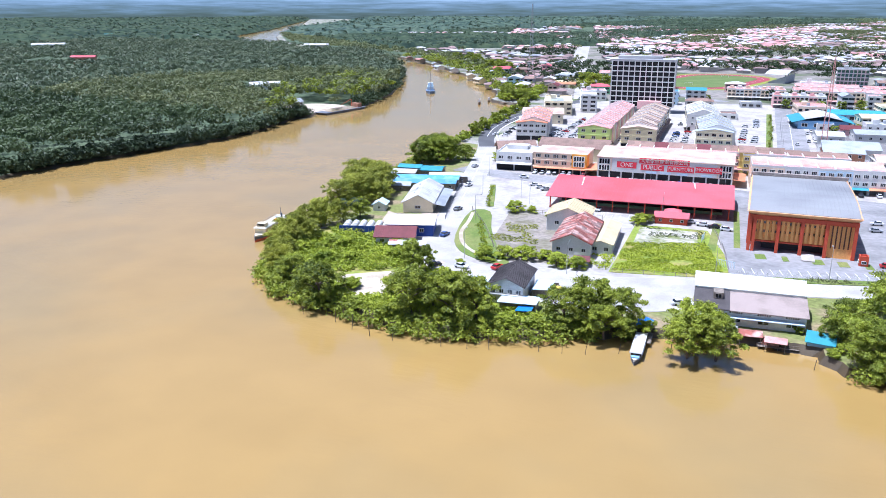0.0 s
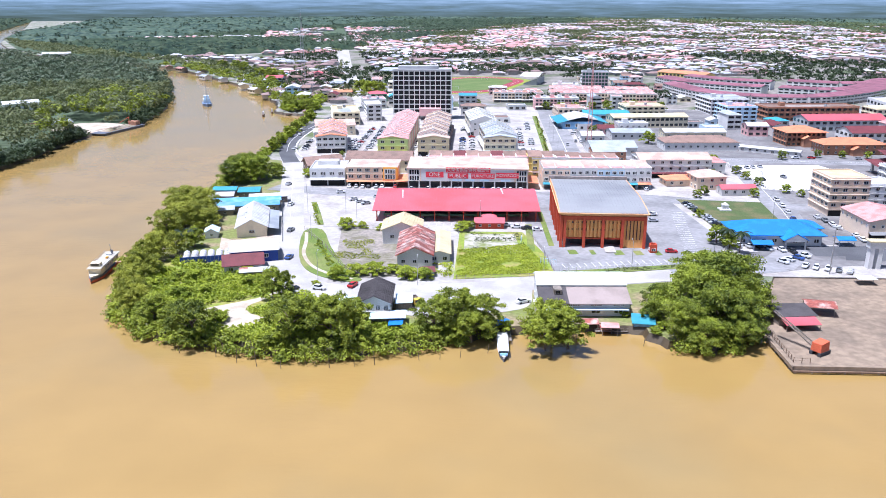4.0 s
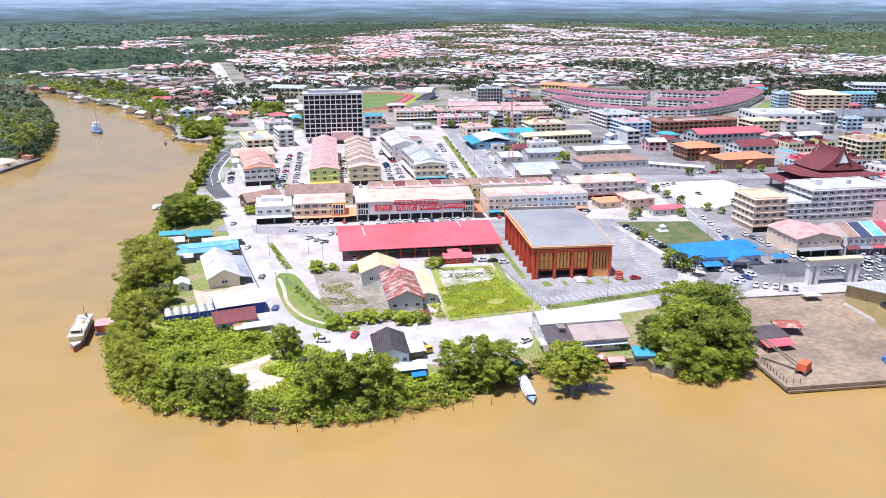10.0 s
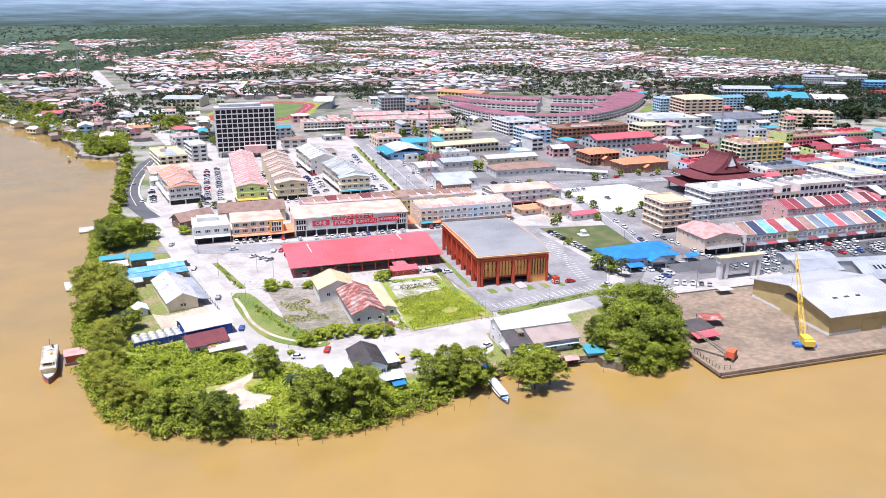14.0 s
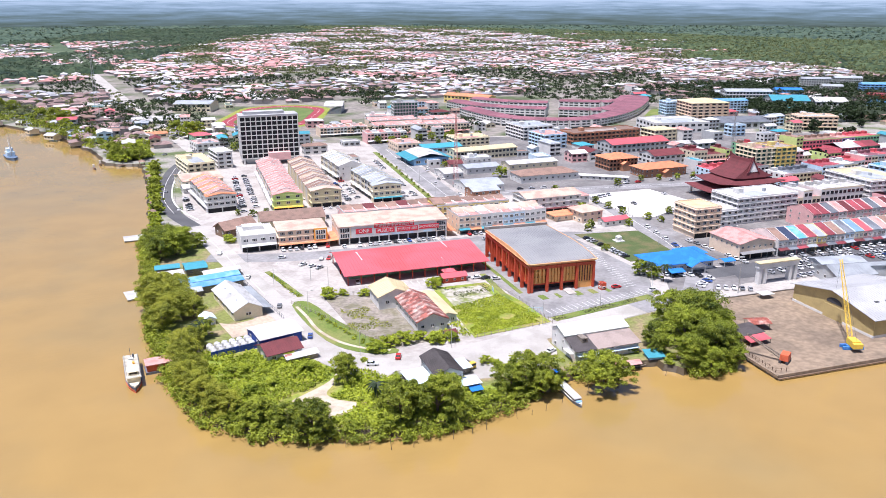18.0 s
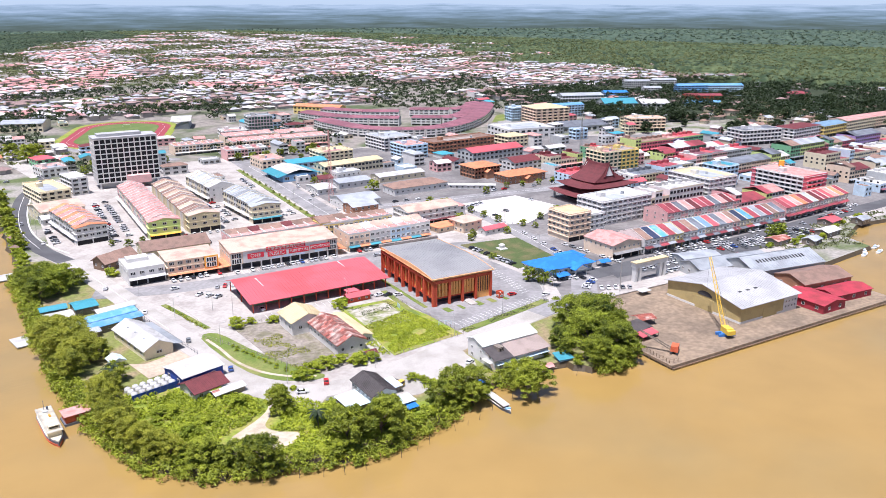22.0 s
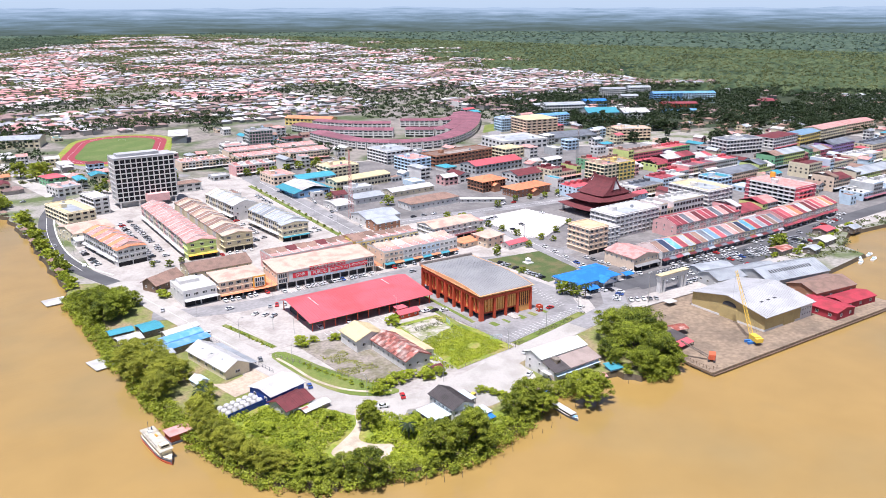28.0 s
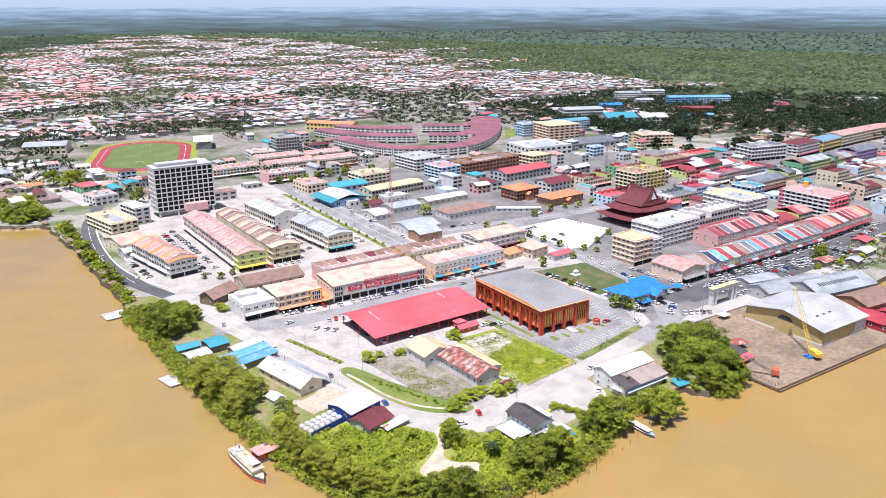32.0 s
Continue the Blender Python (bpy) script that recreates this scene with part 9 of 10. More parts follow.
def ferry():
    b = thing("river_ferry", "white river ferry with a red and black hull", "boat", pose(-146.3, 227, 0, 0, 0, -84))
    part("hull", hull_mesh(23, 5, -0.8, 0.7), "machine_red", b, "rust-red lower hull")
    part("topside", hull_mesh(23.1, 5.1, 0.6, 1.5), "dark_sheet", b, "black and white topsides")
    part("bulwark", hull_mesh(22.4, 4.7, 1.45, 1.9), "cream_paint", b)
    part("cabin", MB().box(-10, -2.0, 1.6, 7.0, 2.0, 3.7), "cream_paint", b)
    part("cabin_roof", MB().solid([(-10.8, -2.5, 3.7), (7.8, -2.4, 3.7), (7.8, 2.4, 3.7), (-10.8, 2.5, 3.7)], [(-10.8, -2.3, 3.95), (7.6, -2.2, 3.95), (7.6, 2.2, 3.95), (-10.8, 2.3, 3.95)]), "ferry_roof", b, "stained cream cabin roof")
    part("roof_rail", MB().tube((-10, -2.2, 4.5), (6.8, -2.1, 4.5), 0.05).tube((-10, 2.2, 4.5), (6.8, 2.1, 4.5), 0.05), "steel", b)
    part("life_raft", MB().tube((-4, 0.6, 4.2), (-2.6, 0.6, 4.2), 0.35, sides=8), "orange_bright", b)
    part("hatch", MB().box(-8, -0.8, 3.95, -6.4, 0.8, 4.3), "grey_paint", b)
    house = part("wheelhouse", MB().box(4.2, -1.5, 3.95, 6.4, 1.5, 5.2), "cream_paint", b)
    part("wheelhouse_window", MB().box(6.41, -1.3, 4.4, 6.46, 1.3, 5.0), "glass", house)
    for s in (-1, 1):
        for i in range(6):
            part("window", window_mesh(), None, b, m=pose(-8.4 + 2.2 * i, s * 2.03, 2.9, 0, 0, 0 if s < 0 else 180) @ Matrix.Diagonal((1.3, 0.15, 0.9, 1)))
    part("mast", MB().tube((-9, 0, 4), (-9, 0, 7.2), 0.08), "dark_sheet", b)
    part("funnel", MB().tube((-8, 0.8, 4), (-8, 0.8, 5.4), 0.3), "dark_sheet", b)
    r = thing("landing_barge", "red-walled landing barge with a pink deck roof", "barge", pose(-138.5, 231.5, 0, 0, 0, 8) @ Matrix.Scale(1.25, 4))
    part("pontoon_hull", MB().box(-3.4, -2.4, -0.5, 3.4, 2.4, 0.7), "dark_sheet", r)
    part("wall", MB().box(-3, -2.1, 0.7, 3, 2.1, 2.6), "machine_red", r)
    part("roof", MB().box(-3.4, -2.5, 2.6, 3.4, 2.5, 2.75), "roof_pink", r)
    part("gangway", MB().solid([(3.2, -0.8, 0.8), (9, -0.8, 1.8), (9, 0.8, 1.8), (3.2, 0.8, 0.8)], [(3.2, -0.8, 0.95), (9, -0.8, 1.95), (9, 0.8, 1.95), (3.2, 0.8, 0.95)]), "old_timber", r)
    l = thing("passenger_boat", "narrow white-roofed passenger longboat", "boat", pose(-14.8, 170.5, 0, 0, 0, -90))
    part("hull", hull_mesh(15, 2.8, -0.4, 0.9), "dark_sheet", l)
    part("gunwale", hull_mesh(15.1, 2.9, 0.8, 1.05), "white_paint", l)
    part("cabin", MB().box(-6.5, -1.15, 1.0, 4.6, 1.15, 1.9), "glass", l)
    part("roof", MB().box(-7, -1.35, 1.9, 5.2, 1.35, 2.05), "roof_white", l)
    part("seat", MB().box(5.3, -0.9, 1.0, 6.2, 0.9, 1.5), "blue_paint", l)
    t = thing("tug_boat", "blue-grey work boat with a crane mast", "boat", pose(-257, 673, 0, 0, 0, -70))
    part("hull", hull_mesh(24, 8, -1, 2.0), "hull_blue", t)
    part("deckhouse", MB().box(-8, -2.8, 2.0, 2, 2.8, 5.6).box(-6, -2.2, 5.6, 0, 2.2, 8.2), "pale_blue", t)
    part("mast", MB().tube((4, 0, 2), (4, 0, 19), 0.3).tube((4, 0, 4), (-5, 0, 15), 0.2), "grey_paint", t)
    s = thing("sand_barge", "dark sand barge moored at the far bank", "barge", pose(-272, 528, 0, 0, 0, 78))
    part("hull", MB().solid([(-22, -5, -0.6), (20, -5, -0.6), (20, 5, -0.6), (-22, 5, -0.6)], [(-24, -5.4, 1.6), (23, -5.4, 1.6), (23, 5.4, 1.6), (-24, 5.4, 1.6)]), "dark_sheet", s)
    part("sand_load", MB().solid([(-16, -4, 1.6), (14, -4, 1.6), (14, 4, 1.6), (-16, 4, 1.6)], [(-12, -1.4, 3.0), (10, -1.4, 3.0), (10, 1.4, 3.0), (-12, 1.4, 3.0)]), "dry_soil", s)
    part("deckhouse", MB().box(15, -3.2, 1.6, 20, 3.2, 4.4), "brick_brown", s)
    part("deck_rail", MB().tube((-22, -5, 2.4), (14, -5, 2.4), 0.08).tube((-22, 5, 2.4), (14, 5, 2.4), 0.08), "roof_rust", s)
    part("loading_boom", MB().tube((12, 0, 1.6), (12, 0, 8), 0.2).tube((12, 0, 8), (0, 0, 5), 0.15), "machine_red", s)
    for x, y, r0, L in ((-236, 905, 50, 26), (-250, 925, 55, 22), (-215, 800, 65, 14), (-175, 622, 80, 7), (-178, 606, 80, 8)):
        k = thing("cargo_boat", "dark timber cargo boat at its mooring", "boat", pose(x - 12, y, 0, 0, 0, -r0), "moored boats")
        part("hull", hull_mesh(L, L * 0.24, -0.6, 1.4), "timber", k)
        part("deckhouse", MB().box(-L * 0.4, -L * 0.08, 1.4, -L * 0.12, L * 0.08, 3.6), "white_paint", k)
    for i, (x, y, r0) in enumerate(((250, 209, 20), (256, 213, 25), (262, 208, 15), (246, 216, 30), (268, 214, 10))):
        k = thing("fishing_boat", "small white fishing boat in the inlet", "boat", pose(x, y, 0, 0, 0, r0), "inlet boats")
        part("hull", hull_mesh(8, 2.2, -0.3, 0.7), "white_paint", k)
        part("cabin", MB().box(-2, -0.7, 0.7, 0, 0.7, 1.7), "pale_blue", k)


ferry()


# ---- vehicles ----
CAR_COLOURS = [("white", (0.75, 0.75, 0.75)), ("silver", (0.42, 0.43, 0.45)), ("black", (0.03, 0.03, 0.035)), ("grey", (0.2, 0.21, 0.22)), ("red", (0.5, 0.03, 0.03)), ("blue", (0.05, 0.1, 0.3))]
for nm, c in CAR_COLOURS:
    M["car_" + nm] = mat("car_" + nm, c, rough=0.25, vary=0.03, spec=0.6)


def car_body():
    prof = [(-2.1, 0.35), (2.1, 0.35), (2.15, 0.75), (1.9, 0.92), (1.0, 1.0), (-1.75, 1.02), (-2.1, 0.95)]
    mb = MB()
    mb.solid([(x, -0.85, z) for x, z in prof], [(x, 0.85, z) for x, z in prof])
    top = [(-1.55, 1.02), (0.95, 1.0), (0.35, 1.46), (-1.2, 1.48)]
    mb.solid([(-1.1, -0.62, 1.46), (0.3, -0.62, 1.46), (0.3, 0.62, 1.46), (-1.1, 0.62, 1.46)], [(-1.05, -0.58, 1.52), (0.25, -0.58, 1.52), (0.25, 0.58, 1.52), (-1.05, 0.58, 1.52)])
    return mb


def car_glass():
    mb = MB()
    lo = [(-1.65, -0.76, 1.0), (1.0, -0.76, 1.0), (1.0, 0.76, 1.0), (-1.65, 0.76, 1.0)]
    hi = [(-1.15, -0.64, 1.46), (0.33, -0.64, 1.46), (0.33, 0.64, 1.46), (-1.15, 0.64, 1.46)]
    return mb.solid(lo, hi)


crnd = random.Random(77)


def car(x, y, rot, col=None, z=G + 0.14):
    col = col or crnd.choices([c for c, _ in CAR_COLOURS], [14, 6, 3, 2.4, 1, 0.8])[0]
    c = thing("car", f"parked {col} saloon car with dark windows", "car", pose(x, y, z, 0, 0, rot), "parked cars")
    def low_body():
        mb = car_body()
        for dx in (-1.3, 1.3):
            mb.tube((dx, -0.9, 0.33), (dx, 0.9, 0.33), 0.33, sides=8, mi=1)
        return mb
    if x > 110 or y > 400:
        part("body", shared("car_far_body_" + col, low_body, ["car_" + col, "rubber"]), None, c)
    else:
        part("body", shared("car_body_" + col, car_body, "car_" + col), None, c)
    part("glazing", shared("car_glass", car_glass, "glass"), None, c)
    wh = shared("car_wheel", lambda: MB().tube((0, -0.1, 0), (0, 0.1, 0), 0.33, sides=8), "rubber")
    if x > 110 or y > 400:
        return
    for dx in (-1.3, 1.3):
        for dy in (-0.8, 0.8):
            part("wheel", wh, None, c, m=pose(dx, dy, 0.33))


def park(x0, y0, x1, y1, n, rot, fill=0.85, jit=0.3):
    for i in range(n):
        if crnd.random() < fill:
            t = i / max(1, n - 1)
            car(x0 + (x1 - x0) * t + crnd.uniform(-jit, jit), y0 + (y1 - y0) * t + crnd.uniform(-jit, jit), rot + crnd.uniform(-4, 4) + crnd.choice((0, 180)))


park(-52, 344.5, 2, 344, 22, 90)
park(-82, 348, -60, 348, 8, 90)
park(8, 346, 58, 348, 16, 90, 0.7)
park(-70, 329, -52, 326, 6, 70)
park(-76, 322, -66, 312, 4, 30)
park(-48, 325, 0, 325, 14, 90, 0.6)
park(-62, 291, -10, 285.5, 12, 85, 0.35)
park(-14, 284, 2, 276, 5, 0, 0.9)
park(45, 262, 52, 306, 10, 0, 0.35)
park(70.2, 320, 73.6, 284, 13, 10, 0.9)
park(78, 281.5, 96, 283, 6, 80, 0.7)
park(66, 262, 90, 252, 8, 100, 0.9)
park(88, 236, 100, 230, 5, 60, 0.9)
park(82, 240, 92, 247, 4, 120, 0.9)
park(106, 290, 112, 330, 8, 88, 0.5)
park(118, 300, 122, 262, 8, 85, 0.8)
for k in range(4):
    park(124 + 3 * k, 246.5 + 3.2 * k, 258, 247 + 3.4 * k, 26, 92, 0.72)
park(130, 238, 185, 238.5, 16, 90, 0.7)
park(270, 262, 330, 268, 12, 88, 0.7)
park(118, 400, 130, 404, 4, 90, 0.6)
park(-94, 432, -93, 530, 18, 5, 0.75)
park(-58, 424, -40, 425, 5, 90, 0.8)
park(-24, 440, -24, 520, 14, 5, 0.7)
park(-98, 440, -99, 480, 8, 5, 0.75)
park(-124, 446, -126, 476, 6, 10, 0.7)
park(6, 440, 8, 540, 12, 8, 0.5)
park(40, 420, 44, 560, 10, 90, 0.3)
# streets of the middle and eastern town
park(-57.5, 440, -57.5, 530, 16, 5, 0.6)
park(-86, 436, -86, 534, 18, 5, 0.7)
park(-30, 442, -30, 530, 16, 5, 0.6)
park(12, 434, 15, 560, 18, 8, 0.6)
park(44, 430, 47, 600, 14, 92, 0.4)
park(66, 438, 210, 428, 18, 2, 0.4)
park(150, 262, 255, 266, 20, 88, 0.8)
park(262, 300, 268, 345, 8, 5, 0.6)
park(-20, 404, 22, 406, 9, 90, 0.6)
park(-84, 404, -50, 404, 7, 90, 0.6)
park(268, 274, 340, 274, 12, 90, 0.6)
park(70, 668, 140, 670, 12, 90, 0.6)
park(-140, 640, -60, 668, 8, 20, 0.5)
park(214, 434, 250, 436, 7, 90, 0.7)
park(300, 640, 356, 700, 8, 45, 0.5)
park(120, 372, 165, 395, 8, 100, 0.35)
for x, y, r, c in ((-93, 272, 78, "grey"), (-102, 312, 78, "white"), (-86, 238, 78, "blue"), (-70, 208, -15, "white"), (-78, 207, 40, "black"), (-60, 211, 70, "red"), (4, 216, 15, "white"), (-8, 199, 30, "white"), (47, 250, 0, "red"),
                   (-130, 448, 70, "white"), (-138, 500, 88, "silver"), (-112, 352, 75, "silver"), (60, 242, 10, "white"), (-64, 196, 110, "grey"), (-61, 190, 100, "silver"), (35, 470, 90, "white"), (36, 560, 90, "grey"), (20, 335, 0, "silver"), (-84, 336, 10, "white")):
    car(x, y, r, c)


def truck(x, y, rot):
    c = thing("truck", "yellow lorry with an open load bed", "truck", pose(x, y, G + 0.12, 0, 0, rot))
    cab = part("cab", MB().box(1.4, -1, 0.6, 3.0, 1, 2.4), "crane_yellow", c)
    part("windscreen", MB().box(3.0, -0.85, 1.5, 3.05, 0.85, 2.2), "glass", cab)
    part("bed", MB().box(-3, -1.05, 0.9, 1.3, 1.05, 1.1).box(-3, -1.05, 1.1, -2.9, 1.05, 1.7).box(-2.9, -1.05, 1.1, 1.3, -0.95, 1.7).box(-2.9, 0.95, 1.1, 1.3, 1.05, 1.7), "old_timber", c)
    for dx in (-2, 2.2):
        for dy in (-0.9, 0.9):
            part("wheel", MB().tube((dx, dy - 0.15, 0.45), (dx, dy + 0.15, 0.45), 0.45, sides=8), "rubber", c)


truck(-39.5, 197, -70)


# ---- poles, fences, stakes ----
def lamp_post(x, y, rot=0, h=9):
    c = thing("street_lamp", "slim grey street lamp on a curved arm", "street lamp", pose(x, y, G, 0, 0, rot), "street lamps")
    part("pole", shared(f"lamp_pole{h}", lambda: MB().tube((0, 0, -0.2), (0, 0, h), 0.1, 0.06), "steel"), None, c)
    arm = part("arm", shared(f"lamp_arm{h}", lambda: MB().tube((0, 0, h), (1.8, 0, h + 0.4), 0.05), "steel"), None, c)
    part("lamp_head", shared(f"lamp_head{h}", lambda: MB().box(1.7, -0.15, h + 0.3, 2.4, 0.15, h + 0.5), "grey_paint"), None, arm)


for x, y, r in ((-83, 262, 0), (-92, 300, 0), (-100, 336, 0), (-76, 300, 180), (-70, 290, 180), (-72, 217, 90), (-40, 213, 90), (0, 223, 90), (30, 233, 90), (-20, 284, 90), (60, 244, 90), (-60, 341, 90), (-30, 341, 90), (0, 341, 90), (30, 341, 90),
                (25, 400, 0), (26, 440, 0), (27, 480, 0), (28, 520, 0), (-126, 440, 0), (-132, 470, 0), (-133, 500, 0), (-131, 540, 0), (100, 300, 180), (112, 350, 180), (124, 250, 90), (160, 250, 90), (200, 251, 90), (240, 253, 90)):
    lamp_post(x, y, r)


def fence_line(pts, step, h, label, mt="old_concrete", rails=2, name="fence"):
    f = thing(name, label, "fence", pose(0, 0, G))
    me = shared(f"fence_post{h}{mt}", lambda: MB().box(-0.07, -0.07, -0.2, 0.07, 0.07, h), mt)
    for a, c in zip(pts, pts[1:]):
        L = math.dist(a, c)
        n = max(1, int(L / step))
        for i in range(n + (c == pts[-1])):
            t = i / n
            part("post", me, None, f, m=pose(a[0] + (c[0] - a[0]) * t, a[1] + (c[1] - a[1]) * t, 0))
        for k in range(rails):
            z = h * (k + 0.9) / rails - 0.1
            part("rail", MB().tube((*a, z), (*c, z), 0.035, sides=4), mt, f)


fence_line([(-88, 274), (-76, 252), (-67, 231), (-59, 219)], 3.0, 1.6, "concrete post and wire fence beside the verge")
fence_line([(-74, 277), (-40, 277)], 2.4, 1.6, "concrete post fence behind the bare lot")
fence_line([(-28, 219), (4, 223), (2, 250), (-2, 275)], 2.8, 1.5, "low post and rail fence round the weedy lot")
fence_line([(6, 228), (32, 233.5), (58, 239), (72, 262)], 2.6, 1.5, "white yard fence along the verge", "white_paint")
fence_line([(-93, 258), (-101, 292), (-106, 316)], 2.4, 1.8, "dark rail fence along the riverside road", "dark_sheet")
fence_line([(-144.5, 408), (-146, 445), (-147, 483), (-148, 520), (-150, 559), (-153, 590), (-159, 607)], 5.0, 1.1, "promenade railing along the river wall", "roof_brown")
fence_line([(114, 414), (116, 352), (128, 346), (172, 370)], 2.5, 1.2, "low fence round the civic car park", "dark_sheet")
fence_line([(56.5, 179), (56.2, 162), (60, 161.5)], 1.6, 1.2, "rusty railing at the quay corner", "timber")
for x, y, w in ((-5, 262, 4.0), (2.5, 235, 5.5)):
    g = thing("gate", "pale blue steel mesh gate panel", "gate", pose(x, y, G, 0, 0, -20 if w > 5 else 80))
    leaf = part("gate_frame", MB().box(-w / 2, -0.05, 0, w / 2, 0.05, 0.1).box(-w / 2, -0.05, 2.1, w / 2, 0.05, 2.2).box(-w / 2, -0.05, 0.1, -w / 2 + 0.1, 0.05, 2.1).box(w / 2 - 0.1, -0.05, 0.1, w / 2, 0.05, 2.1), "pale_blue", g)
    for i in range(10):
        part("bar", shared("gate_bar", lambda: MB().box(-0.04, -0.03, 0.1, 0.04, 0.03, 2.1), "pale_blue"), None, leaf, m=pose(-w / 2 + w * (i + 1) / 11, 0, 0))
srnd = random.Random(5)
for i, (x, y) in enumerate(((-88, 163), (-82, 160), (-76, 158), (-70, 157), (-58, 158), (-52, 159), (-47, 160), (-36, 163), (-31, 164), (-26, 165), (-19, 168), (-8, 172), (5, 176), (22, 174), (-98, 165), (-64, 160))):
    s = thing("mooring_stake", "thin weathered stake standing in the river", "stake", pose(x, y, 0), "stakes in the river")
    part("stake", MB().tube((0, 0, -2), (srnd.uniform(-0.5, 0.5), srnd.uniform(-0.3, 0.3), srnd.uniform(1.8, 4.2)), 0.1, 0.07, 5), "bark", s)
for x, y, h, lab, w0 in ((-204, 830, 74, "tall grey lattice telecom mast", 4.5), (47, 462, 48, "red and white lattice telecom mast", 3.0), (300, 505, 34, "grey lattice mast among the shops", 2.4)):
    t = thing("telecom_mast", lab, "mast", pose(x, y, G))
    mb = MB()
    n = int(h / 4)
    for k in range(n):
        r0, r1 = w0 * (1 - k / n * 0.85) / 2, w0 * (1 - (k + 1) / n * 0.85) / 2
        z0, z1 = h * k / n, h * (k + 1) / n
        c0 = [(-r0, -r0, z0), (r0, -r0, z0), (r0, r0, z0), (-r0, r0, z0)]
        c1 = [(-r1, -r1, z1), (r1, -r1, z1), (r1, r1, z1), (-r1, r1, z1)]
        for i in range(4):
            mb.tube(c0[i], c1[i], 0.14, sides=3)
            mb.tube(c0[i], c1[(i + 1) % 4], 0.08, sides=3)
    part("lattice", mb, "steel" if "grey" in lab else "roof_pink", t)
    part("antenna", MB().tube((0, 0, h), (0, 0, h + 4), 0.1), "white_paint", t)


# ---- trees ----
def single_crown(radius, height, lobes, per, leaf, seed, low=0.14):
    """Leaf clumps of one broad tree: lobes of uneven size from near the ground to the top, with gaps between."""
    rng = np.random.default_rng(seed)
    q = []
    lean = rng.uniform(-0.12, 0.12, 2) * radius
    for k in range(lobes):
        a = k * 2.399 + rng.uniform(-0.5, 0.5)
        zf = low + (0.9 - low) * ((k + rng.uniform(0, 1)) / lobes) ** 0.85
        prof = radius * math.sqrt(max(0.04, 1 - ((zf - 0.4) / 0.58) ** 2)) * (1 + 0.55 * noise.noise((math.cos(a) * 1.6 + seed, math.sin(a) * 1.6, zf * 2.5)))
        rr = prof * rng.uniform(0.35, 1.06)
        c = np.array([rr * math.cos(a) + lean[0] * zf, rr * math.sin(a) + lean[1] * zf, height * zf])
        s = radius * (rng.uniform(0.12, 0.3) if lobes > 50 else rng.uniform(0.16, 0.34))
        d = rng.normal(size=(per, 3))
        d /= np.linalg.norm(d, axis=1, keepdims=True)
        d[:, 2] = np.where(d[:, 2] < -0.3, -d[:, 2] * 0.6, d[:, 2])
        p = c + d * s * np.array([1.05, 1.05, rng.uniform(0.5, 0.95)]) * rng.uniform(0.45, 1.22, (per, 1))
        q.append(leaf_quads(p, d * 0.7 + rng.normal(size=d.shape) * 0.5 + [0, 0, 0.5], leaf, rng))
    return np.concatenate(q)


def crown_mesh(name, quads, mats):
    ob = quads_object(name, quads, mats, "", "")
    me = ob.data
    bpy.data.objects.remove(ob)
    return me


def wood_mesh(height, radius, seed):
    rnd = random.Random(seed)
    mb = MB()
    top = (rnd.uniform(-0.6, 0.6), rnd.uniform(-0.6, 0.6), height * 0.45)
    mb.tube((0, 0, -1.6), top, 0.42, 0.26, 7)
    limbs = MB()
    for i in range(7):
        a = 2 * math.pi * i / 7 + rnd.uniform(-0.3, 0.3)
        z0 = height * rnd.uniform(0.2, 0.45)
        k = z0 / (height * 0.45)
        mid = (radius * 0.35 * math.cos(a), radius * 0.35 * math.sin(a), z0 + height * 0.16)
        limbs.tube((top[0] * k, top[1] * k, z0), mid, 0.17, 0.12, 5)
        limbs.tube(mid, (radius * 0.72 * math.cos(a + 0.2), radius * 0.72 * math.sin(a + 0.2), z0 + height * rnd.uniform(0.1, 0.32)), 0.12, 0.05, 5)
    return mb.mesh("trunk", "bark"), limbs.mesh("limbs", "bark")


KINDS = {}
for kind, (r, h, lobes, per, leaf, mats, nvar) in {
        "big": (8.6, 16, 74, 230, 0.46, "leaf_rain", 3), "bank": (8.0, 15, 66, 210, 0.44, "leaf_yellow", 3), "mangrove": (5.6, 11, 52, 200, 0.38, "leaf_mangrove", 4), "bright": (4.6, 6.5, 26, 110, 0.55, "leaf_bright", 3),
        "shrub": (2.2, 2.6, 10, 60, 0.5, "leaf_bright", 3), "dark": (4.8, 9, 22, 56, 0.85, "leaf_rain", 3), "grove": (4.8, 9, 22, 50, 1.0, "leaf_dark", 3), "small": (2.6, 5.5, 14, 56, 0.65, "leaf_mangrove", 3)}.items():
    KINDS[kind] = [(crown_mesh("crown", single_crown(r, h, lobes, per, leaf, 100 + i * 7 + len(kind)), mats), *wood_mesh(h, r, i)) for i in range(nvar)]
TREE_WORDS = {"bank": ("bank_tree", "tall feathery olive-green tree on the river bank"), "big": ("tree", "huge spreading rain tree with a dense green crown"), "mangrove": ("mangrove_tree", "leafy mangrove tree overhanging the river bank"), "bright": ("shrub_tree", "bright green bushy tree on the river point"),
              "shrub": ("shrub", "low clipped bright green shrub"), "dark": ("tree", "green broad street tree"), "grove": ("tree", "dark green tree among the eastern houses"), "small": ("tree", "small green tree with a loose crown")}
trnd = random.Random(31)


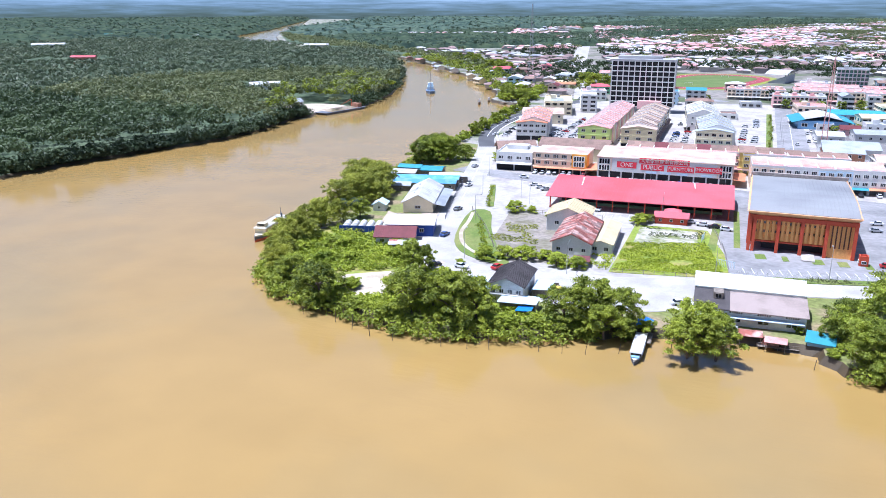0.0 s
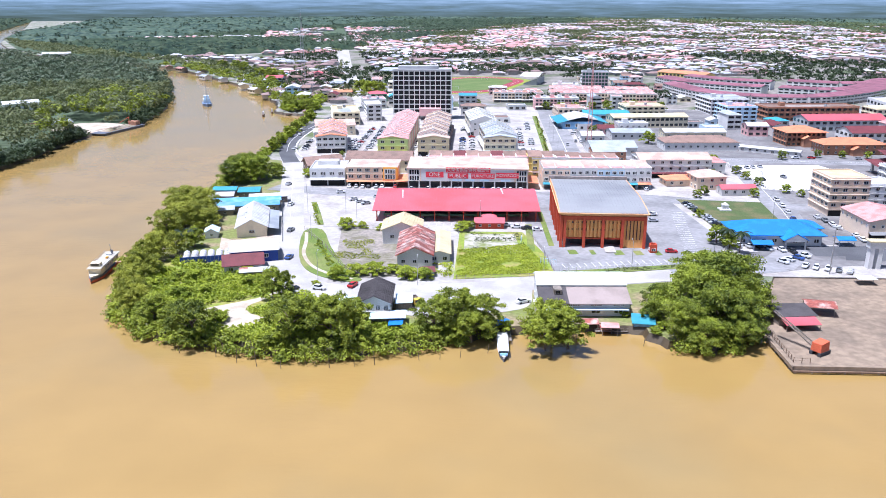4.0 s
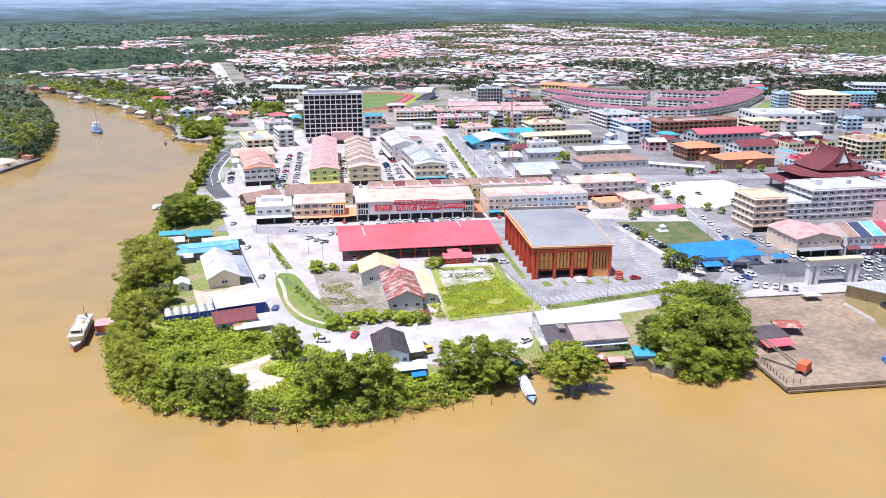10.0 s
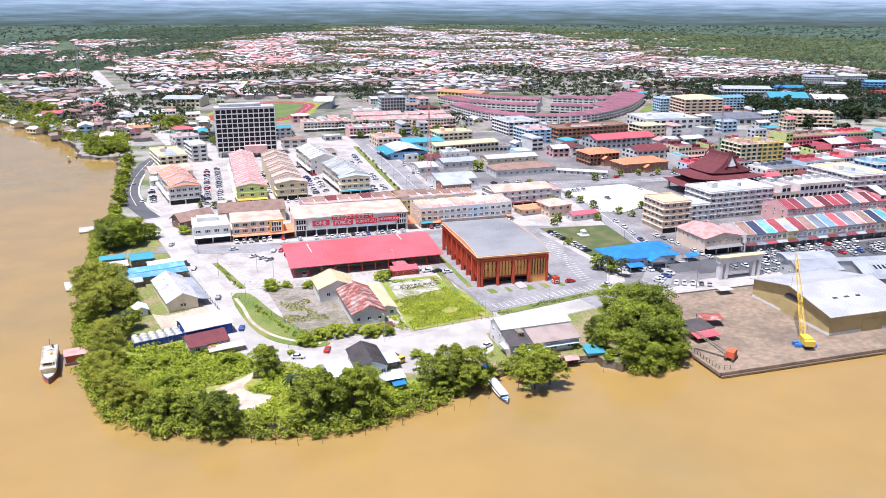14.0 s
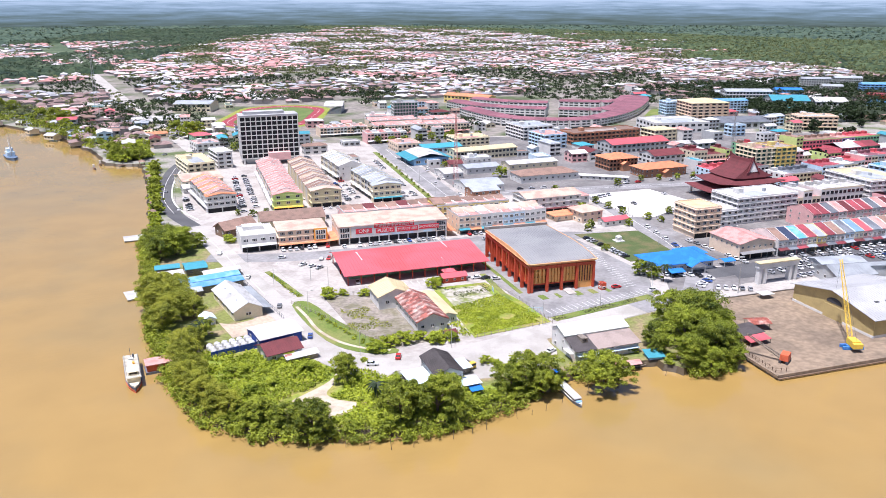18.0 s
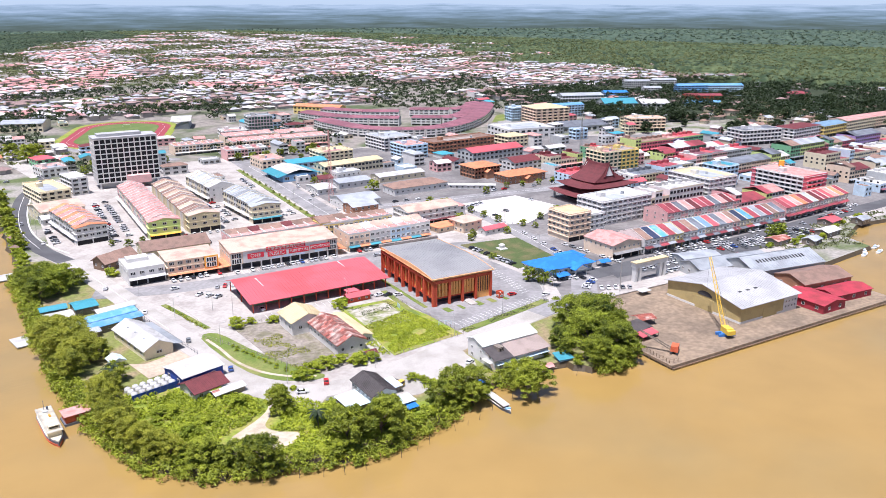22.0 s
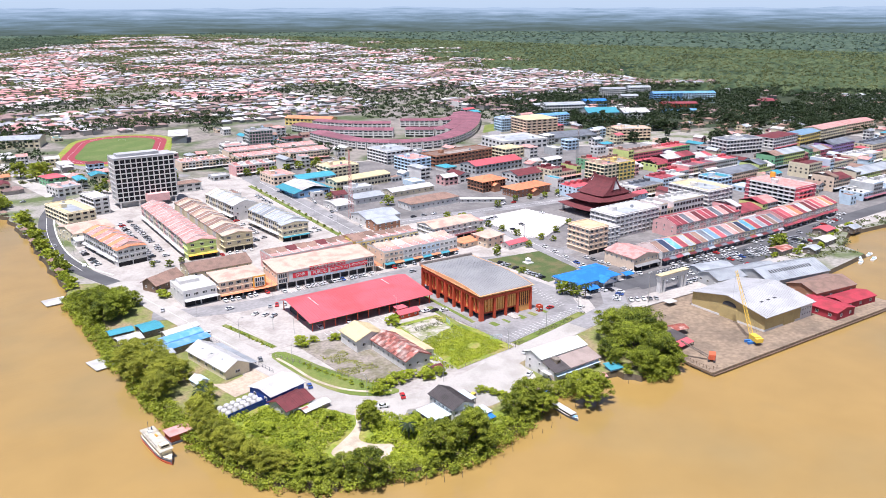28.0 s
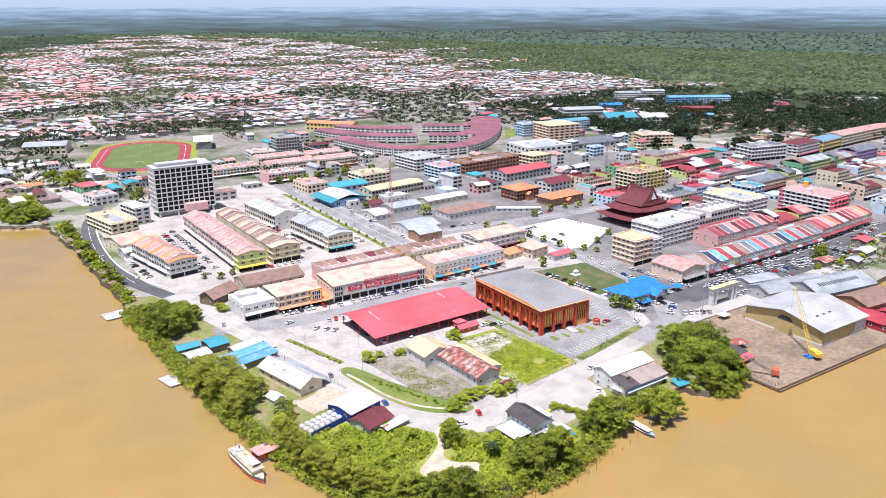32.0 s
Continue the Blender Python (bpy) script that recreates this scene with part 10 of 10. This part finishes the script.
def tree(kind, x, y, s=1.0, z=None, flat=1.0):
    name, lab = TREE_WORDS[kind]
    crown, trunk, limbs = trnd.choice(KINDS[kind])
    t = thing(name, lab, "shrub" if "shrub" in name else "tree", pose(x, y, G if z is None else z, 0, 0, trnd.uniform(0, 360)), lab.split(" ")[0] + " trees")
    sc = Matrix.Diagonal((s, s, s * flat, 1))
    part("crown", crown, None, t, m=sc)
    if kind != "shrub":
        part("trunk", trunk, None, t, m=sc)
    if kind not in ("shrub", "dark", "small"):
        part("bough", limbs, None, t, m=sc)


for x, y, s in ((38, 187, 1.05), (47, 192, 1.15), (52, 201, 1.0), (42, 178, 0.9), (33, 176, 0.7), (48, 179, 0.72), (37, 170.5, 0.5), (47, 172, 0.45), (57, 192, 0.55), (30, 193, 0.55), (27, 187, 0.4), (45, 205, 0.95), (51, 186, 0.8)):
    tree("big", x, y, s)
for x, y, s, tall in ((-2, 173, 1.05, 1), (2, 170.5, 0.9, 1), (-4, 169, 0.85, 0.9), (-20, 179, 0.95, 1), (-27, 178, 1.12, 1), (-33, 176, 0.95, 0.95), (-23, 173, 0.8, 0.9), (-59, 169, 1.2, 1.05), (-54, 171.5, 1.05, 1), (-70, 169.5, 1.15, 1),
                      (-65.5, 172.5, 0.9, 1.1), (-96, 170.5, 1.0, 1), (-102, 177, 0.8, 0.85), (-110, 180.5, 0.9, 0.85), (-81.5, 198, 0.75, 1.3), (-79, 202, 0.6, 1.25),
                      (-106, 180, 0.6, 0.8), (-123, 250, 0.7, 1)):
    tree("mangrove", x, y, s, flat=tall)
for x, y, s in ((-78, 168.5, 0.5), (-84, 169, 0.4), (-74, 168, 0.55), (-46, 171, 0.6), (-40, 173, 0.6), (-14, 178.5, 0.5), (29, 181, 0.45), (26, 178, 0.35), (20, 190, 0.3), (-116, 185.5, 0.6), (-95, 171, 0.4)):
    tree("bright", x, y, s, flat=0.8)
for x, y, s, tall in ((-118, 187, 0.5, 1.15), (-121, 191, 0.55, 1.2), (-124, 197, 0.55, 1.2), (-127, 203, 0.5, 1.25), (-129, 210, 0.55, 1.2), (-126, 209, 0.45, 1.1), (-130, 217, 0.55, 1.2), (-131, 225, 0.55, 1.25), (-130, 234, 0.6, 1.2), (-126, 241, 0.5, 1.2), (-121, 196, 0.4, 1.1), (-126, 218, 0.45, 1.1)):
    tree("bank", x, y, s, flat=tall)
for x, y, s in ((-137, 262, 0.75), (-133, 270, 0.85), (-137, 279, 0.9), (-140, 288, 0.95), (-133, 288, 0.9), (-138, 297, 0.8), (-130, 279, 0.75), (-126, 272, 0.6), (-139, 352, 0.75), (-132, 357, 0.85), (-140, 363, 0.8), (-129, 366, 0.75), (-136, 371, 0.8), (-143, 377, 0.6), (-122, 368, 0.5)):
    tree("bank" if y < 320 else "big", x, y, s)
brnd = random.Random(9)
for i in range(46):
    x, y = brnd.uniform(-126, -88), brnd.uniform(180, 232)
    if not (-101 < x and 183 < y < 206) and not (x > -94 and y > 214) and y < 222 and y > 178 + abs(x + 95) * 0.3:
        tree("bright", x, y, brnd.uniform(0.45, 0.8), flat=0.75)
for x, y, s in ((-66, 219, 0.8), (-60, 222, 0.7), (-55, 223, 0.8), (-49, 224, 0.6), (-44, 219, 0.8), (-38, 219, 0.7), (-72, 277, 0.8), (-66, 278, 0.5), (-27, 276, 0.75), (-24, 279, 0.6), (-57, 274, 0.6), (-106, 372, 0.8), (-72, 212, 0.3), (-66, 192, 0.7), (-70, 188, 0.8), (-74, 193, 0.5), (-33, 198, 0.5), (-30, 194, 0.5), (-28, 190, 0.5)):
    tree("bright", x, y, s, flat=0.8)
for i in range(80):
    t = brnd.uniform(0, 1)
    x, y = -144.5 - 5.5 * t + brnd.uniform(0.4, 4.2), 410 + 185 * t
    tree("shrub" if brnd.random() < 0.7 else "small", x, y, brnd.uniform(0.9, 1.6))
for i in range(14):
    tree("shrub", -84.5 - 8 * i / 14 + brnd.uniform(-0.6, 0.6), 282 + 34 * i / 14, 0.35)
for i in range(16):
    tree("shrub", -80 + 13 * i / 16 + brnd.uniform(-1, 1), 258 - 36 * i / 16, 0.4)
for x, y, s in ((-168, 622, 0.9), (-158, 622, 0.9), (-176, 632, 1.0), (-165, 640, 1.1), (-180, 650, 1.0), (-168, 660, 1.1), (-230, 800, 1.2), (-240, 840, 1.4), (-250, 870, 1.5), (-262, 880, 1.4), (-236, 860, 1.3), (-300, 950, 1.5), (-320, 980, 1.5), (-340, 985, 1.5), (-120, 720, 1.5), (-130, 740, 1.4), (-112, 735, 1.3)):
    tree("mangrove", x, y, s)
for x, y, s in ((102, 405, 0.8), (106, 409, 0.7), (95, 374, 0.6), (83, 340, 0.5), (78, 334, 0.45), (104, 336, 0.5), (70, 300, 0.4), (100, 420, 0.6), (86, 478, 0.9), (58, 520, 0.6), (72, 530, 0.6), (150, 428, 0.6), (173, 436, 0.5), (186, 434, 0.5), (200, 433, 0.5), (214, 434, 0.5), (122, 345, 0.5), (126, 338, 0.4), (114, 360, 0.5), (113, 374, 0.5), (112, 388, 0.5), (140, 352, 0.5), (160, 362, 0.5),
                (-98, 426, 0.4), (-90, 420, 0.5), (-82, 424, 0.4), (228, 250, 1.0), (236, 252, 0.9), (36, 640, 0.8), (48, 636, 0.8), (60, 636, 0.8), (74, 640, 0.8), (86, 642, 0.9), (100, 640, 0.8), (-84, 640, 0.9), (-76, 660, 0.9), (-60, 640, 0.8), (-90, 690, 0.9), (-20, 660, 0.7), (110, 655, 0.8), (130, 640, 0.8), (84, 616, 0.6), (66, 262, 0.8), (69, 256, 0.7)):
    tree("dark", x, y, s)
for i in range(70):
    tree("grove", brnd.uniform(440, 900), brnd.uniform(500, 760), brnd.uniform(0.9, 1.7))
for i in range(26):
    tree("bright", brnd.uniform(-180, -152), brnd.uniform(616, 690), brnd.uniform(0.8, 1.2))
for x, y, s in ((212, 240, 0.5), (228, 236, 0.6), (240, 241, 0.5), (252, 236, 0.55), (276, 244, 0.6), (290, 250, 0.5), (310, 252, 0.6)):
    tree("bright", x, y, s)
for x, y, w, d, r, mt in ((222, 243, 12, 8, 4, "roof_rust"), (238, 233, 9, 7, 10, "roof_steel"), (262, 240, 14, 8, 6, "roof_white"), (284, 254, 12, 9, 8, "roof_red"), (303, 246, 10, 7, 5, "roof_steel")):
    block("shed", f"low shed with a {mt.replace('roof_', '')} tin roof by the inlet", x, y, w, d, r, 3.0, "old_timber", mt, "gable", 1, 2, 1, 1.2)
weeds_inlet = [(204, 230), (262, 218), (300, 246), (420, 240), (420, 258), (270, 258), (206, 246)]
for i in range(18):
    tree("small", 20 + 4 * i / 18 + brnd.uniform(-1, 1), 392 + 205 * i / 18, 0.4)


def palm(x, y, h=9, s=1.0):
    t = thing("coconut_palm", "slender coconut palm with drooping fronds", "palm", pose(x, y, G, 0, 0, trnd.uniform(0, 360)), "palms")
    part("trunk", shared(f"palm_trunk{h}", lambda: MB().tube((0, 0, -0.3), (0.5, 0.2, h), 0.2, 0.13, 6), "bark"), None, t)

    def frond():
        mb = MB()
        for i in range(6):
            t0, t1 = i / 6, (i + 1) / 6
            f = lambda t: (3.6 * t, 0.9 * t - 2.4 * t * t)
            w = lambda t: 0.55 * math.sin(math.pi * min(0.97, t * 0.9 + 0.1))
            (xa, za), (xb, zb) = f(t0), f(t1)
            for s in (-1, 1):
                mb.face([(xa, 0, za), (xb, 0, zb), (xb, s * w(t1), zb - 0.25), (xa, s * w(t0), za - 0.25)])
        return mb
    for i in range(13):
        part("frond", shared("palm_frond", frond, "leaf_dark"), None, t, m=pose(0.5, 0.2, h, 0, trnd.uniform(-15, 25), i * 27.7 + trnd.uniform(-8, 8)))


for x, y, h in ((-126, 243, 8), (-124, 250, 7), (68, 258, 7), (71, 251, 8), (58, 690, 8), (-74, 183, 6), (-87, 650, 8), (-80, 634, 8), (-92, 664, 8)):
    palm(x, y, h)


# ---- low growth ----
def fringe():
    """Bushes and hanging branches along the water's edge."""
    rng = np.random.default_rng(12)
    pts = []
    for (x, y), (x2, y2) in zip(BANK, BANK[1:]):
        L = math.hypot(x2 - x, y2 - y)
        for k in range(int(L * 6.5)):
            t = rng.uniform()
            pts.append((x + (x2 - x) * t, y + (y2 - y) * t, (y2 - y) / (L + 1e-6), -(x2 - x) / (L + 1e-6)))
    p = np.array(pts)
    gap = np.array([noise.noise((x * 0.11, y * 0.11, 8)) for x, y, _, _ in pts])
    keep = (gap > -0.55) & ~((p[:, 0] > -18) & (p[:, 0] < -9)) & ~((p[:, 0] > 5) & (p[:, 0] < 30)) & (p[:, 1] < 400)
    p = p[keep]
    side = rng.uniform(-2.5, 5.0, len(p))
    base = np.stack([p[:, 0] + p[:, 2] * side, p[:, 1] + p[:, 3] * side, np.full(len(p), 0.0)], 1)
    base[:, 2] = np.clip(1.9 - np.maximum(side, 0) * 0.5, 0.2, 2.0)
    quads_object("bank_bushes", crowns(base, rng.uniform(1.0, 2.9, len(p)), rng.uniform(1.0, 3.8, len(p)), 26, 0.55, 6, base=0.02), "leaf_mangrove", "mangrove bushes and hanging branches along the water's edge", "bushes")


fringe()


def weeds(name, ring, spacing, size, mats, seed, label, per=5, h=0.5, patch=None):
    p, rng = scatter(ring, spacing, seed)
    p = p[~inside(p[:, 0], p[:, 1], TRACK)]
    if patch is not None:
        nz = np.array([noise.noise((x * 0.13, y * 0.13, seed)) for x, y, _ in p])
        p = p[nz > patch]
    c = np.repeat(p, per, 0) + rng.normal(size=(len(p) * per, 3)) * [spacing * 0.4, spacing * 0.4, 0] + np.stack([np.zeros(len(p) * per)] * 2 + [rng.uniform(0.2, h, len(p) * per)], 1)
    quads_object(name, leaf_quads(c, rng.normal(size=c.shape) * 0.6 + [0, 0, 0.8], size, rng), mats, label, "weeds")


weeds("weeds", weeds_inlet, 1.8, 0.9, "leaf_olive", 48, "weeds on the waste ground by the inlet", 5, 0.9, 0.0)
weeds("creepers", [(-126, 200), (-124, 236), (-100, 229), (-88, 216), (-84, 208), (-86, 202), (-94, 196), (-102, 193), (-106, 183), (-118, 192)], 0.95, 0.66, "leaf_bright", 41, "dense mat of bright green creepers", 8, 1.6, -0.3)
weeds("creepers", [(-100, 182), (-84, 192), (-74, 206), (-64, 192), (-52, 182), (-38, 178), (-62, 170), (-96, 174)], 0.95, 0.66, "leaf_bright", 42, "dense mat of green undergrowth under the trees", 8, 1.4, -0.35)
weeds("weeds", [(-28, 250), (-4, 258), (3, 226), (-28, 221)], 0.55, 0.42, "leaf_bright", 43, "tall bright weeds in the fenced lot", 6, 0.5, -0.3)
weeds("weeds", [(-28, 273), (-5, 273), (-4, 250), (-28, 250)], 1.0, 0.45, "leaf_olive", 44, "patches of weeds on the old floor", 5, 0.4, 0.04)
weeds("weeds", [(-70, 262), (-60, 262), (-52, 228), (-44, 222), (-62, 220), (-72, 244)], 0.8, 0.4, "leaf_yellow", 45, "brown-green weeds along the edge of the bare lot", 5, 0.45, 0.0)
weeds("weeds", [(-40, 232), (-30, 236), (-29, 220), (-44, 219)], 1.0, 0.7, "leaf_bright", 46, "bright weeds before the godown", 5, 0.8, -0.2)
weeds("hedge", [(6, 224.6), (57, 235.4), (57, 238), (6, 227.4)], 0.9, 0.5, "leaf_olive", 47, "rough grass and hedge on the verge", 4, 0.6, -0.05)


# ---- painted lines ----
def bays(name, x0, y0, x1, y1, n, length, rot, label):
    b = thing(name, label, "markings", pose(0, 0, G + 0.17), kind="structure")
    me = shared(f"bay_line{length}", lambda: MB().box(-0.09, 0, 0, 0.09, length, 0.01), "line_paint")
    for i in range(n):
        t = i / (n - 1)
        part("bay_line", me, None, b, m=pose(x0 + (x1 - x0) * t, y0 + (y1 - y0) * t, 0, 0, 0, rot))


bays("parking_bays", 8, 231, 56, 240, 20, 4.8, 10, "white parking bay lines by the verge")
bays("parking_bays", 52, 250, 60, 306, 22, 5.0, -82, "white parking bay lines beside the hall")
bays("parking_bays", -58, 279.5, -8, 283, 18, 4.6, 0, "white parking bay lines before the market")
bays("parking_bays", -52, 341.5, 2, 341, 22, 5.0, 0, "white parking bay lines before the showroom")
for pts, w in (([(-97, 288), (-104, 322), (-113, 366), (-121, 402)], 0.2), ([(31, 378), (32, 440), (34, 520), (36, 610)], 0.25), ([(62, 432), (130, 425), (215, 418)], 0.22), ([(96, 262), (106, 300), (112, 340), (120, 400)], 0.22), ([(-133, 440), (-139, 480), (-138, 530), (-132, 580)], 0.25)):
    ribbon("lane_line", pts, w, G + 0.19, "line_paint", "white painted centre line of the road", th=0.03, category="markings")
ribbon("verge_wall", [(-2, 250), (-1, 285)], 2.6, G + 0.2, "lawn", "narrow grass strip beside the hall", category="verge")
ribbon("hall_verge", [(5.6, 256), (5.0, 305)], 2.0, G + 0.24, "lawn", "narrow grass strip along the hall's columns", category="verge")
m = thing("monument", "small white monument on the lawn", "monument", pose(84, 312, G))
part("plinth", MB().box(-2.4, -2.4, 0, 2.4, 2.4, 0.6), "white_paint", m)
part("shrine", MB().box(-1.2, -1.2, 0.6, 1.2, 1.2, 2.4), "white_paint", m)
part("dome", MB().solid([(-1.4, -1.4, 2.4), (1.4, -1.4, 2.4), (1.4, 1.4, 2.4), (-1.4, 1.4, 2.4)], [(-0.2, -0.2, 3.4), (0.2, -0.2, 3.4), (0.2, 0.2, 3.4), (-0.2, 0.2, 3.4)]), "white_paint", m)
